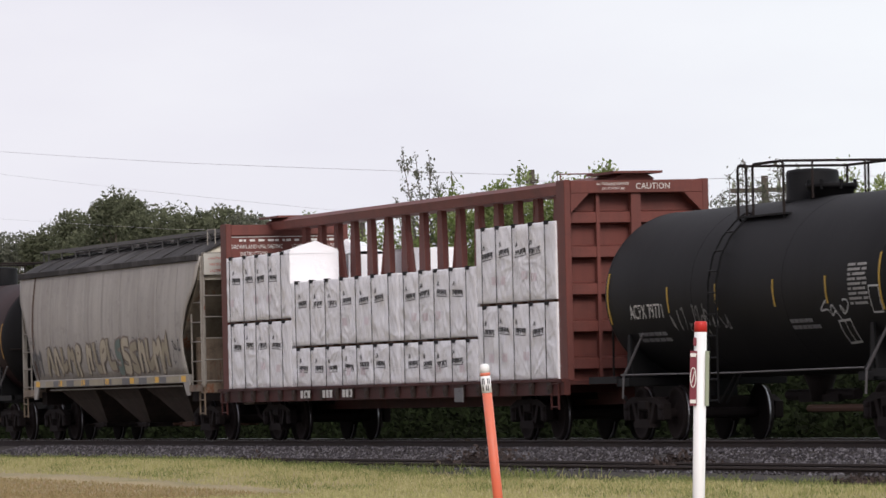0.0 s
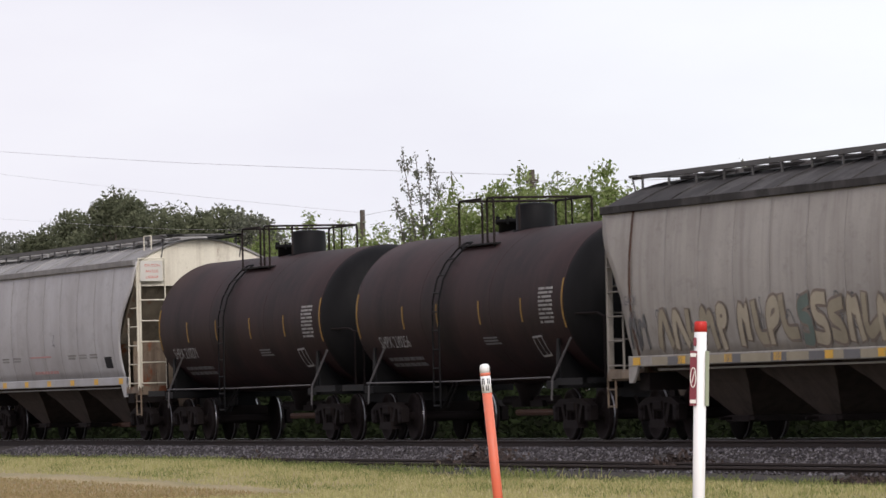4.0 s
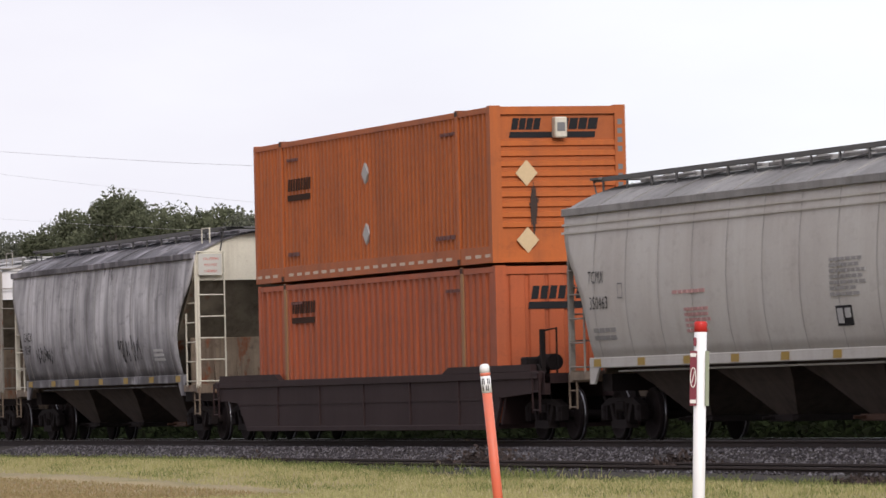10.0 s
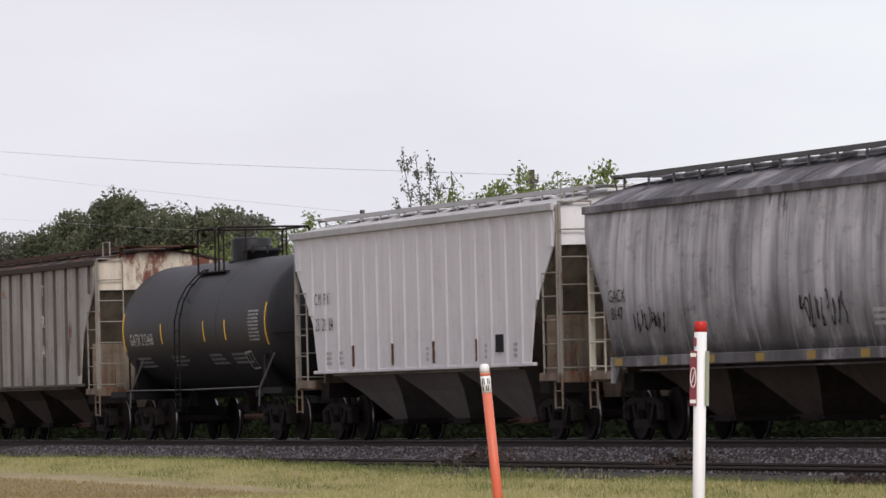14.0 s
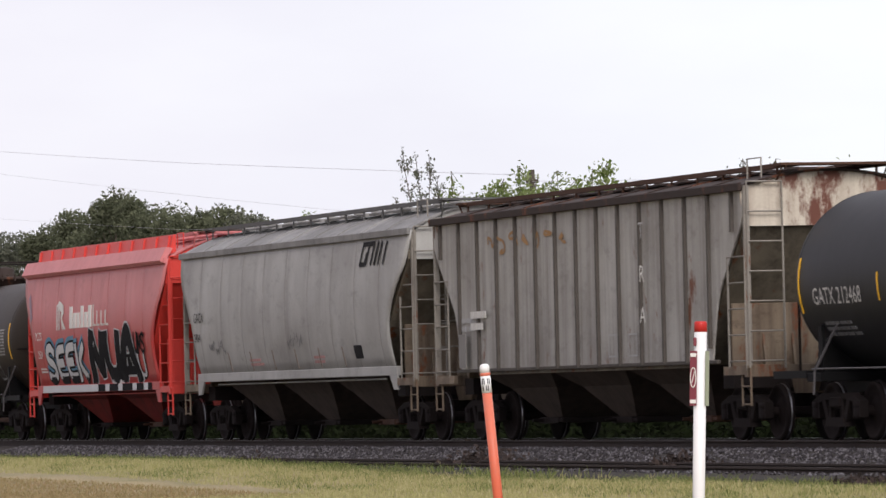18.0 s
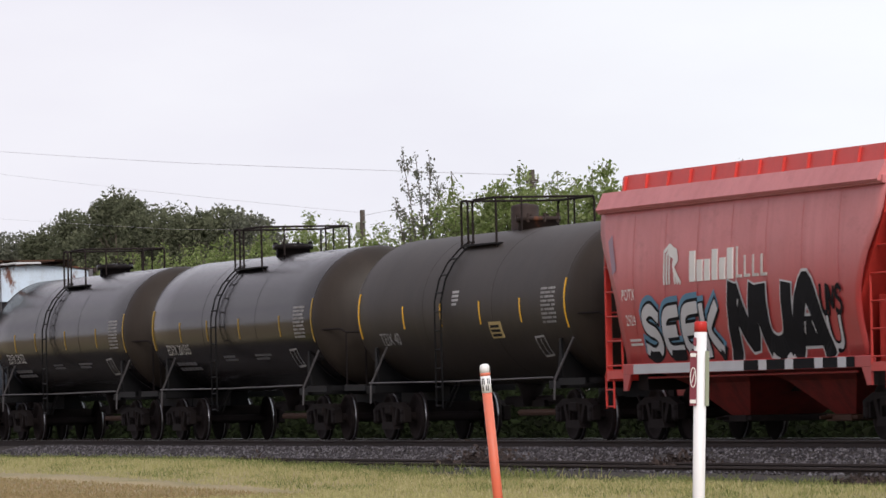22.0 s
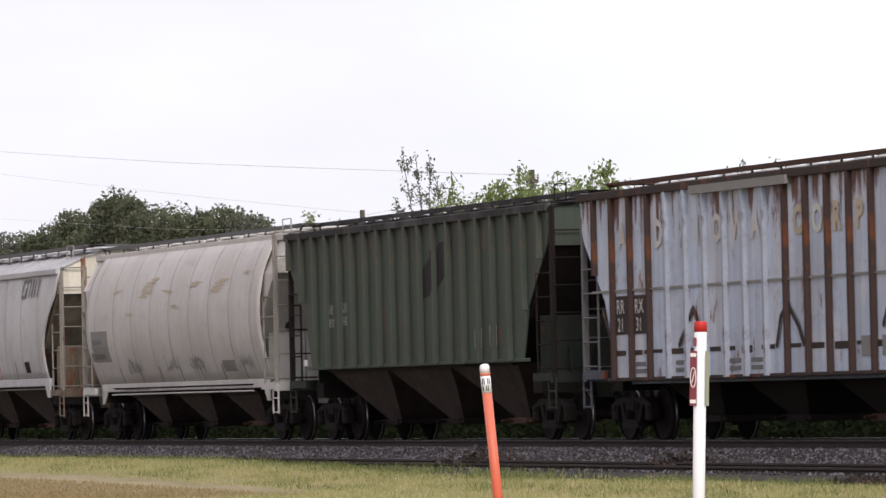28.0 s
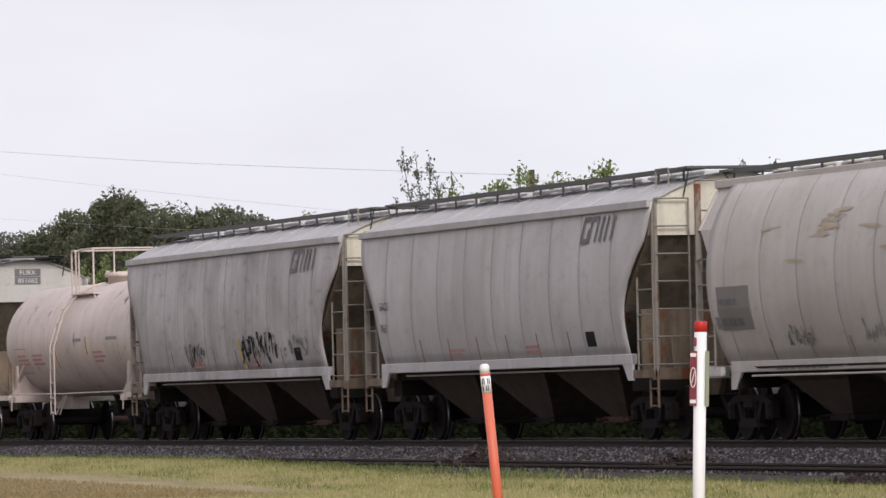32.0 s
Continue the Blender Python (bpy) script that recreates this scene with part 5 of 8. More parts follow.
# ---- double-stack well car and its containers ----
def well_car(place):
    car = thing("well_car", "dark brown double-stack well car carrying two orange containers", "freight car", "cars of the freight train")
    TRAIN.append((car, place, 0.0, 0.0))

    def wall(bm):
        slab(bm, [(-8.6, 0.22), (8.35, 0.22), (8.75, 0.78), (10.9, 0.86), (11.0, 1.22), (-11.0, 1.22), (-10.9, 0.86), (-9.3, 0.78)], -1.42, -1.36)
        box(bm, -11.0, 11.0, -1.46, -1.30, 1.10, 1.24, 0.01)
        box(bm, -8.5, 8.3, -1.45, -1.30, 0.20, 0.30, 0.01)
        box(bm, -9.1, 8.7, -1.435, -1.36, 0.74, 0.79)
    me = finish(fresh(wall), "side_wall", M_WELL)
    hang("side_wall", me, car)

    def wall2(bm):
        slab(bm, [(-8.6, 0.22), (8.35, 0.22), (8.75, 0.78), (10.9, 0.86), (11.0, 1.22), (-11.0, 1.22), (-10.9, 0.86), (-9.3, 0.78)], 1.36, 1.42)
        box(bm, -11.0, 11.0, 1.30, 1.46, 1.10, 1.24, 0.01)
    part("side_wall", fresh(wall2), M_WELL, car)

    def stiff(bm):
        box(bm, -0.05, 0.05, -1.445, -1.42, 0.30, 1.12)
    me = shared("wall_stiffener", stiff, M_WELL)
    for x in (-6.2, -3.1, 0, 3.1, 6.2):
        hang("stiffener", me, car, (x, 0, 0))

    def guide(bm):
        slab(bm, [(-10.6, 1.24), (-5.95, 1.24), (-6.3, 1.36), (-10.6, 1.36)], -1.46, -1.34)
    part("container_guide", fresh(guide), M_WELL, car)

    def guide2(bm):
        slab(bm, [(10.6, 1.24), (5.3, 1.24), (5.7, 1.36), (10.6, 1.36)], -1.46, -1.34)
    part("container_guide", fresh(guide2), M_WELL, car)

    def floor_beams(bm):
        for i in range(9):
            box(bm, -8.2 + i * 2.05 - 0.1, -8.2 + i * 2.05 + 0.1, -1.36, 1.36, 0.22, 0.32)
    tagged(part("well_floor", fresh(floor_beams), M_WELL, car), kind="stuff")

    def end_deck(bm):
        box(bm, 9.0, 11.1, -1.36, 1.36, 1.02, 1.20)
        box(bm, 9.0, 11.6, -0.25, 0.25, 0.78, 1.02)
        slab(bm, [(8.5, 0.3), (8.62, 0.3), (9.1, 1.2), (8.95, 1.2)], -1.36, 1.36)
        for y in (-1.3, 1.3):
            box(bm, 10.7, 11.1, y - 0.05, y + 0.05, 0.82, 1.2)
    me = finish(fresh(end_deck), "end_platform", M_WELL)
    hang("end_platform", me, car)
    hang("end_platform", me, car, pose(0, 0, 0, 0, 0, 180))

    def stand(bm):
        bent(bm, [(10.55, -1.2, 1.2), (10.55, -1.2, 1.95), (10.45, -0.9, 2.0), (10.45, -0.9, 1.2)], 0.02)
        box(bm, 10.50, 10.60, -1.24, -1.16, 1.2, 1.98)
    me = finish(fresh(stand), "handhold", M_STEEL)
    hang("handhold", me, car)
    hang("handhold", me, car, pose(0, 0, 0, 0, 0, 180))

    def gear(bm):
        lathe(bm, [(-0.35, 0.15), (0.35, 0.15)], "x", 14, (10.0, -0.9, 1.40))
        box(bm, 9.4, 9.8, -1.25, -0.8, 1.2, 1.5, 0.03)
        bent(bm, [(9.5, -1.3, 1.3), (10.6, -1.3, 1.35), (10.9, -1.3, 1.1)], 0.02)
    part("brake_gear", fresh(gear), M_STEEL, car)
    couplers(car, 12.0)
    for s in (-1, 1):
        truck(car, place, s * 10.1)
        ladder(car, (s * 10.9 - 0.2, -1.45, 0.5), 0.4, 1.2, 2, M_WELL, "x", first=0.05)
    return car


def container(place, z0, label, mat, style):
    """A 53 foot container: frame, corrugated sides, end wall and fittings."""
    box_ob = thing("shipping_container", label, "shipping container", "stacked containers")
    TRAIN.append((box_ob, place, 0.0, z0))
    L, W, H = 8.075, 1.295, 2.83

    def frame_bm(bm):
        for s in (-1, 1):
            box(bm, -L, L, min(s * W, s * (W - 0.07)), max(s * W, s * (W - 0.07)), H - 0.10, H)
            box(bm, -L, L, min(s * W, s * (W - 0.07)), max(s * W, s * (W - 0.07)), 0.0, 0.30)
            for x in (-L, L - 0.16):
                box(bm, x - 0.004, x + 0.164, min(s * (W + 0.004), s * (W - 0.20)), max(s * (W + 0.004), s * (W - 0.20)), -0.004, H + 0.02)
        for x in (-L, L - 0.10):
            box(bm, x, x + 0.10, -W, W, H - 0.14, H)
            box(bm, x, x + 0.10, -W, W, 0, 0.22)
        box(bm, -L + 0.1, L - 0.1, -W + 0.06, W - 0.06, 0.10, 0.16)
        box(bm, -L + 0.1, L - 0.1, -W + 0.06, W - 0.06, H - 0.07, H - 0.03)
    part("frame", fresh(frame_bm), mat, box_ob)
    pitch = 0.262 if style == "upper" else 0.40

    def sheet(bm):
        x, top, bot = -L + 0.16, H - 0.10, 0.30
        pts = []
        while x < L - 0.16 - pitch * 0.99:
            pts += [(x, 0.012), (x + pitch * 0.36, 0.012), (x + pitch * 0.5, 0.050), (x + pitch * 0.86, 0.050)]
            x += pitch
        pts.append((x, 0.012))
        pts.append((L - 0.16, 0.012))
        a = [bm.verts.new((px, -W + py, bot)) for px, py in pts]
        b = [bm.verts.new((px, -W + py, top)) for px, py in pts]
        for i in range(len(pts) - 1):
            bm.faces.new((a[i], a[i + 1], b[i + 1], b[i]))
        c = [bm.verts.new((px, -W + 0.07, z)) for px, z in ((-L + 0.16, bot), (L - 0.16, bot), (L - 0.16, top), (-L + 0.16, top))]
        bm.faces.new(c)
    me = finish(fresh(sheet), "side_wall", mat)
    hang("side_wall", me, box_ob)
    hang("side_wall", me, box_ob, pose(0, 0, 0, 0, 0, 180))

    def lift(bm):
        box(bm, -0.09, 0.09, -W - 0.008, -W + 0.06, 0.0, H + 0.03, 0.008)
    post_mat = mat if style == "upper" else M_TANPOST
    me = shared(("lift_post", style), lift, post_mat)
    for x in (-6.03, 6.03):
        hang("lift_post", me, box_ob, (x, 0, 0))
        hang("lift_post", me, box_ob, pose(x, 0, 0, 0, 0, 180))

    def casting(bm):
        box(bm, -0.10, 0.10, -0.09, 0.09, -0.06, 0.06, 0.012)
        box(bm, -0.04, 0.04, -0.095, -0.085, -0.03, 0.03)
    me = shared("corner_casting", casting, M_RUSTRIB)
    for x in (-6.03, 6.03):
        for z in (0.06, H - 0.03):
            hang("corner_casting", me, box_ob, (x, -W + 0.08, z))

    surf = lambda z: W
    if style == "upper":
        # front wall with level ribs
        def wall(bm):
            box(bm, L - 0.10, L - 0.06, -W + 0.2, W - 0.2, 0.2, H - 0.12)
        end = part("end_wall", fresh(wall), mat, box_ob)

        def rib(bm):
            slab(bm, [(L - 0.07, -0.01), (L - 0.015, 0.02), (L - 0.015, 0.10), (L - 0.07, 0.12)], -W + 0.2, W - 0.2)
        me = shared("end_rib", rib, mat)
        for i in range(9):
            hang("rib", me, end, (0, 0, 0.62 + i * 0.185))
        cx = L - 0.055

        for y0, y1 in ((-0.88, -0.76), (-0.74, -0.62), (-0.60, -0.48), (-0.46, -0.34), (0.12, 0.20), (0.22, 0.38), (0.40, 0.56), (0.58, 0.76)):
            part("name_bar", fresh(lambda bm: slab(bm, [(y0, H - 0.42), (y1, H - 0.42), (y1 + 0.04, H - 0.21), (y0 + 0.04, H - 0.21)], cx, cx + 0.006, "x")), M_INK, box_ob)
        part("name_bar", fresh(lambda bm: slab(bm, [(-0.92, H - 0.57), (0.72, H - 0.57), (0.74, H - 0.46), (-0.90, H - 0.46)], cx, cx + 0.006, "x")), M_INK, box_ob)

        def unit(bm):
            box(bm, L - 0.05, L + 0.16, -0.10, 0.13, H - 0.58, H - 0.20, 0.02)
        gear = part("tracking_box", fresh(unit), M_CREAM, box_ob, "small cream box on the end wall")

        def lens(bm):
            box(bm, L + 0.162, L + 0.168, -0.06, 0.09, H - 0.46, H - 0.30)
        part("grey_panel", fresh(lens), M_GREYINK, gear)

        def diamond(bm):
            slab(bm, [(0, -0.24), (0.21, 0), (0, 0.24), (-0.21, 0)], L - 0.01, L + 0.012, "x")
        me = shared("placard_holder_end", diamond, M_TANPLATE)
        for z in (1.62, 0.40):
            hang("placard_holder", me, box_ob, (0, -0.62, z))

        def small(bm):
            box(bm, L - 0.05, L - 0.03, 0.12, 0.33, 0.36, 0.57)
        part("small_plate", fresh(small), M_SIGNWHITE, box_ob)

        def soot(bm):
            # soot that has run down over the ribs in thin uneven streaks
            rnd = random.Random(4)
            for i in range(16):
                y = -0.49 + rnd.gauss(0, 0.045)
                w = rnd.uniform(0.006, 0.020)
                top, low = 1.52 - abs(y + 0.49) * 3 - rnd.uniform(0, 0.3), 0.42 + abs(y + 0.49) * 4 + rnd.uniform(0, 0.35)
                slab(bm, [(y - w * 0.4, low), (y + w * 0.4, low), (y + w, (top + low) / 2), (y + w * 0.5, top), (y - w * 0.5, top), (y - w, (top + low) / 2)], L - 0.013 + 0.0002 * i, L - 0.009 + 0.0002 * i, "x")
        tagged(part("soot_stain", fresh(soot), M_SOOT, box_ob), kind="stuff")

        def code(bm):
            for i in range(8):
                z = H - 0.24 - i * 0.165
                if i != 4:
                    box(bm, L + 0.001, L + 0.006, W - 0.15, W - 0.06, z - 0.10, z)
        tagged(part("code_bars", fresh(code), M_GREYINK, box_ob), kind="stuff")

        def dm(bm):
            slab(bm, [(-0.22, 0), (0, -0.21), (0.22, 0), (0, 0.21)], -W - 0.012, -W + 0.03)
        me = shared("placard_holder_side", dm, M_PALEINK)
        for z in (1.96, 0.78):
            hang("placard_holder", me, box_ob, (0.02, 0, z))

        def dash(bm):
            box(bm, -0.17, 0.17, -W - 0.004, -W + 0.002, 0.10, 0.16)
        me = shared("dash_mark", dash, M_DASH)
        for i in range(27):
            x = -7.8 + i * 0.6
            if abs(abs(x) - 6.03) > 0.2:
                hang("dash_mark", me, box_ob, (x, 0, 0))
    else:
        def wall(bm):
            box(bm, L - 0.10, L - 0.06, -W + 0.2, W - 0.2, 0.2, H - 0.12)
        end = part("end_wall", fresh(wall), mat, box_ob)

        def pleat(bm):
            slab(bm, [(L - 0.07, 0), (L - 0.025, 0.03), (L - 0.025, 0.30), (L - 0.07, 0.33)], 0.24, H - 0.16, "z")
        me = shared("end_pleat", pleat, mat)
        for i in range(6):
            hang("rib", me, end, (0, -1.04 + i * 0.37, 0))

        for i in range(9):
            y0 = -0.62 + i * 0.17
            part("name_bar", fresh(lambda bm: slab(bm, [(y0, H - 0.60), (y0 + 0.13, H - 0.60), (y0 + 0.17, H - 0.36), (y0 + 0.04, H - 0.36)], L - 0.022, L - 0.016, "x")), M_INK, box_ob)
        part("name_bar", fresh(lambda bm: slab(bm, [(-0.68, H - 0.78), (0.85, H - 0.78), (0.87, H - 0.65), (-0.66, H - 0.65)], L - 0.022, L - 0.016, "x")), M_INK, box_ob)
    # side name bars, on the flat crests
    ink, up = M_FADEDINK, 0.0 if style == "upper" else 0.42
    for i in range(9):
        a = -5.55 + i * 0.19
        part("name_bar", fresh(lambda bm: slab(bm, [(a, 1.82 + up), (a + 0.13, 1.82 + up), (a + 0.17, 2.06 + up), (a + 0.04, 2.06 + up)], -W + 0.004, -W + 0.010)), ink, box_ob)
    part("name_bar", fresh(lambda bm: box(bm, -5.58, -3.9, -W + 0.004, -W + 0.010, 1.62 + up, 1.74 + up)), ink, box_ob)
    for i, (x, z, w, h) in enumerate(((-5.6, 2.42, 0.9, 0.10), (5.0, 2.42, 0.9, 0.10), (-5.6, 0.50, 1.1, 0.13), (4.6, 0.50, 1.2, 0.13))):
        bars("small_writing", M_OXIDE, box_ob, x, z, w, h, 1, lambda z: W - 0.008, 4, seed=i)
    return box_ob


M_TANPOST = paint("tan_post_paint", (0.33, 0.17, 0.07), (0.2, 0.1, 0.05), 0.4, 0.4, rough=0.6, seed=33)
M_SOOT = plain("soot", (0.05, 0.035, 0.03), 0.9, 0.3)
M_FADEDINK = plain("brown_faded_black_print", (0.055, 0.030, 0.022), 0.8, 0.5, gloss=0.05)


# ---- ground, track and ballast ----
def smooth(a, b, x):
    t = min(1.0, max(0.0, (x - a) / (b - a)))
    return t * t * (3 - 2 * t)


SHELF = [(-40.0, -0.72), (-12.0, -0.66), (-9.0, -0.60), (-7.0, -0.50), (-6.0, -0.50), (-5.6, -0.56), (2.2, -0.60), (4.0, -0.75), (40.0, -0.6)]


def ground_z(x, y):
    """Height of the field: a low bank on the near side that rises towards the far left end."""
    z = lerp_at(SHELF, y)
    bank = smooth(-11.5, -8.0, y) * (1 - smooth(-6.2, -5.5, y))
    return z + 0.22 * bank * (1 - smooth(-106.0, -88.0, x)) + 0.02 * noise.noise(Vector((x * 0.35, y * 0.7, 0)))


def grid_ground():
    xs = [-3000, -1500, -800, -500, -350, -250, -180] + [-150 + i * 1.2 for i in range(84)] + [-45, -30, -10, 30, 100, 300, 900, 3000]
    ys = [-3000, -900, -300, -100, -60, -40, -34, -28, -22, -17, -13] + [-11.5 + i * 0.4 for i in range(16)] + [-4.5, -2, 0, 2.2, 4, 7, 12, 20, 40, 80, 160, 400, 1000, 3000]
    verts = [(x, y, ground_z(x, y)) for y in ys for x in xs]
    n = len(xs)
    faces = [(j * n + i, j * n + i + 1, (j + 1) * n + i + 1, (j + 1) * n + i) for j in range(len(ys) - 1) for i in range(n - 1)]
    me = bpy.data.meshes.new("ground")
    me.from_pydata(verts, [], faces)
    me.materials.append(M_GROUND)
    return tagged(new("ground", me), "dry grassy field beside the railway", "ground", kind="structure")


grid_ground()

BED = [(-6.1, -0.62), (-5.7, -0.42), (-5.2, -0.365), (-3.3, -0.365), (-2.7, -0.33), (-1.75, -0.145), (1.75, -0.145), (2.6, -0.55), (2.7, -0.7)]


def bed():
    bm = bmesh.new()
    slab(bm, [(y, z) for y, z in BED] + [(2.7, -0.9), (-6.1, -0.9)], -700.0, 400.0, "x")
    ob = new("ballast_bed", finish(bm, "ballast_bed", M_BEDSTONE))
    return tagged(ob, "grey crushed stone ballast bed under two tracks", "ballast", kind="structure")


M_BEDSTONE = plain("packed_grey_ballast", (0.036, 0.031, 0.027), 0.9, 0.5, 14.0)
bed()


def track(name, y, top, label, shiny):
    tr = tagged(new(name), label, "railway track", kind="structure")
    tr.location = (0, y, top)

    def rail_bm(bm):
        slab(bm, [(-0.036, 0.0), (0.036, 0.0), (0.038, -0.03), (0.010, -0.05), (0.010, -0.145), (0.070, -0.165), (0.070, -0.175), (-0.070, -0.175), (-0.070, -0.165), (-0.010, -0.145), (-0.010, -0.05), (-0.038, -0.03)], -700.0, 400.0, "x")
    me = finish(fresh(rail_bm), "rail", M_RAIL)
    for s in (-1, 1):
        r = hang("rail", me, tr, (0, s * 0.7525, 0))
        if shiny:
            part("running_surface", fresh(lambda bm: box(bm, -700, 400, -0.030, 0.030, 0.0005, 0.002)), M_SHINY, r)

    def tie(bm):
        box(bm, -0.11, 0.11, -1.3, 1.3, -0.34, -0.178, 0.012)
    me = finish(fresh(tie), "tie", M_TIE)
    for i in range(150):
        hang("tie", me, tr, pose(-142 + i * 0.55, 0.03 * math.sin(i * 2.1), 0, 0, 0, 0.8 * math.sin(i * 1.7)))
    return tr


track("railway_track", 0.0, 0.0, "main line track of steel rails on dark timber ties", True)
track("railway_siding", -4.3, -0.27, "rusty little-used siding track beside the main line", False)


def stones():
    rng = np.random.default_rng(3)
    n = 62000
    x = rng.uniform(-140, -60, n)
    y = rng.uniform(-5.3, 0.9, n)
    by = np.array([b[0] for b in BED])
    bz = np.array([b[1] for b in BED])
    z = np.interp(y, by, bz)
    s = rng.uniform(0.017, 0.036, n)
    keep = (np.abs(np.abs(y) - 0.7525) > 0.10) & (np.abs(np.abs(y + 4.3) - 0.7525) > 0.09)
    x, y, z, s = x[keep], y[keep], z[keep], s[keep]
    n = len(x)
    base = np.array([[1, 0, 0], [-1, 0, 0], [0, 1, 0], [0, -1, 0], [0, 0, 1], [0, 0, -1]], float)
    v = base[None] * (s[:, None, None] * rng.uniform(0.65, 1.25, (n, 6, 1)))
    v += rng.uniform(-0.3, 0.3, (n, 6, 3)) * s[:, None, None]
    v += np.stack([x, y, z + s * 0.35], -1)[:, None, :]
    f = np.array([[0, 2, 4], [2, 1, 4], [1, 3, 4], [3, 0, 4], [2, 0, 5], [1, 2, 5], [3, 1, 5], [0, 3, 5]])
    faces = (f[None] + (np.arange(n) * 6)[:, None, None]).reshape(-1, 3)
    me = bpy.data.meshes.new("ballast_stones")
    me.from_pydata(v.reshape(-1, 3).tolist(), [], faces.tolist())
    me.materials.append(M_BALLAST)
    tagged(new("ballast_stones", me), "loose crushed grey stones along the tracks", "stones", kind="stuff")


stones()


def blades(name, label, mat, n, xr, yr, tall, seed, lean=0.5, wide=0.006, patchy=0.0, fade=None):
    rng = np.random.default_rng(seed)
    x = rng.uniform(*xr, n)
    y = rng.uniform(*yr, n)
    # the turf draws back from the siding towards the near end of the line
    keep = y < np.interp(x, [-98, -88, -73], [-5.15, -5.55, -5.98]) + rng.uniform(-0.30, 0.08, n)
    x, y = x[keep], y[keep]
    n = len(x)
    if patchy:
        keep = np.array([noise.noise(Vector((a * 0.5, b * 1.1, seed))) > patchy + rng.uniform(-0.12, 0.12) for a, b in zip(x, y)])
        x, y = x[keep], y[keep]
        n = len(x)
    z = np.maximum([ground_z(a, b) for a, b in zip(x, y)], np.interp(y, [b[0] for b in BED], [b[1] for b in BED], left=-9.0)) - 0.01
    h = rng.uniform(*tall, n)
    if fade:
        h = h * np.interp(y, [f[0] for f in fade], [f[1] for f in fade])
    a = rng.uniform(0, math.tau, n)
    dx, dy = np.cos(a), np.sin(a)
    k = rng.uniform(0.1, lean, n) * h
    b = rng.uniform(0, math.tau, n)
    w = wide * rng.uniform(0.7, 1.5, n)
    p0 = np.stack([x - dx * w, y - dy * w, z], -1)
    p1 = np.stack([x + dx * w, y + dy * w, z], -1)
    m0 = np.stack([x + dx * w * 0.8 + np.cos(b) * k * 0.35, y + dy * w * 0.8 + np.sin(b) * k * 0.35, z + h * 0.6], -1)
    m1 = np.stack([x - dx * w * 0.8 + np.cos(b) * k * 0.35, y - dy * w * 0.8 + np.sin(b) * k * 0.35, z + h * 0.6], -1)
    tip = np.stack([x + np.cos(b) * k, y + np.sin(b) * k, z + h], -1)
    v = np.stack([p0, p1, m0, m1, tip], 1).reshape(-1, 3)
    i = np.arange(n) * 5
    quads = np.stack([i, i + 1, i + 2, i + 3], -1).tolist()
    tris = np.stack([i + 3, i + 2, i + 4], -1).tolist()
    me = bpy.data.meshes.new(name)
    me.from_pydata(v.tolist(), [], quads + tris)
    me.materials.append(mat)
    return tagged(new(name, me), label, "grass", kind="stuff")


blades("dry_grass", "pale straw-coloured mown field grass", M_GRASS, 70000, (-138, -60), (-9.0, -5.7), (0.05, 0.13), 11, 0.8, fade=[(-9.0, 0.6), (-8.3, 0.7), (-7.2, 1.0), (-5.7, 0.7)])
blades("dry_grass", "pale straw-coloured mown field grass", M_GRASS, 16000, (-88, -60), (-12.0, -9.0), (0.04, 0.10), 15, 0.7)
blades("withered_grass", "short brown withered field grass", M_GRASSBROWN, 24000, (-125, -86), (-12.5, -9.6), (0.03, 0.08), 16, 0.9)
blades("green_grass", "yellow-green tufts among the field grass", M_GRASSGREEN, 30000, (-138, -60), (-8.8, -5.9), (0.04, 0.11), 12, 1.0, patchy=-0.02)
blades("verge_grass", "loose green grass grown against the siding", M_GRASSGREEN, 34000, (-128, -64), (-7.0, -5.2), (0.04, 0.20), 14, 1.5, patchy=-0.2, fade=[(-7.0, 0.5), (-6.2, 1.0), (-5.2, 0.8)])
blades("field_grass", "pale straw-coloured mown field grass", M_GRASS, 16000, (-62, -20), (-24, -12), (0.05, 0.12), 13, 0.7)


# ---- trees, bushes, poles and wires beyond the train ----
def leaf_mesh(name, centres, size, mat, seed, squash=1.0):
    rng = np.random.default_rng(seed)
    c = np.asarray(centres, float)
    n = len(c)
    u = rng.normal(size=(n, 3))
    u /= np.linalg.norm(u, axis=1)[:, None]
    r = rng.normal(size=(n, 3))
    v = np.cross(u, r)
    v /= np.linalg.norm(v, axis=1)[:, None]
    s = size * rng.uniform(0.6, 1.35, n)[:, None]
    tip, tail = c + u * s, c - u * s * 0.8
    nrm = np.cross(u, v) * s * 0.18
    left, right = c + v * s * 0.5 + nrm, c - v * s * 0.5 + nrm
    p = np.stack([tail, left, tip, right], 1).reshape(-1, 3)
    i = np.arange(n) * 4
    me = bpy.data.meshes.new(name)
    me.from_pydata(p.tolist(), [], np.concatenate([np.stack([i, i + 1, i + 2], -1), np.stack([i, i + 2, i + 3], -1)]).tolist())
    me.materials.append(mat)
    return me


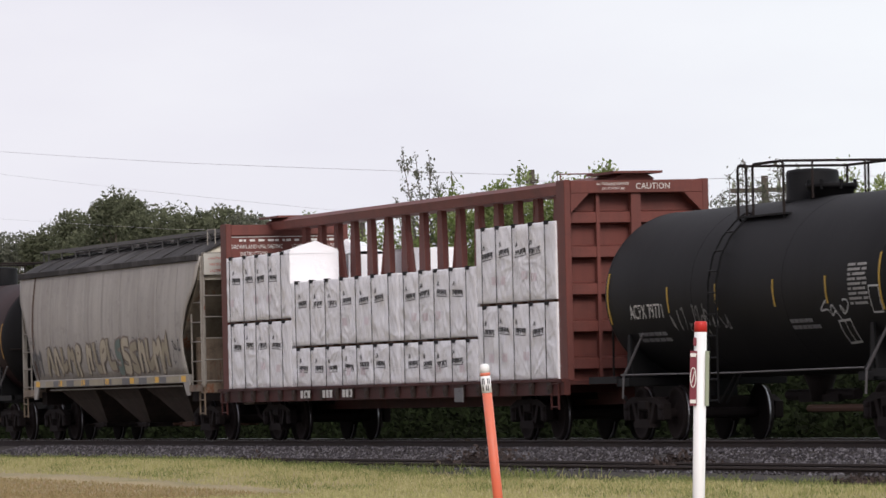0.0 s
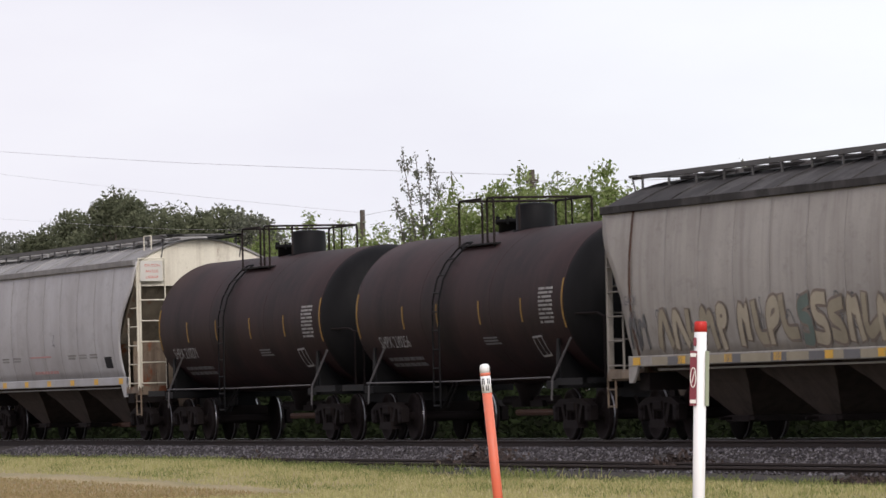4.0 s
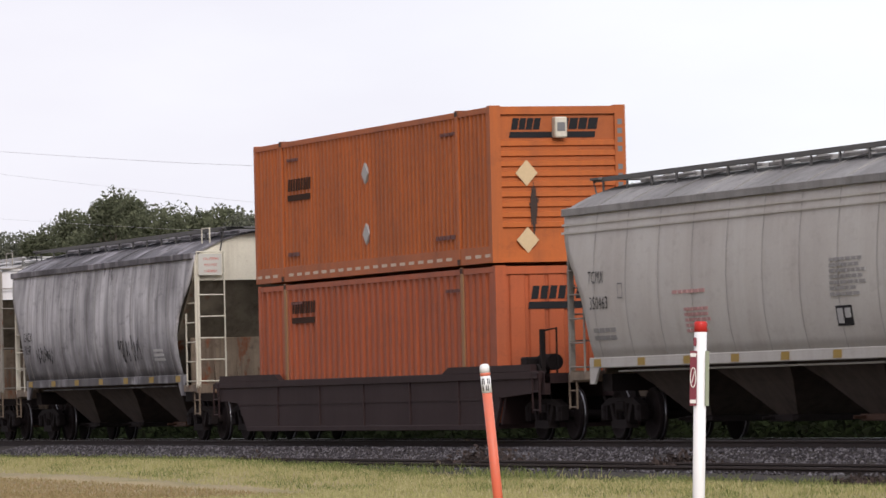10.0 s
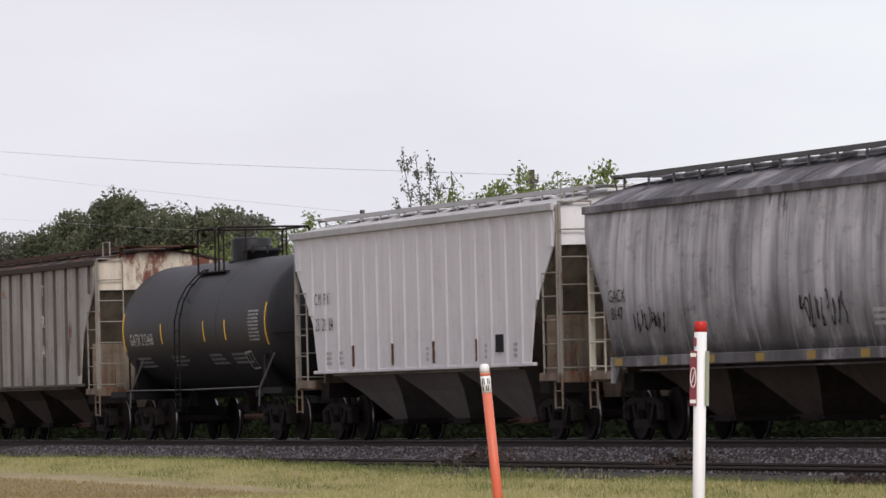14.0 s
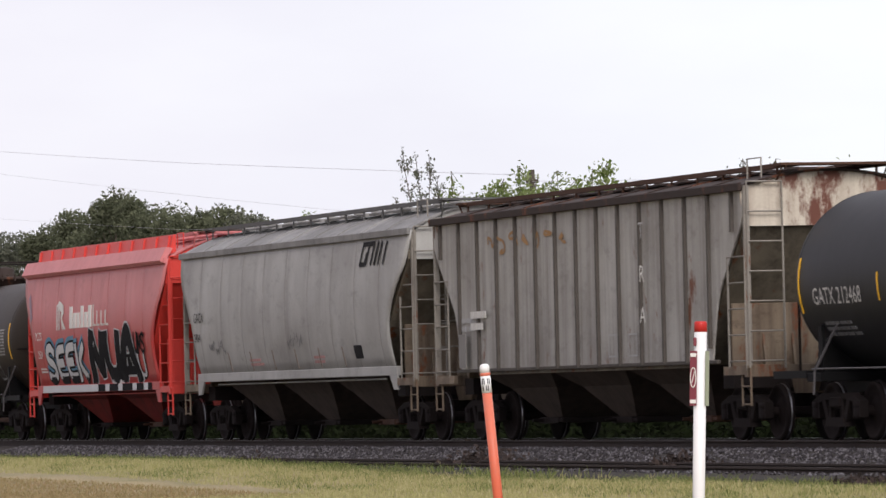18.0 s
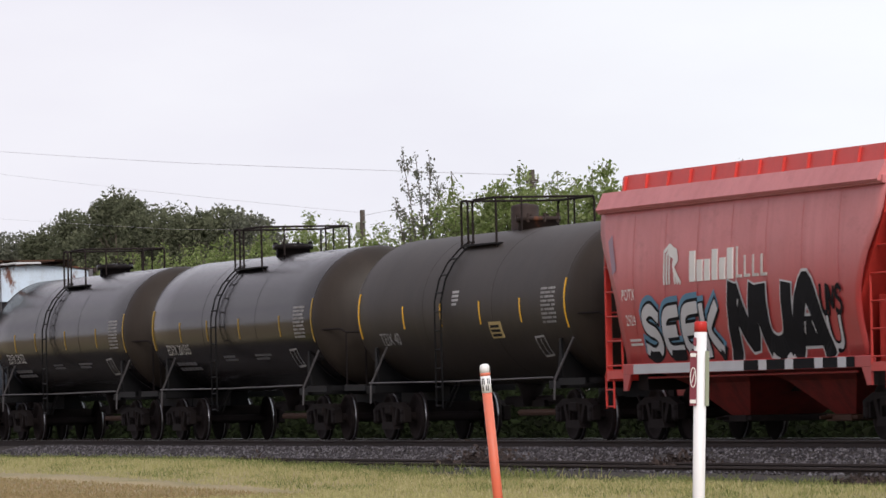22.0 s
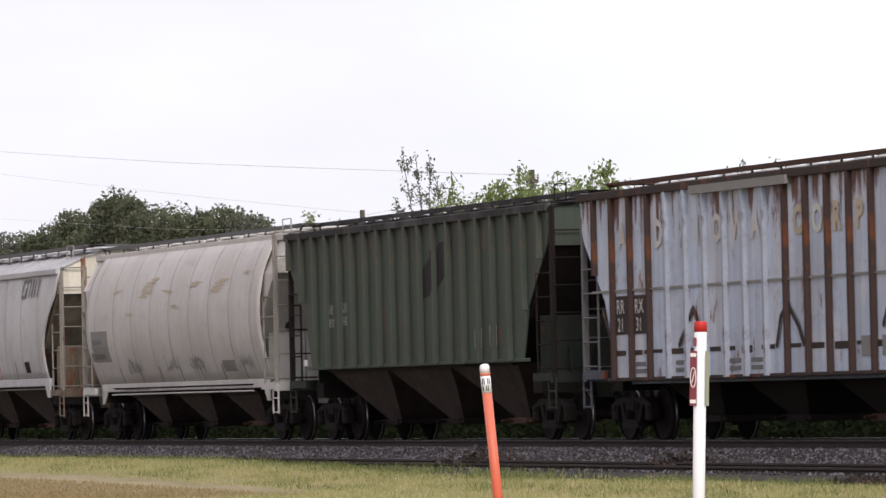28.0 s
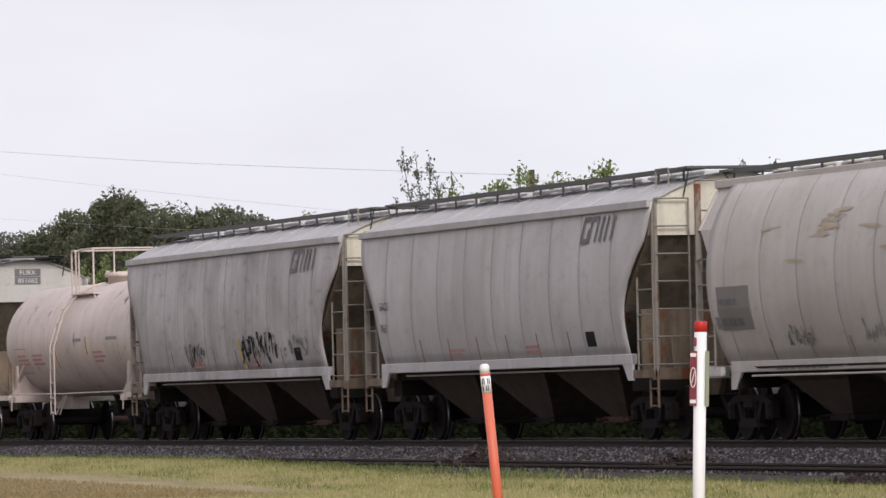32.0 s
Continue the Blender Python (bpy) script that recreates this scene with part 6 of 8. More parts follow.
def tree(name, label, x, y, height, spread, leaves, leaf, mat, seed, low=0.3, bare=0.0, category="tree", stems=1, wood=None, clumps=0, mixed_in=1.0, girth=0.46):
    rnd = random.Random(seed)
    z0 = ground_z(x, y) - 0.05
    t = thing(name, label, category, at=(x, y, z0))
    tips, woods = [], []

    def grow(bm, p, d, length, r, depth):
        steps = 3
        for k in range(steps):
            d = (d + Vector((rnd.uniform(-1, 1), rnd.uniform(-1, 1), rnd.uniform(-0.3, 0.7))) * 0.22).normalized()
            q = p + d * length / steps
            tube(bm, p, q, r * (1 - 0.25 * k / steps), 5, r * (1 - 0.25 * (k + 1) / steps))
            if depth >= 1:
                tips.append((q.copy(), length))
            p = q
        if depth < 3:
            for _ in range(3 if depth < 2 else 2):
                side = Vector((rnd.uniform(-1, 1) * spread, rnd.uniform(-1, 1) * spread, rnd.uniform(0.15, 1.0))).normalized()
                grow(bm, p, (d * 0.5 + side).normalized(), length * rnd.uniform(0.55, 0.75), r * 0.55, depth + 1)
                if depth == 0 and rnd.random() < 0.8:
                    grow(bm, p - d * length * rnd.uniform(0.1, 0.4), (side + Vector((0, 0, -0.2))).normalized(), length * 0.6, r * 0.45, depth + 1)
    for s in range(stems):
        lean = Vector((rnd.uniform(-0.5, 0.5), rnd.uniform(-0.5, 0.5), 1.6)) if stems > 1 else Vector((0.05, 0, 1))
        bm = bmesh.new()
        woods.append(bm)
        grow(bm, Vector((rnd.uniform(-0.3, 0.3) * stems, rnd.uniform(-0.3, 0.3) * stems, 0)), lean.normalized(), height * (low + 0.10), height * (0.018 if stems == 1 else 0.0065), 0)
    top = max(q.z for q, _ in tips)
    k = height / top
    for bm in woods:
        for v in bm.verts:
            v.co.z *= k * (0.86 if clumps else 1.0)
            if clumps:
                v.co.x, v.co.y = v.co.x * 0.6, v.co.y * 0.6
        part("trunk" if stems == 1 else "stem", bm, wood or M_BARK, t)
    pts = []
    rng = np.random.default_rng(seed)
    chosen = [tips[i] for i in rng.integers(0, len(tips), max(1, int(len(tips) * (1 - bare))))]
    dense = []
    for _ in range(clumps):
        a, e = rng.uniform(0, math.tau), rng.uniform(-0.55, 1.0)
        rr = (max(0.02, (1.0 - e) / 1.55)) ** 0.62 * rng.uniform(0.25, 1.0)
        dense.append((math.cos(a) * rr * height * girth, math.sin(a) * rr * height * girth, height * (0.52 + 0.43 * e), height * rng.uniform(0.045, 0.105)))
    for i in range(int(leaves * mixed_in) if clumps else 0):
        cx, cy, cz, cr = dense[int(rng.integers(0, clumps))]
        o = rng.normal(size=3)
        o *= cr * rng.uniform(0.6, 1.05) / np.linalg.norm(o)
        pts.append((cx + o[0], cy + o[1], max(0.3, cz + o[2] * 0.8)))
    for i in range(leaves if not clumps else int(leaves * (1 - mixed_in))):
        q, ln = chosen[int(rng.integers(0, len(chosen)))]
        o = rng.normal(size=3) * ln * (0.22 if stems == 1 else 0.13)
        pts.append((q.x + o[0], q.y + o[1], max(0.3, q.z * k + o[2] * 0.8)))
    hang("crown", leaf_mesh("crown", pts, leaf, mat, seed), t)
    return t


def plume(name, label, x, y, top, wide, leaves, leaf, mat, seed, stems=5, body=0.55, tight=0.11, fan=0.5):
    """A shrub of several upright stems whose leaves sit close along the twigs, over a fuller body."""
    rng = np.random.default_rng(seed)
    z0 = ground_z(x, y) - 0.05
    h = top - z0
    t = thing(name, label, "shrub", at=(x, y, z0))
    twigs = []
    for s in range(stems):
        bm = bmesh.new()
        u = (s + 0.5) / stems * 2 - 1 if stems > 1 else 0.0
        a = u + rng.uniform(-0.25, 0.25)
        tip = h * (1.0 if s == stems // 2 else rng.uniform(1 - fan * 0.32, 0.97))
        foot = Vector((rng.uniform(-0.2, 0.2), rng.uniform(-0.2, 0.2), 0.0))
        end = Vector((a * wide * 2.4 + rng.uniform(-0.4, 0.4), a * wide, tip))
        bow = Vector((rng.uniform(-0.3, 0.3), rng.uniform(-0.2, 0.2), 0.0))
        pts = [foot.lerp(end, k / 9) + bow * math.sin(k / 9 * math.pi) for k in range(10)]
        rings = [[p + Vector((math.cos(j * 1.2566), math.sin(j * 1.2566), 0)) * (0.035 * (1 - k / 9.5) + 0.005) for j in range(5)] for k, p in enumerate(pts)]
        loft(bm, rings)
        spray = bmesh.new()
        for k in range(6, 10):
            twigs.append((pts[k - 1], pts[k], 1.6 if k > 6 else 1.0))
            for _ in range(2):
                b = rng.uniform(0, math.tau)
                r = (11.5 - k) * 0.15 * rng.uniform(0.6, 1.2) * min(1.0, wide + 0.35)
                q = pts[k] + Vector((math.cos(b) * r * 1.3, math.sin(b) * r, r * rng.uniform(0.5, 1.3)))
                q.z = min(q.z, h - rng.uniform(0.0, 0.5))
                tube(spray, pts[k], q, 0.010, 4, 0.004)
                twigs.append((pts[k], q, 1.2))
        part("stem", bm, M_BARK, t)
        tagged(part("branchwork", spray, M_BARK, t), kind="stuff")
    pts = []
    weight = np.array([w * (a - b).length for a, b, w in twigs])
    for i in rng.choice(len(twigs), int(leaves * (1 - body)), p=weight / weight.sum()):
        a, b, _ = twigs[i]
        o = rng.normal(size=3) * tight
        q = a.lerp(b, rng.uniform(0.05, 1.05))
        pts.append((q.x + o[0], q.y + o[1], q.z + o[2] - tight))
    full = [(u * wide * 2.6, rng.normal(0, wide * 0.6), h * (0.95 - 0.10 * abs(u) - 0.45 * rng.uniform(0, 1)), rng.uniform(0.15, 0.38)) for u in rng.normal(0, 0.6, 34)]
    for i in range(int(leaves * body)):
        cx, cy, cz, cr = full[int(rng.integers(0, 34))]
        o = rng.normal(size=3)
        o *= cr * rng.uniform(0.5, 1.1) / np.linalg.norm(o)
        pts.append((cx + o[0], cy + o[1], max(0.2, cz + o[2])))
    hang("crown", leaf_mesh("crown", pts, leaf, mat, seed), t)
    return t


# the far oaks, then the hazier trees past them
OAKS = ((-406.2, 13.2), (-402.2, 13.4), (-398.9, 13.7), (-395.6, 14.3), (-392.2, 13.8), (-389.2, 14.5), (-386.2, 14.6), (-383.6, 15.1), (-380.4, 14.4), (-377.3, 13.9), (-373.8, 13.5), (-370.0, 13.7), (-366.2, 12.8), (-362.2, 13.0), (-358.6, 12.8), (-355.6, 12.9))
for i, (x, top) in enumerate(OAKS):
    tree("oak_tree", "dark green broad oak tree in the distance", x, 62 + 0.12 * (i % 3), top + 0.55, 1.0, 8800, 0.150, M_LEAFDARK, 100 + i, low=0.2, clumps=46, girth=0.125)
HAZY = ((-420.0, 13.4), (-416.0, 13.8), (-412.2, 13.4), (-352.2, 12.6), (-349.0, 12.2), (-346.2, 11.5))
for i, (x, top) in enumerate(HAZY):
    tree("distant_tree", "hazy grey-green tree in the distance", x, 62, top + 0.55, 1.2, 6600, 0.145, M_LEAFGREY, 119 + i, low=0.2, clumps=40, girth=0.115)
for i, (x, top, w, lv) in enumerate(((-238.0, 6.9, 0.9, 2200), (-231.0, 7.1, 0.8, 2200), (-225.0, 6.9, 0.9, 2400), (-219.5, 7.2, 0.8, 2600), (-215.0, 7.3, 0.8, 3000), (-211.0, 7.2, 0.7, 3000), (-207.5, 7.5, 0.6, 3000), (-203.5, 7.1, 0.7, 2600))):
    plume("shrub", "bright green leafy shrub behind the tracks", x, 25, top, w, int(lv * 1.5), 0.075, M_LEAFBRIGHT, 140 + i)
# the thicket beside the line: a bare sapling, leafy plumes, then thin grey stems
def leaning_sapling(x, y, tips, leaves, leaf, mat, seed):
    """A thin shrub whose stems fan out across the line of sight, with short leafy side twigs."""
    rng = np.random.default_rng(seed)
    z0 = ground_z(x, y) - 0.05
    t = thing("sapling", "thin grey-green sapling with sparse leaves on leaning stems", "shrub", at=(x, y, z0))
    across = Vector((0.296, 0.955, 0.0))
    pts = []
    for off, top in tips:
        h = top - z0
        end = across * off + Vector((0, 0, h))
        line = []
        for k in range(13):
            u = k / 12
            p = end * u - across * off * 0.55 * math.sin(math.pi * u) * (1 - u)
            line.append(p + Vector((rng.normal(0, 0.02), rng.normal(0, 0.02), 0)) * (1 if 0 < k < 12 else 0))
        bm = bmesh.new()
        loft(bm, [[p + Vector((math.cos(j * 1.2566), math.sin(j * 1.2566), 0)) * (0.034 * (1 - k / 13) + 0.006) for j in range(5)] for k, p in enumerate(line)])
        part("stem", bm, M_BARK, t)
        spray = bmesh.new()
        runs = [(line[k], line[k + 1], 1.0) for k in range(8, 12)]
        for k in range(8, 12):
            for s in (-1, 1):
                q = line[k] + across * s * rng.uniform(0.10, 0.30) * (13.5 - k) / 4 + Vector((rng.normal(0, 0.1), 0, rng.uniform(0.15, 0.42)))
                tube(spray, line[k], q, 0.009, 4, 0.004)
                runs.append((line[k], q, 1.5))
        tagged(part("branchwork", spray, M_BARK, t), kind="stuff")
        for _ in range(leaves):
            a, b, _w = runs[int(rng.integers(0, len(runs)))]
            o = rng.normal(size=3) * 0.055
            q = a.lerp(b, rng.uniform(0.1, 1.05))
            pts.append((q.x + o[0], q.y + o[1], q.z + o[2]))
    hang("crown", leaf_mesh("crown", pts, leaf, mat, seed), t)
    return t


# the thicket beside the line: a leaning sapling, leafy plumes, then thin grey stems
leaning_sapling(-160.5, 15.0, ((-0.80, 7.84), (-0.42, 7.62), (-0.05, 7.62), (0.16, 7.0), (-1.02, 6.42)), 250, 0.058, M_LEAFGREY, 163)
THICKET = ((-164.8, 5.85, 0.6, 2000), (-162.4, 5.9, 0.5, 1800), (-160.4, 6.2, 0.5, 2600), (-158.6, 7.05, 0.16, 900), (-157.2, 6.3, 0.5, 2400), (-155.5, 6.5, 0.45, 2600), (-154.1, 6.65, 0.4, 2600), (-152.8, 6.93, 0.34, 3000), (-150.9, 6.4, 0.45, 2600), (-149.35, 6.66, 0.2, 1700),
           (-147.8, 6.4, 0.4, 2600), (-146.4, 6.6, 0.32, 2600), (-144.8, 6.68, 0.31, 520), (-143.5, 6.05, 0.6, 2800), (-141.5, 5.85, 0.6, 2800), (-139.7, 5.65, 0.6, 2600))
for i, (x, top, w, lv) in enumerate(THICKET):
    single = lv < 800
    plume("shrub", "leafy green shrub behind the tracks", x, 15.0 + 0.06 * (i % 3), top, w, int(lv * 1.6), 0.072, M_LEAFBRIGHT, 170 + i, stems=1 if single else 5, body=0.0 if single else 0.5)
for i, (x, top, w, lv) in enumerate(((-138.2, 5.6, 0.5, 1400), (-135.6, 6.36, 0.22, 650), (-134.6, 5.75, 0.4, 1200), (-132.7, 6.25, 0.22, 650), (-132.4, 5.6, 0.35, 900))):
    plume("shrub", "sparse grey-green shrub behind the tracks", x, 15.0, top, w, int(lv * 1.6), 0.052, M_LEAFGREY, 190 + i, stems=4, body=0.3, tight=0.07)
for i, (x, top, w, lv) in enumerate(((-129.4, 5.35, 0.5, 2400), (-127.7, 5.9, 0.45, 3000), (-126.2, 5.65, 0.5, 2800), (-124.4, 5.8, 0.6, 3000))):
    plume("shrub", "leafy green shrub behind the tracks", x, 15.0, top, w, int(lv * 1.6), 0.070, M_LEAFBRIGHT, 200 + i)


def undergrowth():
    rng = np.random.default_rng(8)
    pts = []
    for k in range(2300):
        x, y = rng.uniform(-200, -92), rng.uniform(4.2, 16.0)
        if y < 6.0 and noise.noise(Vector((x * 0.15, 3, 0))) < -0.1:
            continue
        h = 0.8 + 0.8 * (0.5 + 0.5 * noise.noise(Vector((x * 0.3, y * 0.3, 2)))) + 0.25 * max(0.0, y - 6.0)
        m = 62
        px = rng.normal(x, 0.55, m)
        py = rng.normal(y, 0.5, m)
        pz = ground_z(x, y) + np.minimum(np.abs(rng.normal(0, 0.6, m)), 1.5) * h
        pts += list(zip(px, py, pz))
    tagged(new("undergrowth", leaf_mesh("undergrowth", pts, 0.115, M_BUSH, 8)), "dense undergrowth beyond the tracks, its shade in the leaf colour", "undergrowth", kind="stuff")


undergrowth()


def dead_weeds(x, y, z, long, high, seed):
    rng = np.random.default_rng(seed)
    m = 420
    px, py = rng.normal(x, long / 2.2, m), rng.normal(y, 0.22, m)
    lift = np.abs(rng.normal(0, 0.5, m)) * high * np.exp(-((px - x) / long) ** 2)
    tagged(new("dead_weeds", leaf_mesh("dead_weeds", list(zip(px, py, z + lift)), 0.06, M_WEED, seed)), "low heap of dead brown weeds on the ballast", "weeds", kind="stuff")


dead_weeds(-98.3, -3.3, -0.36, 1.7, 0.30, 51)
dead_weeds(-88.0, -3.3, -0.36, 0.6, 0.20, 52)
dead_weeds(-104.6, -5.6, -0.42, 1.6, 0.22, 53)
dead_weeds(-73.5, -5.7, -0.44, 1.8, 0.07, 54)


def utility_pole(label, x, y, top, arm, turn, gear=False):
    z0 = ground_z(x, y)
    p = thing("utility_pole", label, "utility pole", at=(x, y, z0))
    part("pole", fresh(lambda bm: tube(bm, (0, 0, 0), (0, 0, top - z0), 0.14, 12, 0.095)), M_POLE, p)
    if arm:
        cross = part("crossarm", fresh(lambda bm: box(bm, -arm, arm, -0.06, 0.06, top - z0 - 0.45, top - z0 - 0.33, 0.01)), M_POLE, p, at=pose(0, 0, 0, 0, 0, turn))

        def pin(bm):
            lathe(bm, [(0, 0.03), (0.06, 0.05), (0.10, 0.03), (0.14, 0.045), (0.18, 0.02)], "z", 10)
        me = shared("insulator", pin, M_SIGNBACK)
        for s in (-0.92, -0.4, 0.4, 0.92):
            hang("insulator", me, cross, (s * arm, 0, top - z0 - 0.33))
    if gear:
        def can(bm):
            lathe(bm, [(-0.3, 0.10), (-0.28, 0.14), (0.25, 0.14), (0.3, 0.08)], "z", 14, (-0.28, -0.05, top - z0 - 0.75))
            box(bm, -0.5, 0.35, -0.03, 0.03, top - z0 - 0.5, top - z0 - 0.44)
        part("transformer", fresh(can), M_SIGNBACK, p, "small grey transformer can")
    return p


utility_pole("weathered wooden utility pole with a small transformer", -218.2, 30.0, 7.97, 0, 0, True)
utility_pole("weathered wooden utility pole with a short crossarm", -197.4, 30.0, 8.60, 0.22, 70)
utility_pole("weathered wooden utility pole with a wide crossarm", -152.6, 22.0, 6.60, 0.94, 60)


def cable(pts, r=0.018):
    bm = bmesh.new()
    fine = []
    for (a, b) in zip(pts, pts[1:]):
        a, b = Vector(a), Vector(b)
        for i in range(8):
            t = i / 8
            fine.append(a.lerp(b, t) - Vector((0, 0, 0.012 * 4 * t * (1 - t))))
    fine.append(Vector(pts[-1]))
    for p, q in zip(fine, fine[1:]):
        tube(bm, p, q, r, 5)
    ob = new("overhead_cable", finish(bm, "overhead_cable", M_CABLE))
    return tagged(ob, "thin grey overhead cable strung between poles", "cable", "overhead cables", "structure")


cable([(-330.0, 30.0, 16.0), (-278.4, 30, 12.94), (-246.6, 30, 11.03), (-213.5, 30, 9.25), (-197.4, 30, 8.42)], 0.008)
cable([(-330.0, 30.0, 15.2), (-278.5, 30, 11.87), (-246.8, 30, 9.72), (-229.1, 30, 8.56), (-218.2, 30, 7.87)], 0.0055)
cable([(-330.0, 30.0, 13.0), (-278.5, 30, 9.75), (-246.8, 30, 8.2), (-218.2, 30, 7.2)], 0.004)
cable([(-218.2, 30, 7.75), (-197.4, 30, 8.20), (-152.6, 22.0, 6.55), (-110.0, 15.0, 5.0)], 0.007)


# ---- marker posts in the field ----
def orange_marker():
    x, y = -53.0, -17.46
    top = 1.122
    z0 = ground_z(x, y)
    post = thing("marker_post", "sun-faded orange plastic marker post with a white cap, leaning", "marker post", at=(x, y, z0))
    h = top - z0
    tilt = pose(0, 0, 0, 5.0, 0.5, 0)
    post.rotation_euler = tilt.to_euler()
    part("post", fresh(lambda bm: lathe(bm, [(-0.3, 0.046), (h - 0.10, 0.044), (h - 0.10, 0.02)], "z", 24)), M_MARKERORANGE, post)
    part("cap", fresh(lambda bm: lathe(bm, [(h - 0.085, 0.046), (h - 0.03, 0.046), (h - 0.008, 0.036), (h, 0.012)], "z", 24)), M_MARKERWHITE, post, "white rounded cap")
    part("band", fresh(lambda bm: lathe(bm, [(h - 0.112, 0.0475), (h - 0.084, 0.0475)], "z", 24)), M_MARKERORANGE, post)
    lab = part("sticker", fresh(lambda bm: lathe(bm, [(h - 0.27, 0.0465), (h - 0.113, 0.0465)], "z", 24)), M_MARKERWHITE, post, "white printed sticker")

    def print_bm(bm):
        for i in range(5):
            a = radians(302 + i * 20)
            c, s = math.cos(a), math.sin(a)
            for k, (zl, zh) in enumerate(((0.135, 0.19), (0.20, 0.25))):
                if (i + k) % 3 == 2:
                    continue
                box(bm, 0.048 * c - 0.005, 0.048 * c + 0.005, 0.048 * s - 0.003, 0.048 * s + 0.003, h - zh, h - zl)
    part("print", fresh(print_bm), M_INK, lab)


orange_marker()


def white_marker():
    x, y = -40.3, -20.085
    top = 1.312
    z0 = ground_z(x, y)
    h = top - z0
    post = thing("marker_post", "white plastic marker post with red cap and maroon sign plate", "marker post", at=(x, y, z0))
    post.rotation_euler = pose(0, 0, 0, -2.05, 0.3, 0).to_euler()
    part("post", fresh(lambda bm: lathe(bm, [(-0.3, 0.0445), (h - 0.07, 0.0445), (h - 0.07, 0.02)], "z", 28)), M_MARKERWHITE, post)
    part("cap", fresh(lambda bm: lathe(bm, [(h - 0.075, 0.046), (h - 0.01, 0.046), (h, 0.040)], "z", 28)), M_MARKERRED, post, "faded red cap")
    # the plates stand across the line of sight from the road
    turn = pose(0, 0, 0, 0, 0, 72.8)

    def plate(bm):
        slab(bm, [(-0.024, -0.048), (-0.026, -0.053), (-0.074, -0.034), (-0.072, -0.029)], h - 0.60, h - 0.21, "z")
    p = part("sign_plate", fresh(plate), M_MAROON, post, "maroon plate with a white ring symbol", at=turn)
    mid, ax = Vector((-0.050, -0.0435, h - 0.40)), Vector((-0.048, 0.019, 0)).normalized()
    out = Vector((-0.019, -0.048, 0)).normalized() * 0.004

    def ring(bm):
        pts = [mid + out + ax * 0.021 * math.cos(a) + Vector((0, 0, 0.07 * math.sin(a))) for a in [i * math.tau / 18 for i in range(19)]]
        bent(bm, pts, 0.0035, 4)
        tube(bm, mid + out - ax * 0.010 + Vector((0, 0, 0.04)), mid + out + ax * 0.010 - Vector((0, 0, 0.04)), 0.004, 4)
    part("ring_symbol", fresh(ring), M_SIGNWHITE, p)

    def bar(bm):
        a, b = mid - ax * 0.022 + out, mid + ax * 0.022 + out
        slab(bm, [(a.x, a.y), (b.x, b.y), (b.x + 0.001, b.y + 0.002), (a.x + 0.001, a.y + 0.002)], -0.013, 0.013, "z")
    me = finish(fresh(bar), "label_bar", M_SIGNWHITE)
    for z in (h - 0.24, h - 0.57):
        hang("label_bar", me, p, (0, 0, z))

    def back(bm):
        slab(bm, [(0.034, -0.040), (0.038, -0.044), (0.064, -0.016), (0.060, -0.012)], h - 0.60, h - 0.21, "z")
    part("sign_plate", fresh(back), M_SIGNBACK, post, "pale green-grey plate", at=turn)

    def clip(bm):
        box(bm, -0.052, -0.030, -0.058, -0.020, h - 0.175, h - 0.115, 0.004)
    part("clip", fresh(clip), M_MAROON, post, at=turn)


white_marker()


# ---- the train, from its front to its end ----
CN = "CAUTION|NO SIDE|LADDER"
car1, ts = tank_car(18.2, "black tank car with white numbers and pale graffiti scrawls", M_SOOTBLACK, stripes=(-3.3, -0.95, 1.73, 4.06), stripe_mat=M_DULLYELLOW)
centre_beam_car(-2.2)
for i, (x0, x1, z0, z1, st) in enumerate(((-11.80, -6.87, 1.09, 2.44, 5), (-11.80, -6.87, 2.49, 3.83, 5), (-6.85, 0.70, 1.09, 1.86, 7), (-6.85, 0.70, 1.91, 3.20, 7),
                                          (0.72, 5.64, 1.09, 1.86, 5), (0.72, 5.64, 1.91, 3.19, 5), (5.66, 10.32, 1.09, 2.44, 5), (5.66, 10.32, 2.49, 3.86, 5))):
    board_pack(-1.4, 0, x0, x1, -1.38, -0.34, z0, z1, 10 + i, st, tent=i == 1)
for i, (x0, x1, z0, z1, st, pk) in enumerate(((-11.6, -6.9, 1.09, 2.44, 4, False), (-11.6, -8.5, 2.49, 3.80, 3, True), (-6.85, 0.7, 1.09, 2.44, 6, False), (-5.8, -3.9, 2.49, 3.80, 2, False), (0.72, 5.6, 1.09, 2.44, 4, False), (5.7, 10.3, 1.09, 2.44, 4, False))):
    board_pack(-1.4, 0, x0, x1, 0.34, 1.38, z0, z1, 40 + i, st, False, pk)
car3, s3 = covered_hopper(-23.2, "aged grey covered hopper with black roof and sprayed sill", M_HOP_A, M_CREAM, M_ROOFDARK, M_DARKGRATE, half=8.36, eave=3.94, sill=1.40, sign=CN, ladder_mat=M_LADDER)
car4, _ = tank_car(-40.5, "sooty brown-black tank car", M_BROWN, dome_mat=M_SOOTBLACK, dome_r=0.36, dome_x=0.6, manway_x=-0.45, gate_right=True, stripes=(-3.3, -1.1, 1.5, 4.0), stripe_mat=M_RUSTYELLOW)
car5, _ = tank_car(-55.85, "sooty brown-black tank car", M_BROWN, dome_mat=M_SOOTBLACK, dome_r=0.36, dome_x=0.7, manway_x=-0.35, gate_right=True, stripes=(-4.0, -1.62, 1.07, 3.68), stripe_mat=M_RUSTYELLOW)
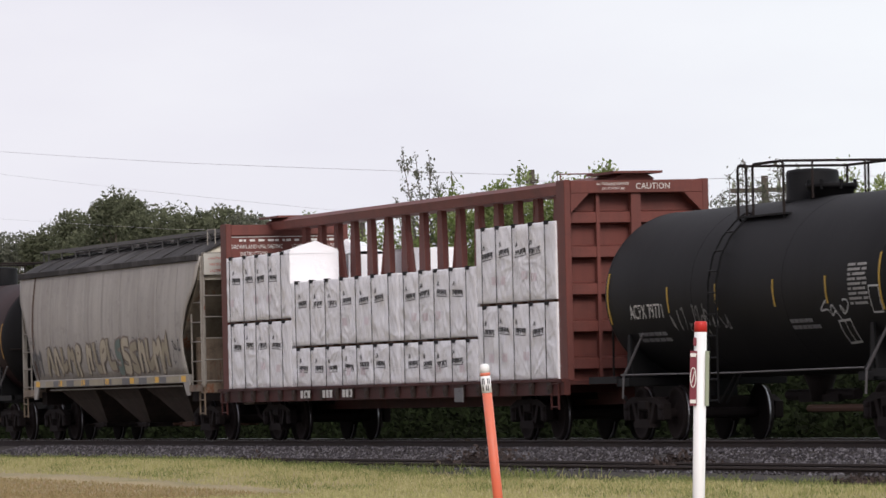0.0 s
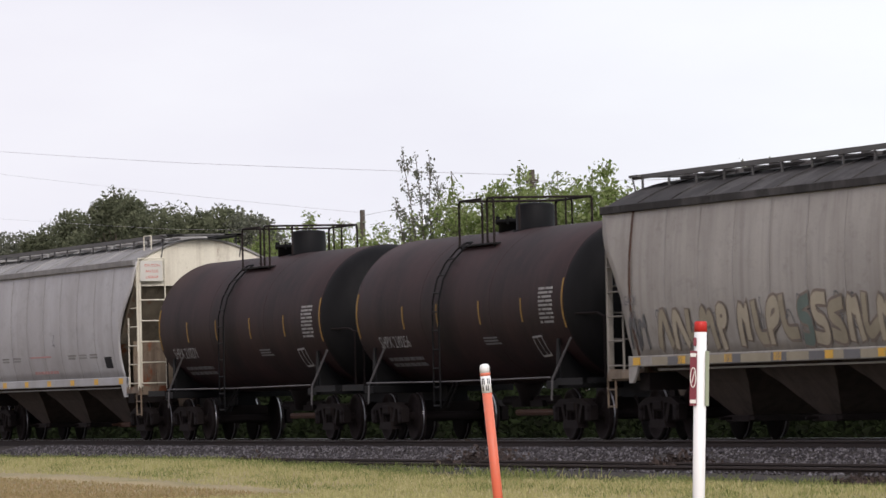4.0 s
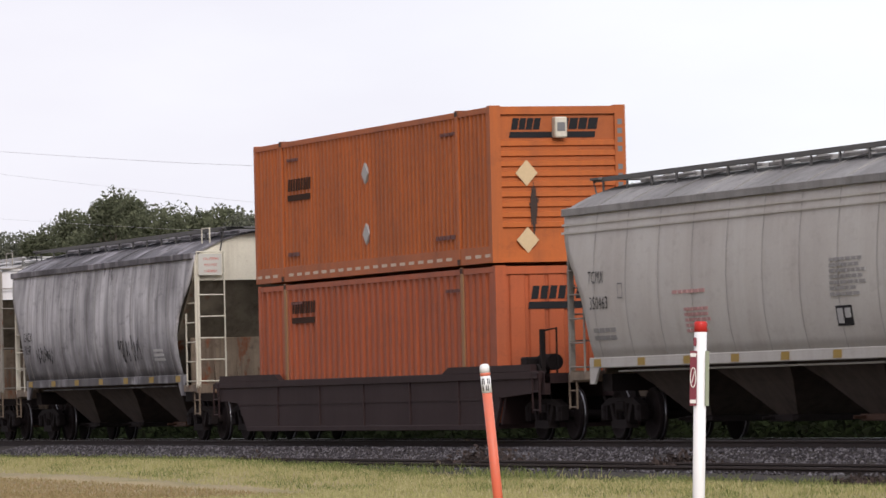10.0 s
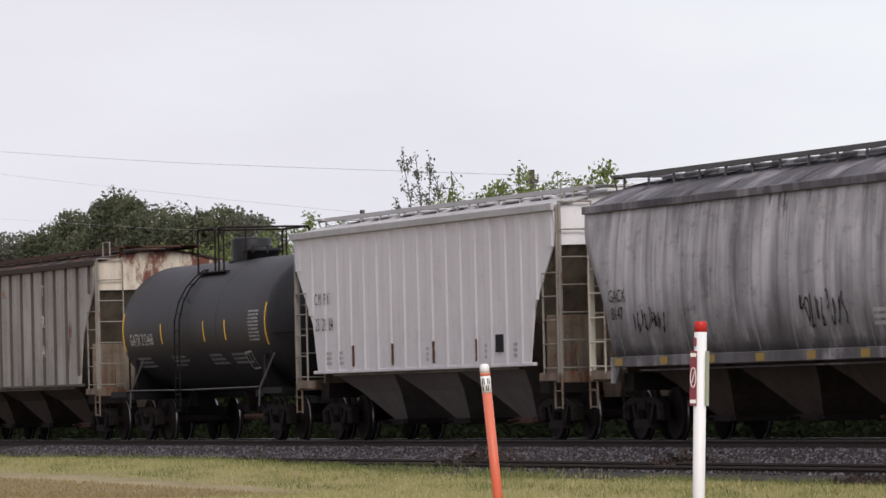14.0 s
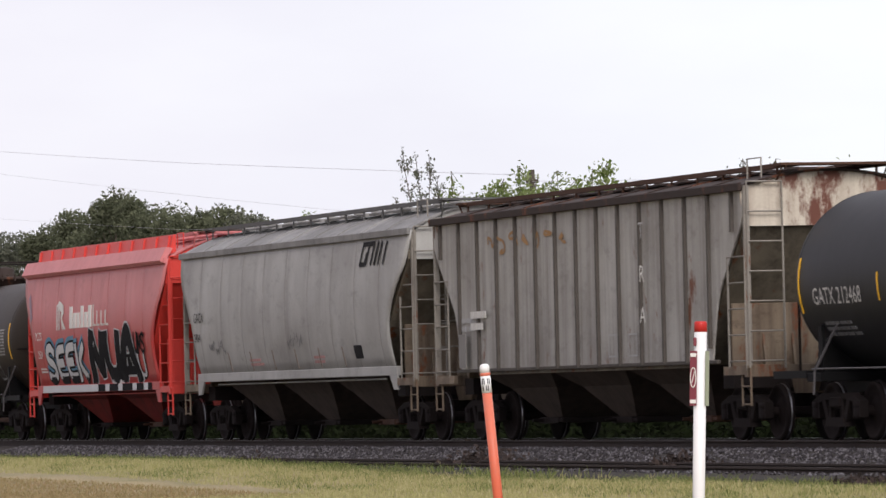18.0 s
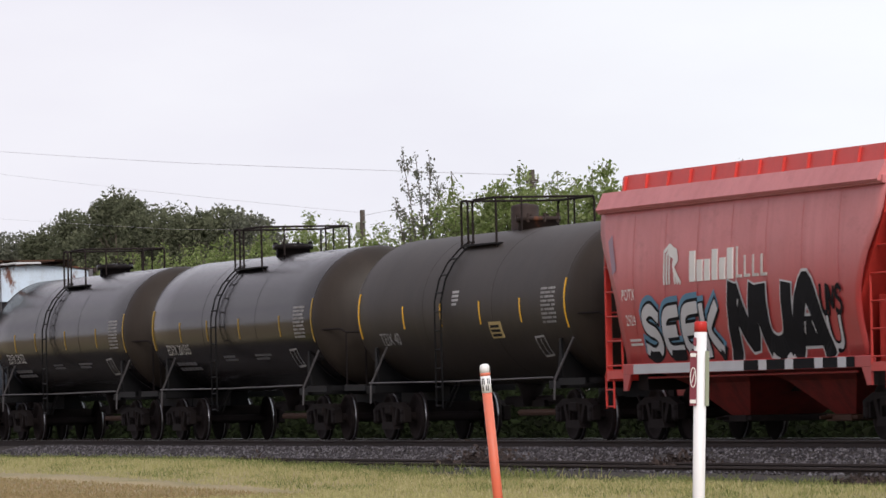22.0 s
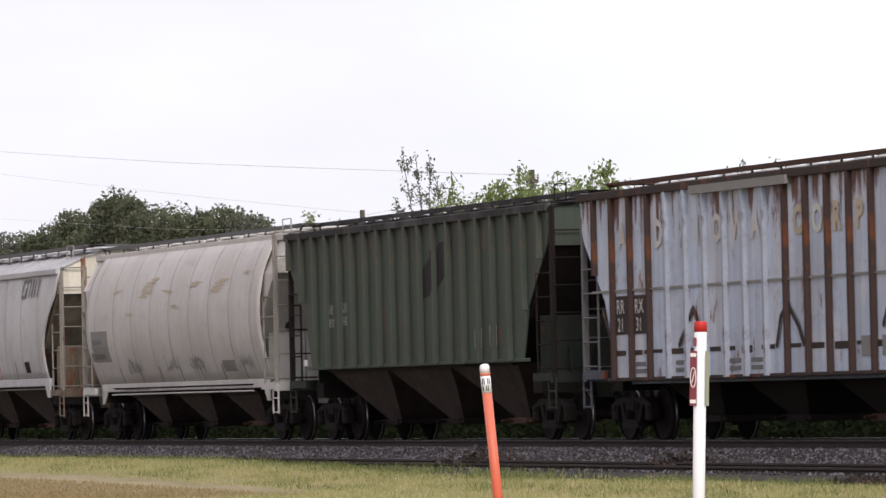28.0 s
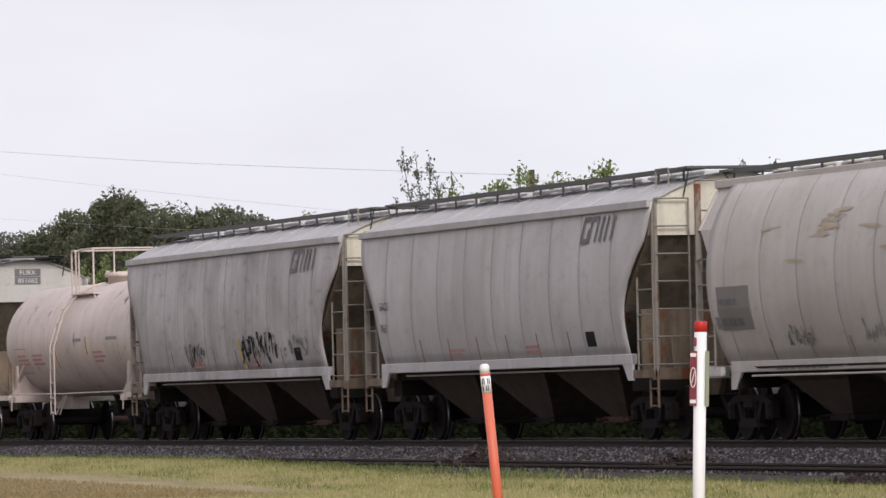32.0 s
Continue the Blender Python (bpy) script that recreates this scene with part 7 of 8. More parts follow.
car6, s6 = covered_hopper(-72.35, "light grey covered hopper with cream ends", M_HOP_B, M_CREAM, M_ROOF, M_DARKGRATE, half=8.52, sign=CN, ladder_mat=M_CREAM)
car7, s7 = covered_hopper(-90.55, "pale grey covered hopper with a stepped eave", M_HOP_C, M_HOP_C, M_ROOF, M_DARKGRATE, half=8.48, tape_mats=[M_DULLYELLOW])
well_car(-111.93)
container(-111.93, 3.235, "orange corrugated shipping container, upper of two", M_ORANGE, "upper")
container(-111.80, 0.33, "weathered orange corrugated shipping container, lower of two", M_ORANGELOW, "lower")
car9, s9 = covered_hopper(-132.7, "grey covered hopper streaked with black soot, cream ends", M_HOP_D, M_CREAM, M_ROOFSTREAK, M_DARKGRATE, half=8.52, sign=CN, ladder_mat=M_CREAM, tape_mats=[M_DULLYELLOW])
car10, s10 = covered_hopper(-151.3, "white corrugated covered hopper", M_HOP_E, M_HOP_E, M_ROOFPALE, M_PALEGRATE, half=8.46, eave=4.12, sill=1.38, shape="flat", rib_pitch=0.90, rib_wide=0.13, rib_depth=0.028, rise=0.26, tape=False, under=M_BAYGREY)
car11, _ = tank_car(-168.2, "clean black tank car with yellow marks", M_BLACK, shell=6.0, trucks=5.4, stripes=(-2.6, 1.0, 2.75), stripe_mat=M_YELLOW, gate_right=True, rail_top=4.55)
car12, s12 = covered_hopper(-184.8, "dirty tan-grey ribbed covered hopper with rust-eaten ends", M_HOP_F, M_RUSTY, M_RUSTRIB, M_RUSTBAR, ladder_mat=M_LADDER, lower=M_DIRTYCREAM, sill_mat=M_HOPRIB, rib_depth=0.055, half=8.46, eave=4.08, sill=1.30, shape="flat", rib_pitch=1.13, rib_mat=M_HOPRIB, rib_wide=0.034, rise=0.26, tape=False)
car13, s13 = covered_hopper(-203.1, "grey-green covered hopper with a dark name on its side", M_HOP_G, M_HOP_G, M_ROOF, M_DARKGRATE, half=8.52, tape=False)
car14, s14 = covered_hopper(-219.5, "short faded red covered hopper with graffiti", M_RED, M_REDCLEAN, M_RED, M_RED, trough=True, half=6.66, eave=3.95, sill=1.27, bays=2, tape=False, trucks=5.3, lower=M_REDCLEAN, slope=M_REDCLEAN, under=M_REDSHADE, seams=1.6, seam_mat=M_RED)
car15, _ = tank_car(-234.9, "dusty olive-black tank car with a rusty dome", M_OLIVE, stripes=(-3.4, -1.0, 1.4, 3.8), stripe_mat=M_YELLOW, dome_mat=M_RUSTRIB, dome_r=0.26, manway_x=0.62)
car16, _ = tank_car(-251.0, "glossy black tank car", M_GLOSS, dome="low", stripes=(-4.0, -1.75, 0.82, 3.96), stripe_mat=M_DULLYELLOW)
car17, _ = tank_car(-266.4, "glossy black tank car", M_GLOSS, dome="low", stripes=(-4.3, -2.2, 0.8, 3.8), stripe_mat=M_DULLYELLOW)
car18, s18 = covered_hopper(-282.8, "pale blue ribbed covered hopper heavily rusted along its ribs", M_RUSTBLUE, M_BLUEEND, M_RUSTRIB, M_RUSTBAR, ladder_mat=M_GREYRAIL, under=M_STEEL, lower=M_BLUESLOPE, slope=M_BLUESLOPE, sill_mat=M_RUSTRIB, half=8.26, eave=4.20, sill=1.06, shape="flat", rib_pitch=0.933, ribs_shift=-0.41, rib_wide=0.05, rib_depth=0.085, rib_mats=((-4.0, M_RIBRUST), (1.4, M_RIBPALE), (99.0, M_RIBRUST)), hatch_mat=M_PALEGRATE, rise=0.16, tape=False)
# ladder, slope and lower end take near-black colours for the end shadow
car19, s19 = covered_hopper(-301.2, "dull green ribbed covered hopper", M_GREEN, M_GREEN, M_ROOFDARK, M_ROOFDARK, ladder_mat=M_STEEL, lower=M_GREENDARK, slope=M_STEEL, half=8.5, eave=4.12, sill=1.46, shape="flat", rib_pitch=0.90, ribs_shift=-0.13, rib_wide=0.050, rib_depth=0.105, rise=0.18, tape=False)
ROUND = dict(outline=[(4.22, 7.50), (3.9, 7.55), (3.4, 7.62), (2.6, 7.65), (1.9, 7.62), (1.2, 7.55)], section=[(4.22, 1.08), (3.9, 1.32), (3.5, 1.49), (3.0, 1.59), (2.6, 1.61), (2.1, 1.57), (1.6, 1.43), (1.2, 1.27)], crown=1.1)
car20, s20 = covered_hopper(-319.0, "warm white tubular covered hopper with faded grey patches", M_BEIGE, M_BEIGE, M_BEIGE, M_DARKGRATE, half=8.26, eave=4.20, sill=1.25, rise=0.14, tape=False, form=ROUND, slope=M_BEIGE, lower=M_BEIGE)
car21, s21 = covered_hopper(-337.85, "off-white covered hopper with a dark name on its side", M_GATX, M_CREAM, M_ROOFPALE, M_DARKGRATE, half=8.53, sill=1.44, tape=False)
car22, s22 = covered_hopper(-356.28, "stained off-white covered hopper with graffiti", M_GATXSTAIN, M_CREAM, M_ROOFPALE, M_DARKGRATE, half=8.53, sill=1.44, tape=False)
car23, s23 = tank_car(-371.35, "dirty cream tank car with cream rails", M_CREAMTANK, shell=6.35, trucks=5.5, rail_mat=M_CREAMTANK, fittings=M_CREAMTANK, panel=False, dome="low", line_mat=M_CREAMTANK, slim=0.10)
car24, s24 = covered_hopper(-389.4, "pale grey covered hopper at the tail", M_HOP_C, M_HOP_C, M_ROOF, M_DARKGRATE, half=8.5, tape=False)


# ---- lettering, marks and graffiti on the cars ----
def mark(car, text, x, z, size, mat, surf, squeeze=0.9, gap=1.0):
    return letters("lettering", text, size, mat, car, x, z, surf, squeeze, gap=gap)


def block(car, x0, x1, z0, z1, mat, surf, name="painted_panel", steps=3):
    return part(name, fresh(lambda bm: slab_on(bm, x0, x1, z0, z1, surf, 0.009, steps)), mat, car)


def frame_mark(car, x0, x1, z0, z1, mat, surf, width=0.03):
    def lines(bm):
        q = [(x0, z0), (x1, z0), (x1, z1), (x0, z1), (x0, z0)]
        stroke(bm, q, width, surf)
    return part("outlined_box", fresh(lines), mat, car)


def logo(car, x0, x1, z0, z1, mat, surf, count=4):
    """A company name, kept as slanted open blocks."""
    w = (x1 - x0) / count
    s = (z1 - z0) * 0.34
    for i in range(count):
        a = x0 + i * w
        b = a + w * 0.78

        def glyph(bm, a=a, b=b, i=i):
            t = (z1 - z0) * 0.2
            lo, hi = z0 + t / 2, z1 - t / 2
            c = (a + b) / 2
            if i % 4 < 2:
                stroke(bm, [(a, lo), (a + s, hi), (b + s, hi)], t, surf)
                stroke(bm, [(b, lo), (b + s * (0.5 if i % 4 == 0 else 1.0), lo + (hi - lo) * (0.5 if i % 4 == 0 else 1.0))], t, surf)
                if i % 4 == 0:
                    stroke(bm, [(a, lo), (b, lo)], t, surf)
            elif i % 4 == 2:
                stroke(bm, [(c, lo), (c + s, hi)], t * 1.25, surf)
            else:
                stroke(bm, [(a, lo), (a + s, hi)], t, surf)
                stroke(bm, [(b, lo), (b + s, hi)], t, surf)
        part("name_block", fresh(glyph), mat, car)


def scrawl(car, x0, x1, z0, z1, mat, surf, seed, width=0.04, loops=3):
    """A thin sprayed tag: connected loops."""
    rnd = random.Random(seed)
    bm = bmesh.new()
    for k in range(loops):
        a = x0 + (x1 - x0) * k / loops
        b = x0 + (x1 - x0) * (k + 1.1) / loops
        pts = [(rnd.uniform(a, b), rnd.uniform(z0, z1)) for _ in range(6)]
        fine = []
        for i in range(len(pts) - 2):
            p, q, r = pts[i], pts[i + 1], pts[i + 2]
            for t in (0.0, 0.25, 0.5, 0.75):
                m0 = ((p[0] + q[0]) / 2, (p[1] + q[1]) / 2)
                m1 = ((q[0] + r[0]) / 2, (q[1] + r[1]) / 2)
                fine.append(tuple((1 - t) ** 2 * m0[c] + 2 * t * (1 - t) * q[c] + t * t * m1[c] for c in (0, 1)))
        stroke(bm, fine, width, surf)
    return tagged(part("sprayed_tag", bm, mat, car), kind="stuff")


def graffiti(car, x0, x1, z0, z1, fills, edge, surf, seed, glyphs, thick=0.26, halo=None):
    """Large sprayed shapes: filled bent strokes with dark outlines, none of them letters."""
    rnd = random.Random(seed)
    w = (x1 - x0) / glyphs
    h = z1 - z0
    for g in range(glyphs):
        a = x0 + g * w
        top, low = z1 - rnd.uniform(0, 0.16) * h, z0 + rnd.uniform(0.0, 0.08) * h
        m = (top + low) / 2
        kinds = [
            [(a + w * 0.15, low), (a + w * 0.25, top), (a + w * 0.55, m), (a + w * 0.85, top), (a + w * 0.8, low)],
            [(a + w * 0.8, top), (a + w * 0.2, top - 0.08 * h), (a + w * 0.2, m), (a + w * 0.8, m - 0.05 * h), (a + w * 0.75, low), (a + w * 0.15, low)],
            [(a + w * 0.1, low), (a + w * 0.45, top), (a + w * 0.9, low)],
            [(a + w * 0.2, top), (a + w * 0.25, low), (a + w * 0.85, low + 0.1 * h)],
            [(a + w * 0.25, low), (a + w * 0.2, top), (a + w * 0.8, top), (a + w * 0.7, m), (a + w * 0.3, m)],
        ]
        pts = [(x + rnd.uniform(-0.13, 0.13) * w, z + rnd.uniform(-0.12, 0.12) * h) for x, z in kinds[rnd.randrange(len(kinds))]]
        # rounded, swollen letter-like bends
        for _ in range(2):
            pts = [pts[0]] + [(p[0] + (q[0] - p[0]) * f, p[1] + (q[1] - p[1]) * f) for p, q in zip(pts, pts[1:]) for f in (0.25, 0.75)] + [pts[-1]]
        t = min(thick, w * 0.36)
        if halo:
            part("sprayed_halo", fresh(lambda bm: stroke(bm, [(x - 0.04, z + 0.07) for x, z in pts], t * 1.75, surf, 0.008)), halo, car)
        part("sprayed_outline", fresh(lambda bm: stroke(bm, pts, t * 1.5, surf, 0.012)), edge, car)
        part("sprayed_fill", fresh(lambda bm: stroke(bm, pts, t, surf, 0.017)), fills[g % len(fills)], car)


M_KHAKI = plain("khaki_spray_paint", (0.36, 0.32, 0.235), 0.6, 0.35)
M_STREAK = plain("brown_run_stain", (0.24, 0.20, 0.17), 0.7, 0.4)
M_TEAL = plain("dull_teal_spray_paint", (0.14, 0.19, 0.17), 0.6, 0.3)
M_SANDSPRAY = plain("sand_spray_paint", (0.46, 0.41, 0.31), 0.6, 0.35)
M_SILVER = plain("silver_spray_paint", (0.55, 0.56, 0.58), 0.4, 0.2)
M_SPRAYBLACK = plain("black_spray_paint", (0.010, 0.010, 0.012), 0.7, 0.3, gloss=0.06)
M_BLUESMEAR = plain("faint_blue_spray_smear", (0.34, 0.24, 0.30), 0.6, 0.4)
M_SPRAYBLUE = plain("blue_spray_paint", (0.10, 0.24, 0.36), 0.6, 0.3)
M_SPRAYYELLOW = plain("yellow_spray_paint", (0.50, 0.38, 0.16), 0.6, 0.3)
M_RUSTSTAIN = plain("rust_stain", (0.38, 0.22, 0.10), 0.8, 0.4)
M_PATCHGREY = plain("dark_grey_paint_patch", (0.23, 0.22, 0.21), 0.6, 0.25)
M_OLDWHITE = paint("worn_white_lettering", (0.62, 0.61, 0.58), (0.35, 0.3, 0.28), 0.5, 0.5, rough=0.6, seed=51)
T = tank_surf
flat = lambda z: 1.602

# tanks
mark(car1, "ACFX 79771", -5.28, 2.05, 0.25, M_WHITEINK, T, 0.94)
scrawl(car1, -3.3, -1.6, 1.72, 2.25, M_FINEINK, T, 3, 0.022, 7)
scrawl(car1, -1.9, -0.5, 1.75, 2.2, M_FINEINK, T, 4, 0.022, 6)
scrawl(car1, 3.6, 5.0, 1.8, 2.2, M_PALEINK, T, 5, 0.03, 3)
bars("small_writing", M_GREYINK, car1, -5.2, 1.66, 1.6, 0.20, 2, T)
bars("small_writing", M_GREYINK, car1, 2.2, 1.75, 1.2, 0.2, 2, T)
frame_mark(car1, 5.9, 6.3, 1.95, 2.35, M_PALEINK, T)
for c, txt in ((car4, "SHPX 210256"), (car5, "SHPX 210271")):
    mark(c, txt, -5.16 if c is car4 else -5.52, 1.78, 0.23, M_PALEINK, T, 1.08)
    bars("small_writing", M_GREYINK, c, -5.2, 1.42, 2.2, 0.22, 2, T, 6)
    bars("small_writing", M_GREYINK, c, 1.4, 1.75, 0.9, 0.16, 3, T)
mark(car11, "GATX 212468", -5.38, 2.11, 0.27, M_WHITEINK, T, 0.92)
for i, x in enumerate((-5.2, -2.2, 1.0, 2.8)):
    bars("small_writing", M_GREYINK, car11, x, 1.62, 1.3, 0.26, 3, T)
mark(car15, "TEIX 40", -5.15, 1.83, 0.24, M_PALEINK, T, 1.15)
block(car15, 1.85, 2.55, 1.86, 2.16, M_SPRAYYELLOW, T, "yellow_panel")
bars("small_writing", M_INK, car15, 1.93, 1.89, 0.52, 0.24, 3, lambda z: T(z) + 0.006)
bars("small_writing", M_PALEINK, car15, -0.25, 2.5, 0.35, 0.3, 4, T, 2)
for c, txt in ((car16, "EDFX 201505"), (car17, "EDFX 20152")):
    mark(c, txt, -5.38, 1.86, 0.23, M_WHITEINK, T, 1.06)
    bars("small_writing", M_GREYINK, c, -5.1, 1.52, 2.0, 0.22, 2, T, 6)
    for x in (-1.0, 1.5):
        bars("small_writing", M_GREYINK, c, x, 1.68, 1.2, 0.14, 2, T)
for x in (-5.4, -3.9, 2.2):
    bars("small_writing", M_PINKINK, car23, x, 1.8, 1.1, 0.3, 3, s23)
block(car23, -1.5, -1.44, 1.7, 2.3, M_RUSTSTAIN, s23, "rust_run", 6)
block(car23, 1.6, 1.68, 2.0, 2.4, M_RUSTSTAIN, s23, "rust_run", 6)
frame_mark(car23, -5.6, -4.4, 1.62, 2.2, M_PINKINK, s23, 0.025)
for x in (0.4, 3.6):
    bars("small_writing", M_FINEINK, car23, x, 2.3, 1.0, 0.12, 1, s23, 6)

# hoppers
mark(car3, "GACX", -7.0, 2.28, 0.17, M_GREYINK, s3)
mark(car3, "812", -6.75, 2.02, 0.17, M_GREYINK, s3)
graffiti(car3, -6.9, -6.0, 1.55, 2.25, [M_GREYINK], M_GREYINK, s3, 23, 2, 0.06)
graffiti(car3, -5.5, -1.9, 1.58, 2.22, [M_KHAKI, M_SANDSPRAY, M_KHAKI], M_STREAK, s3, 21, 5, 0.17)
graffiti(car3, -1.6, 6.0, 1.58, 2.26, [M_SANDSPRAY, M_KHAKI, M_SANDSPRAY, M_KHAKI, M_TEAL, M_SANDSPRAY, M_KHAKI, M_SANDSPRAY, M_KHAKI, M_SANDSPRAY, M_KHAKI], M_STREAK, s3, 22, 11, 0.19)
scrawl(car3, -5.5, -1.9, 1.5, 2.3, M_GREYINK, s3, 25, 0.026, 7)
scrawl(car3, -1.6, 6.6, 1.5, 2.35, M_GREYINK, s3, 26, 0.026, 15)
block(car3, -6.0, 6.4, 1.27, 1.40, M_KHAKI, lambda z: s3(1.40) + 0.032, "sprayed_band", 1)
for x in (-5.2, -3.9, -2.4, -0.3, 1.4, 2.9, 4.6):
    block(car3, x, x + 0.7, 1.26, 1.40, M_GREYINK, lambda z: s3(1.40) + 0.036, "sprayed_band", 1)
scrawl(car3, 6.3, 7.0, 1.9, 2.25, M_INK, s3, 9, 0.03, 2)
def rust_run(bm):
    slab_on(bm, -6.75, -6.66, 1.42, 3.9, s3, 0.008, 10)
part("rust_run", fresh(rust_run), M_RUSTBAR, car3)

mark(car6, "GACX", -7.10, 2.34, 0.25, M_INK, s6, 1.05)
mark(car6, "8057", -6.97, 2.00, 0.25, M_INK, s6, 1.1)
bars("red_writing", M_PINKINK, car6, -1.31, 1.57, 2.6, 0.11, 1, s6, 9)
bars("red_writing", M_PINKINK, car6, -1.5, 1.95, 2.1, 0.06, 1, s6, 9)
for x in (-4.4, -3.3, 2.3, 3.4, 4.4):
    bars("small_writing", M_FINEINK, car6, x, 1.88, 0.8, 0.13, 2, s6)
block(car6, 5.75, 6.35, 1.64, 1.90, M_INK, s6)
scrawl(car6, 0.9, 1.15, 1.9, 2.5, M_GREYINK, s6, 5, 0.03, 1)

mark(car7, "TCMX", -6.91, 2.69, 0.22, M_INK, s7, 0.92, 1.1)
mark(car7, "350463", -6.86, 2.25, 0.22, M_INK, s7, 0.98, 1.1)
frame_mark(car7, -5.35, -5.12, 2.42, 2.66, M_GREYINK, s7, 0.02)
bars("small_writing", M_FINEINK, car7, -6.8, 1.72, 1.2, 0.26, 2, s7, 4)
bars("red_writing", M_PINKINK, car7, -2.6, 2.42, 1.9, 0.10, 1, s7, 8)
bars("red_writing", M_PINKINK, car7, -2.07, 1.78, 1.4, 0.44, 5, s7, 6)
bars("small_writing", M_FINEINK, car7, 4.66, 2.22, 1.5, 0.62, 7, s7, 6)
plate7 = block(car7, 4.81, 5.48, 1.76, 2.07, M_INK, s7)
part("code_square", fresh(lambda bm: (slab_on(bm, 4.88, 5.10, 1.80, 2.03, lambda z: s7(z) + 0.008), slab_on(bm, 5.2, 5.42, 1.88, 2.03, lambda z: s7(z) + 0.008))), M_PALEINK, plate7)
part("eave_step", fresh(lambda bm: (box(bm, -8.44, 8.44, -1.575, -1.52, 3.72, 3.76), box(bm, -8.44, 8.44, -1.595, -1.54, 3.58, 3.62))), M_HOP_C, car7)
def wheel_bm(bm):
    for i in range(18):
        a, b = i * math.tau / 18, (i + 1) * math.tau / 18
        tube(bm, (-8.62, -0.55 + 0.28 * math.cos(a), 1.78 + 0.28 * math.sin(a)), (-8.62, -0.55 + 0.28 * math.cos(b), 1.78 + 0.28 * math.sin(b)), 0.017, 5)
    for i in range(4):
        a = i * math.tau / 4
        tube(bm, (-8.62, -0.55, 1.78), (-8.62, -0.55 + 0.28 * math.cos(a), 1.78 + 0.28 * math.sin(a)), 0.013, 5)
part("brake_wheel", fresh(wheel_bm), M_RUSTBAR, car7, "rusty brake wheel")

mark(car9, "GACX", -7.00, 2.35, 0.22, M_INK, s9, 1.0)
mark(car9, "8147", -6.9, 2.05, 0.22, M_INK, s9, 1.0)
scrawl(car9, -5.8, -4.2, 1.75, 2.25, M_INK, s9, 31, 0.032, 9)
scrawl(car9, 2.1, 4.1, 1.75, 2.35, M_INK, s9, 32, 0.036, 9)
bars("small_writing", M_PALEINK, car9, 5.2, 1.75, 0.9, 0.3, 3, s9)

mark(car10, "C M  P X", -6.85, 2.69, 0.24, M_INK, lambda z: 1.525, 0.8, 1.05)
mark(car10, "25  21  84", -6.80, 2.18, 0.26, M_INK, lambda z: 1.525, 0.78, 1.05)
for i in range(4):
    part("chalk_rail", fresh(lambda bm, x=-4.26 + i * 2.66: box(bm, x, x + 0.035, -1.54, -1.50, 1.45, 1.86)), M_RUSTBAR, car10)
for x in (-6.3, -5.4, 0.6, 4.2, 5.9):
    bars("small_writing", M_PALEINK, car10, x, 1.5, 0.5, 0.3, 3, lambda z: 1.502, 3)
block(car10, 4.93, 5.37, 1.60, 1.92, M_INK, lambda z: 1.53)

for ch, z, ink in (("T", 3.38, M_PALEINK), ("R", 2.66, M_SIGNWHITE), ("A", 1.97, M_SIGNWHITE)):
    mark(car12, ch, 3.58, z, 0.29, ink, flat, 1.1)
bars("small_writing", M_WHITEINK, car12, -6.0, 2.02, 0.95, 0.42, 2, lambda z: 1.555, 4)
for x in (1.68, 2.72):
    frame_mark(car12, x, x + 0.42, 1.44, 1.80, M_PALEINK, lambda z: 1.51)
block(car12, -6.6, -6.2, 1.34, 1.95, M_PATCHGREY, flat)
bars("small_writing", M_PALEINK, car12, -6.7, 2.0, 1.1, 0.30, 2, lambda z: 1.505, 5)
scrawl(car12, -5.2, -0.5, 3.3, 3.75, M_RUSTSTAIN, lambda z: 1.502, 41, 0.05, 7)

logo(car13, 5.35, 7.0, 3.36, 3.84, M_INK, s13)
mark(car13, "GACX", -7.10, 2.51, 0.21, M_INK, s13, 0.95)
mark(car13, "7434", -7.12, 2.10, 0.18, M_INK, s13, 0.95)
scrawl(car13, -6.0, -4.7, 1.75, 2.15, M_GREYINK, s13, 51, 0.026, 8)
scrawl(car13, 0.0, 1.2, 1.85, 2.2, M_GREYINK, s13, 52, 0.026, 8)
block(car13, 4.75, 5.25, 1.60, 1.86, M_INK, s13)
for x in (-3.0, 1.8):
    bars("red_writing", M_PINKINK, car13, x, 1.55, 1.0, 0.18, 2, s13, 5)
for i in range(6):
    part("run_stain", fresh(lambda bm, x=-4.6 + i * 1.7: slab_on(bm, x, x + 0.05, 1.45, 1.85, s13, 0.012, 2)), M_STREAK, car13)

# the red car: emblem, name bars and two large sprayed pieces
def emblem(bm):
    for k in range(3):
        o = 0.13 * k
        stroke(bm, [(-3.15 + o, 2.60), (-3.15 + o, 3.12 - o * 0.4), (-2.9, 3.22 - o * 0.5), (-2.55 - o * 0.5, 3.12 - o * 0.4), (-2.5 - o * 0.5, 2.98), (-2.7, 2.86 + o * 0.3), (-2.35 - o, 2.60)], 0.07, s14)
part("emblem", fresh(emblem), M_SIGNWHITE, car14)
for i in range(6):
    part("name_bar", fresh(lambda bm, a=-1.92 + i * 0.36: slab_on(bm, a, a + 0.26, 2.60, 2.60 + (0.50 if i in (0, 3, 5) else 0.35), s14, 0.01, 2)), M_SIGNWHITE, car14)
for i in range(4):
    part("name_bar", fresh(lambda bm, a=0.30 + i * 0.38: (slab_on(bm, a, a + 0.06, 2.61, 2.61 + (0.50 if i == 0 else 0.35), s14, 0.01, 2), slab_on(bm, a + 0.06, a + 0.26, 2.61, 2.66, s14, 0.01, 1))), M_OLDWHITE, car14)
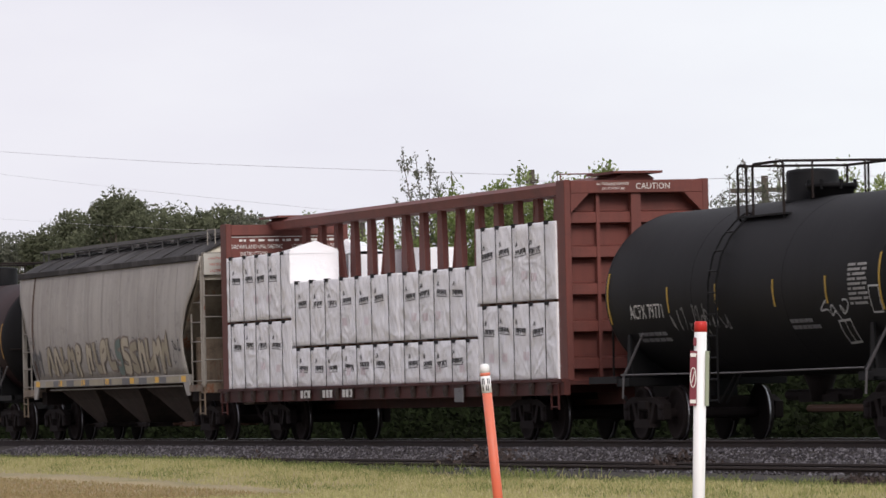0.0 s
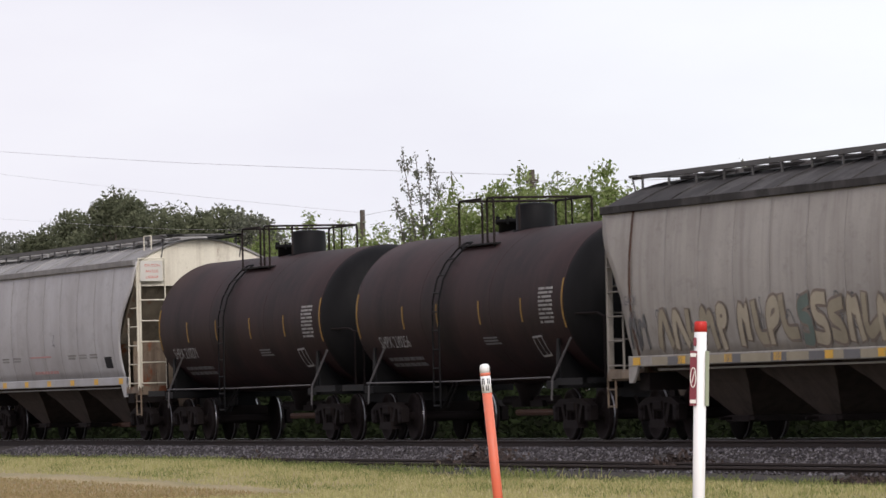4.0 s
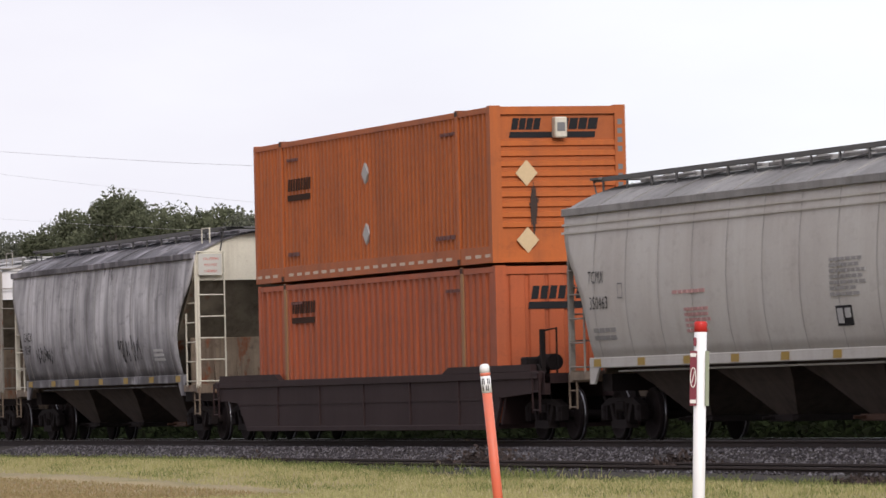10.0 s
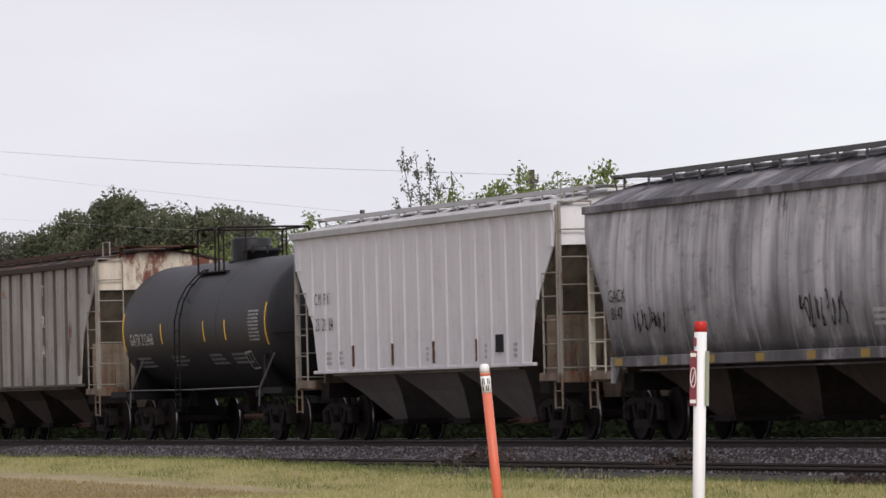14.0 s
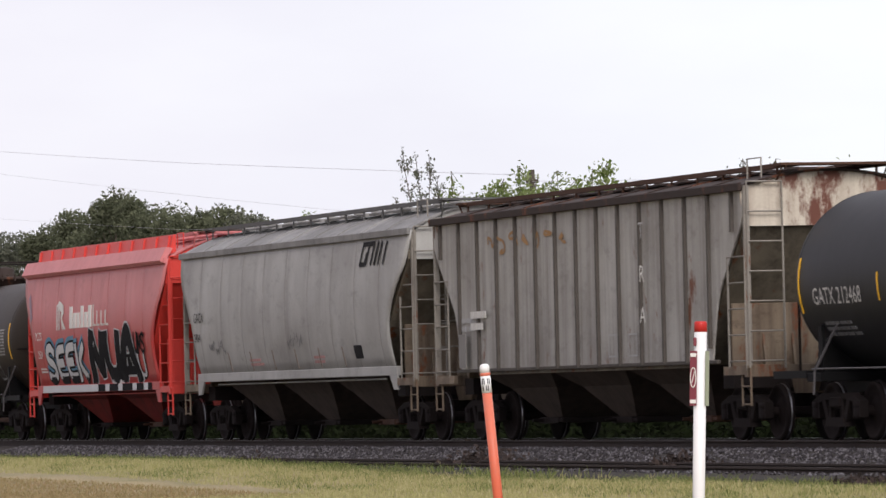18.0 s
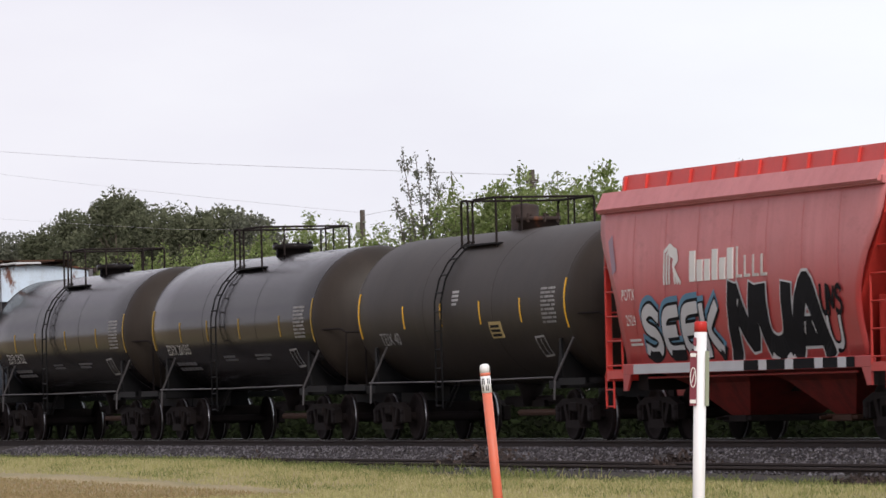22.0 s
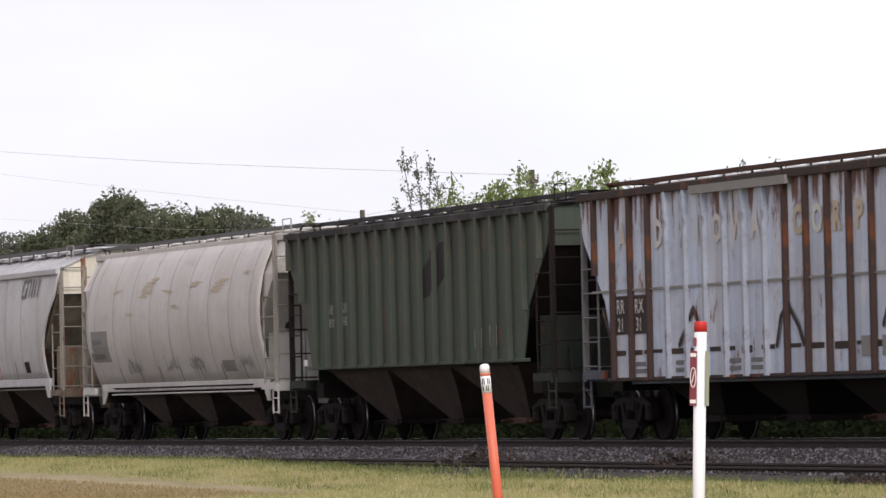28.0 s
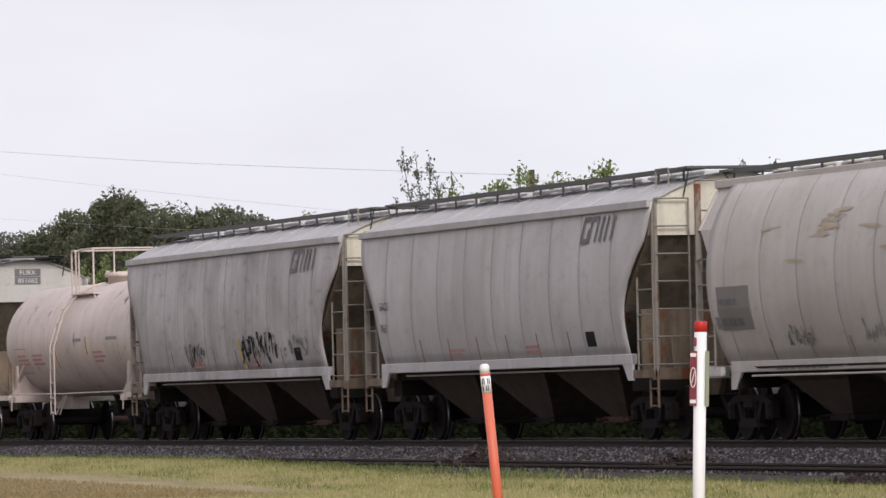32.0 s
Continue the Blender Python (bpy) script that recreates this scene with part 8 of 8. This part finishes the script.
mark(car14, "POTX", -5.35, 2.36, 0.20, M_SIGNWHITE, s14, 0.92)
mark(car14, "2924", -5.22, 1.94, 0.19, M_SIGNWHITE, s14, 0.92)
bars("small_writing", M_WHITEINK, car14, -5.2, 1.60, 0.6, 0.14, 2, s14, 5)


def sprayed_word(car, x0, x1, z0, z1, signs, fill, edge, surf, thick, rim, halo=None):
    """Fat sprayed signs side by side: a halo, a rim and a fill for each."""
    w = (x1 - x0) / len(signs)
    for i, sign in enumerate(signs):
        a, drop = x0 + i * w, 0.05 * (i % 2) * (z1 - z0)
        for run in sign:
            pts = [(a + w * u, z0 + (z1 - z0 - drop) * v) for u, v in run]
            for _ in range(2):
                pts = [pts[0]] + [(p[0] + (q[0] - p[0]) * f, p[1] + (q[1] - p[1]) * f) for p, q in zip(pts, pts[1:]) for f in (0.25, 0.75)] + [pts[-1]]
            if halo:
                part("sprayed_halo", fresh(lambda bm: stroke(bm, [(x - 0.03, z + 0.08) for x, z in pts], thick + 2.6 * rim, surf, 0.008)), halo, car)
            part("sprayed_outline", fresh(lambda bm: stroke(bm, pts, thick + 2 * rim, surf, 0.011 + 0.0004 * i)), edge, car)
            part("sprayed_fill", fresh(lambda bm: stroke(bm, pts, thick, surf, 0.017 + 0.0004 * i)), fill, car)


CURL = (((0.85, 0.80), (0.5, 1.0), (0.10, 0.82), (0.25, 0.56), (0.75, 0.46), (0.88, 0.2), (0.5, 0.0), (0.08, 0.14)),)
COMB = (((0.90, 0.95), (0.25, 0.92), (0.12, 0.5), (0.20, 0.06), (0.92, 0.08)), ((0.15, 0.5), (0.72, 0.52)))
FORK = (((0.15, 1.0), (0.20, 0.0)), ((0.88, 1.0), (0.30, 0.50), (0.95, 0.0)))
LEAN = (((0.05, 0.0), (0.18, 1.0)), ((0.25, 0.9), (0.70, 0.05), (0.86, 0.95)))
CUP = (((0.10, 1.0), (0.12, 0.2), (0.5, 0.0), (0.85, 0.2), (0.9, 1.0)),)
PEAK = (((0.02, 0.0), (0.38, 1.0), (0.62, 1.0), (0.98, 0.0)), ((0.25, 0.32), (0.8, 0.32)))
sprayed_word(car14, -4.45, -0.62, 1.42, 2.22, [CURL, COMB, COMB, FORK], M_SILVER, M_SPRAYBLACK, s14, 0.20, 0.055, M_SPRAYBLUE)
sprayed_word(car14, -0.15, 4.1, 1.38, 2.40, [LEAN, CUP, PEAK], M_SPRAYBLACK, M_SILVER, s14, 0.46, 0.045)
sprayed_word(car14, 4.0, 4.95, 1.95, 2.40, [CUP, LEAN, CURL], M_SPRAYBLACK, M_SPRAYBLACK, s14, 0.06, 0.01)
sprayed_word(car14, 4.15, 4.8, 1.42, 1.9, [CUP], M_SILVER, M_SPRAYBLACK, s14, 0.10, 0.04)
block(car14, -5.2, 0.2, 1.13, 1.29, M_SILVER, lambda z: s14(1.27) + 0.034, "sprayed_band", 1)
block(car14, 0.2, 5.1, 1.13, 1.29, M_SPRAYBLACK, lambda z: s14(1.27) + 0.034, "sprayed_band", 1)
for x in (0.9, 2.1, 3.4, 4.4):
    block(car14, x, x + 0.35, 1.13, 1.29, M_SILVER, lambda z: s14(1.27) + 0.040, "sprayed_band", 1)
part("sprayed_tag", fresh(lambda bm: stroke(bm, [(-5.95, 3.38), (-5.82, 3.15), (-5.72, 2.9)], 0.20, s14)), M_BLUESMEAR, car14)

# the rusted blue car
for ch, x, faint in (("A", -6.17, 0), ("D", -4.33, 0), ("I", -2.26, 0), ("O", -1.50, 0), ("W", -0.60, 0), ("A", 0.36, 0), ("C", 2.24, 1), ("O", 3.08, 0), ("R", 3.98, 1), ("P", 4.96, 1)):
    letters("side_letter", ch, 0.44, M_DAB if faint else M_OLDWHITE, car18, x, 3.24, lambda z: 1.505, 0.92, bold=0.028)
for txt, low, x in (("RR", "21", -6.40), ("RX", "31", -5.46)):
    block(car18, x - 0.02, x + 0.76, 1.80, 2.45, M_RUSTRIB, lambda z: 1.503)
    mark(car18, txt, x + 0.08, 2.15, 0.25, M_WHITEINK, lambda z: 1.515, 1.0)
    mark(car18, low, x + 0.12, 1.85, 0.24, M_WHITEINK, lambda z: 1.515, 1.0)
for scar in (((-7.05, 2.25), (-6.55, 1.60)), ((-3.18, 1.58), (-2.47, 2.17), (-1.89, 1.58)), ((1.42, 1.50), (1.62, 1.95), (1.90, 2.12)), ((1.98, 2.12), (2.40, 1.80), (2.63, 1.50)), ((6.3, 2.15), (6.02, 1.75))):
    part("rust_scar", fresh(lambda bm: stroke(bm, list(scar), 0.10, lambda z: 1.515)), M_RUSTRIB, car18)
def rust_line(bm):
    rnd = random.Random(3)
    x = -6.4
    while x < 6.4:
        w = rnd.uniform(0.3, 0.9)
        slab_on(bm, x, x + w, 1.44 + rnd.uniform(-0.03, 0.03), 1.53, lambda z: 1.50, 0.008)
        x += w + rnd.uniform(0.05, 0.5)
tagged(part("rust_scars", fresh(rust_line), M_RUSTRIB, car18), kind="stuff")
part("belt_rail", fresh(lambda bm: box(bm, -7.6, 7.6, -1.525, -1.50, 2.52, 2.56)), M_PATCHGREY, car18)
part("top_rail", fresh(lambda bm: box(bm, -2.3, 2.2, -1.62, -1.50, 4.02, 4.16)), M_PATCHGREY, car18)
for x in (5.05, 5.92):
    block(car18, x, x + 0.42, 1.29, 1.60, M_PATCHGREY, lambda z: 1.502)
for x in (-5.5, -3.4, -0.9, 0.2):
    bars("small_writing", M_GREYINK, car18, x, 1.14, 0.6, 0.24, 2, lambda z: 1.503, 3)

# the green car
for word, x, z in (("AE", -5.46, 2.49), ("QX", -4.56, 2.52), ("810", -5.48, 2.23), ("142", -4.56, 2.26)):
    mark(car19, word, x, z, 0.19, M_PALEINK, lambda z: 1.505, 0.9)
def faded(bm):
    slab(bm, [(0.84, 2.66), (1.62, 2.77), (2.61, 3.25), (2.71, 3.74), (1.93, 3.68), (0.80, 3.20)], -1.506, -1.50)
    box(bm, 1.646, 1.694, -1.608, -1.60, 2.80, 3.55)
part("faded_emblem", fresh(faded), plain("faded_purple_brown", (0.020, 0.014, 0.016), 0.7, 0.5), car19)
frame_mark(car19, 4.05, 4.45, 1.70, 2.04, M_PALEINK, lambda z: 1.505)
frame_mark(car19, 4.95, 5.35, 1.72, 2.08, M_PALEINK, lambda z: 1.505)
block(car19, -7.35, -7.15, 1.50, 1.62, M_SIGNWHITE, lambda z: 1.51)

# the tubular car
pan = block(car20, -7.0, -5.5, 1.78, 2.48, M_PATCHGREY, s20, steps=6)
bars("small_writing", M_GREYINK, car20, -6.9, 1.85, 1.0, 0.2, 1, lambda z: s20(z) + 0.012, 6)
bars("small_writing", M_GREYINK, car20, -6.9, 2.2, 0.85, 0.14, 1, lambda z: s20(z) + 0.012, 4)
block(car20, -7.2, -7.05, 1.8, 2.0, M_PATCHGREY, s20)
block(car20, 3.9, 4.9, 1.46, 1.70, M_PATCHGREY, s20)
for i, x in enumerate((-4.2, -0.8, 1.25, 5.2)):
    scrawl(car20, x, x + 1.2, 1.45, 1.85, M_GREYINK if i in (0, 2) else M_FINEINK, s20, 70 + i, 0.028, 10)
bars("small_writing", M_GREYINK, car20, -5.0, 1.13, 2.6, 0.1, 1, lambda z: s20(1.25) + 0.034, 9)
for i, (x, z) in enumerate(((-2.55, 3.18), (-2.4, 3.25), (-2.3, 3.32), (-2.2, 3.39), (-1.95, 3.46), (-1.8, 3.53), (-0.5, 3.25), (1.75, 3.33), (1.9, 3.39), (3.55, 3.17), (3.7, 3.22), (3.8, 3.28), (3.9, 3.33), (4.0, 3.38), (5.9, 3.50), (-5.0, 3.35), (0.4, 2.9), (-3.6, 2.8))):
    def dab(bm, x=x, z=z, i=i):
        rnd = random.Random(80 + i)
        for _ in range(4):
            a, b, w = x + rnd.uniform(-0.25, 0.25), z + rnd.uniform(-0.03, 0.03), rnd.uniform(0.3, 0.7)
            stroke(bm, [(a, b), (a + w * 0.5, b + rnd.uniform(0.0, 0.02)), (a + w, b + rnd.uniform(-0.01, 0.01))], rnd.uniform(0.012, 0.026), s20, 0.009)
    tagged(part("rust_dab", fresh(dab), M_DAB, car20), kind="stuff")
part("vent_hole", fresh(lambda bm: lathe(bm, [(7.6, 0.10), (7.62, 0.10)], "x", 16, (0.0, -1.0, 2.34))), M_INK, car20)
for i in range(7):
    part("run_stain", fresh(lambda bm, x=-5.0 + i * 1.75: slab_on(bm, x, x + 0.05, 1.3, 1.62, s20, 0.012, 2)), M_STREAK, car20)

for c, s, num in ((car21, s21, "7661"), (car22, s22, "7650")):
    logo(c, 5.05, 6.72, 3.38, 3.84, M_GREYINK, s)
    if c is car21:
        mark(c, "GACX", -7.01, 2.48, 0.17, M_INK, s, 0.9)
        mark(c, num, -7.0, 2.06, 0.17, M_INK, s, 0.95)
    for x in (-2.9, 1.7):
        bars("red_writing", M_PINKINK, c, x, 1.55, 1.0, 0.18, 2, s, 5)
    block(c, 5.15, 5.6, 1.62, 1.88, M_INK, s)
    for i in range(6):
        part("run_stain", fresh(lambda bm, x=-4.6 + i * 1.75: slab_on(bm, x, x + 0.045, 1.45, 1.9, s, 0.012, 2)), M_STREAK, c)
part("sprayed_tag", fresh(lambda bm: stroke(bm, [(1.0, 2.05), (1.12, 1.8), (1.3, 1.52)], 0.17, s22, 0.010)), M_SPRAYYELLOW, car22, "yellow sprayed stroke")
scrawl(car22, 1.0, 4.0, 1.50, 2.28, M_SPRAYBLACK, s22, 91, 0.055, 9)
scrawl(car22, 1.2, 3.9, 1.62, 2.2, M_INK, s22, 94, 0.03, 12)
scrawl(car22, -3.5, -1.8, 1.55, 2.1, M_INK, s22, 92, 0.032, 10)
scrawl(car22, 4.4, 6.3, 1.7, 2.15, M_GREYINK, s22, 93, 0.03, 8)
for word, plate_z in (("FURX", 4.10), ("851062", 3.90)):
    plate24 = part("number_plate", fresh(lambda bm: box(bm, 8.40, 8.408, -0.33, 0.33, plate_z - 0.03, plate_z + 0.15)), M_GREYINK, car24)
    cu = bpy.data.curves.new("plate_text", "FONT")
    cu.body, cu.size, cu.align_x, cu.resolution_u = word, 0.17, "CENTER", 2
    tmp = bpy.data.objects.new("plate_text", cu)
    me = bpy.data.meshes.new_from_object(tmp)
    bpy.data.objects.remove(tmp)
    for v in me.vertices:
        v.co = (8.412, v.co.x, plate_z + v.co.y)
    me.materials.clear()
    me.materials.append(M_WHITEINK)
    hang("plate_text", me, plate24)


# ---- what moves ----
def motions():
    for ob, place, y, z in TRAIN:
        walk(ob, [(float(t), pose(place + travel(t), y, z)) for t in (0.0, 0.5, 0.6, 0.7, 0.8, 0.9, *range(1, 33))])
    for w, place, x in ROLLERS:
        near = [f for f in range(961) if -142.0 < place + travel(f / 30.0) < -60.0]
        here = Matrix.Translation((x, 0, RADIUS))
        if not near:
            continue
        start = travel(near[0] / 30.0)
        rows = [] if near[0] == 0 else [(0.0, here)]
        for f in near:
            rows.append((f / 30.0, here @ Matrix.Rotation((travel(f / 30.0) - start) / RADIUS, 4, "Y")))
        if near[-1] < 960:
            rows.append((32.0, rows[-1][1]))
        walk(w, rows)


motions()
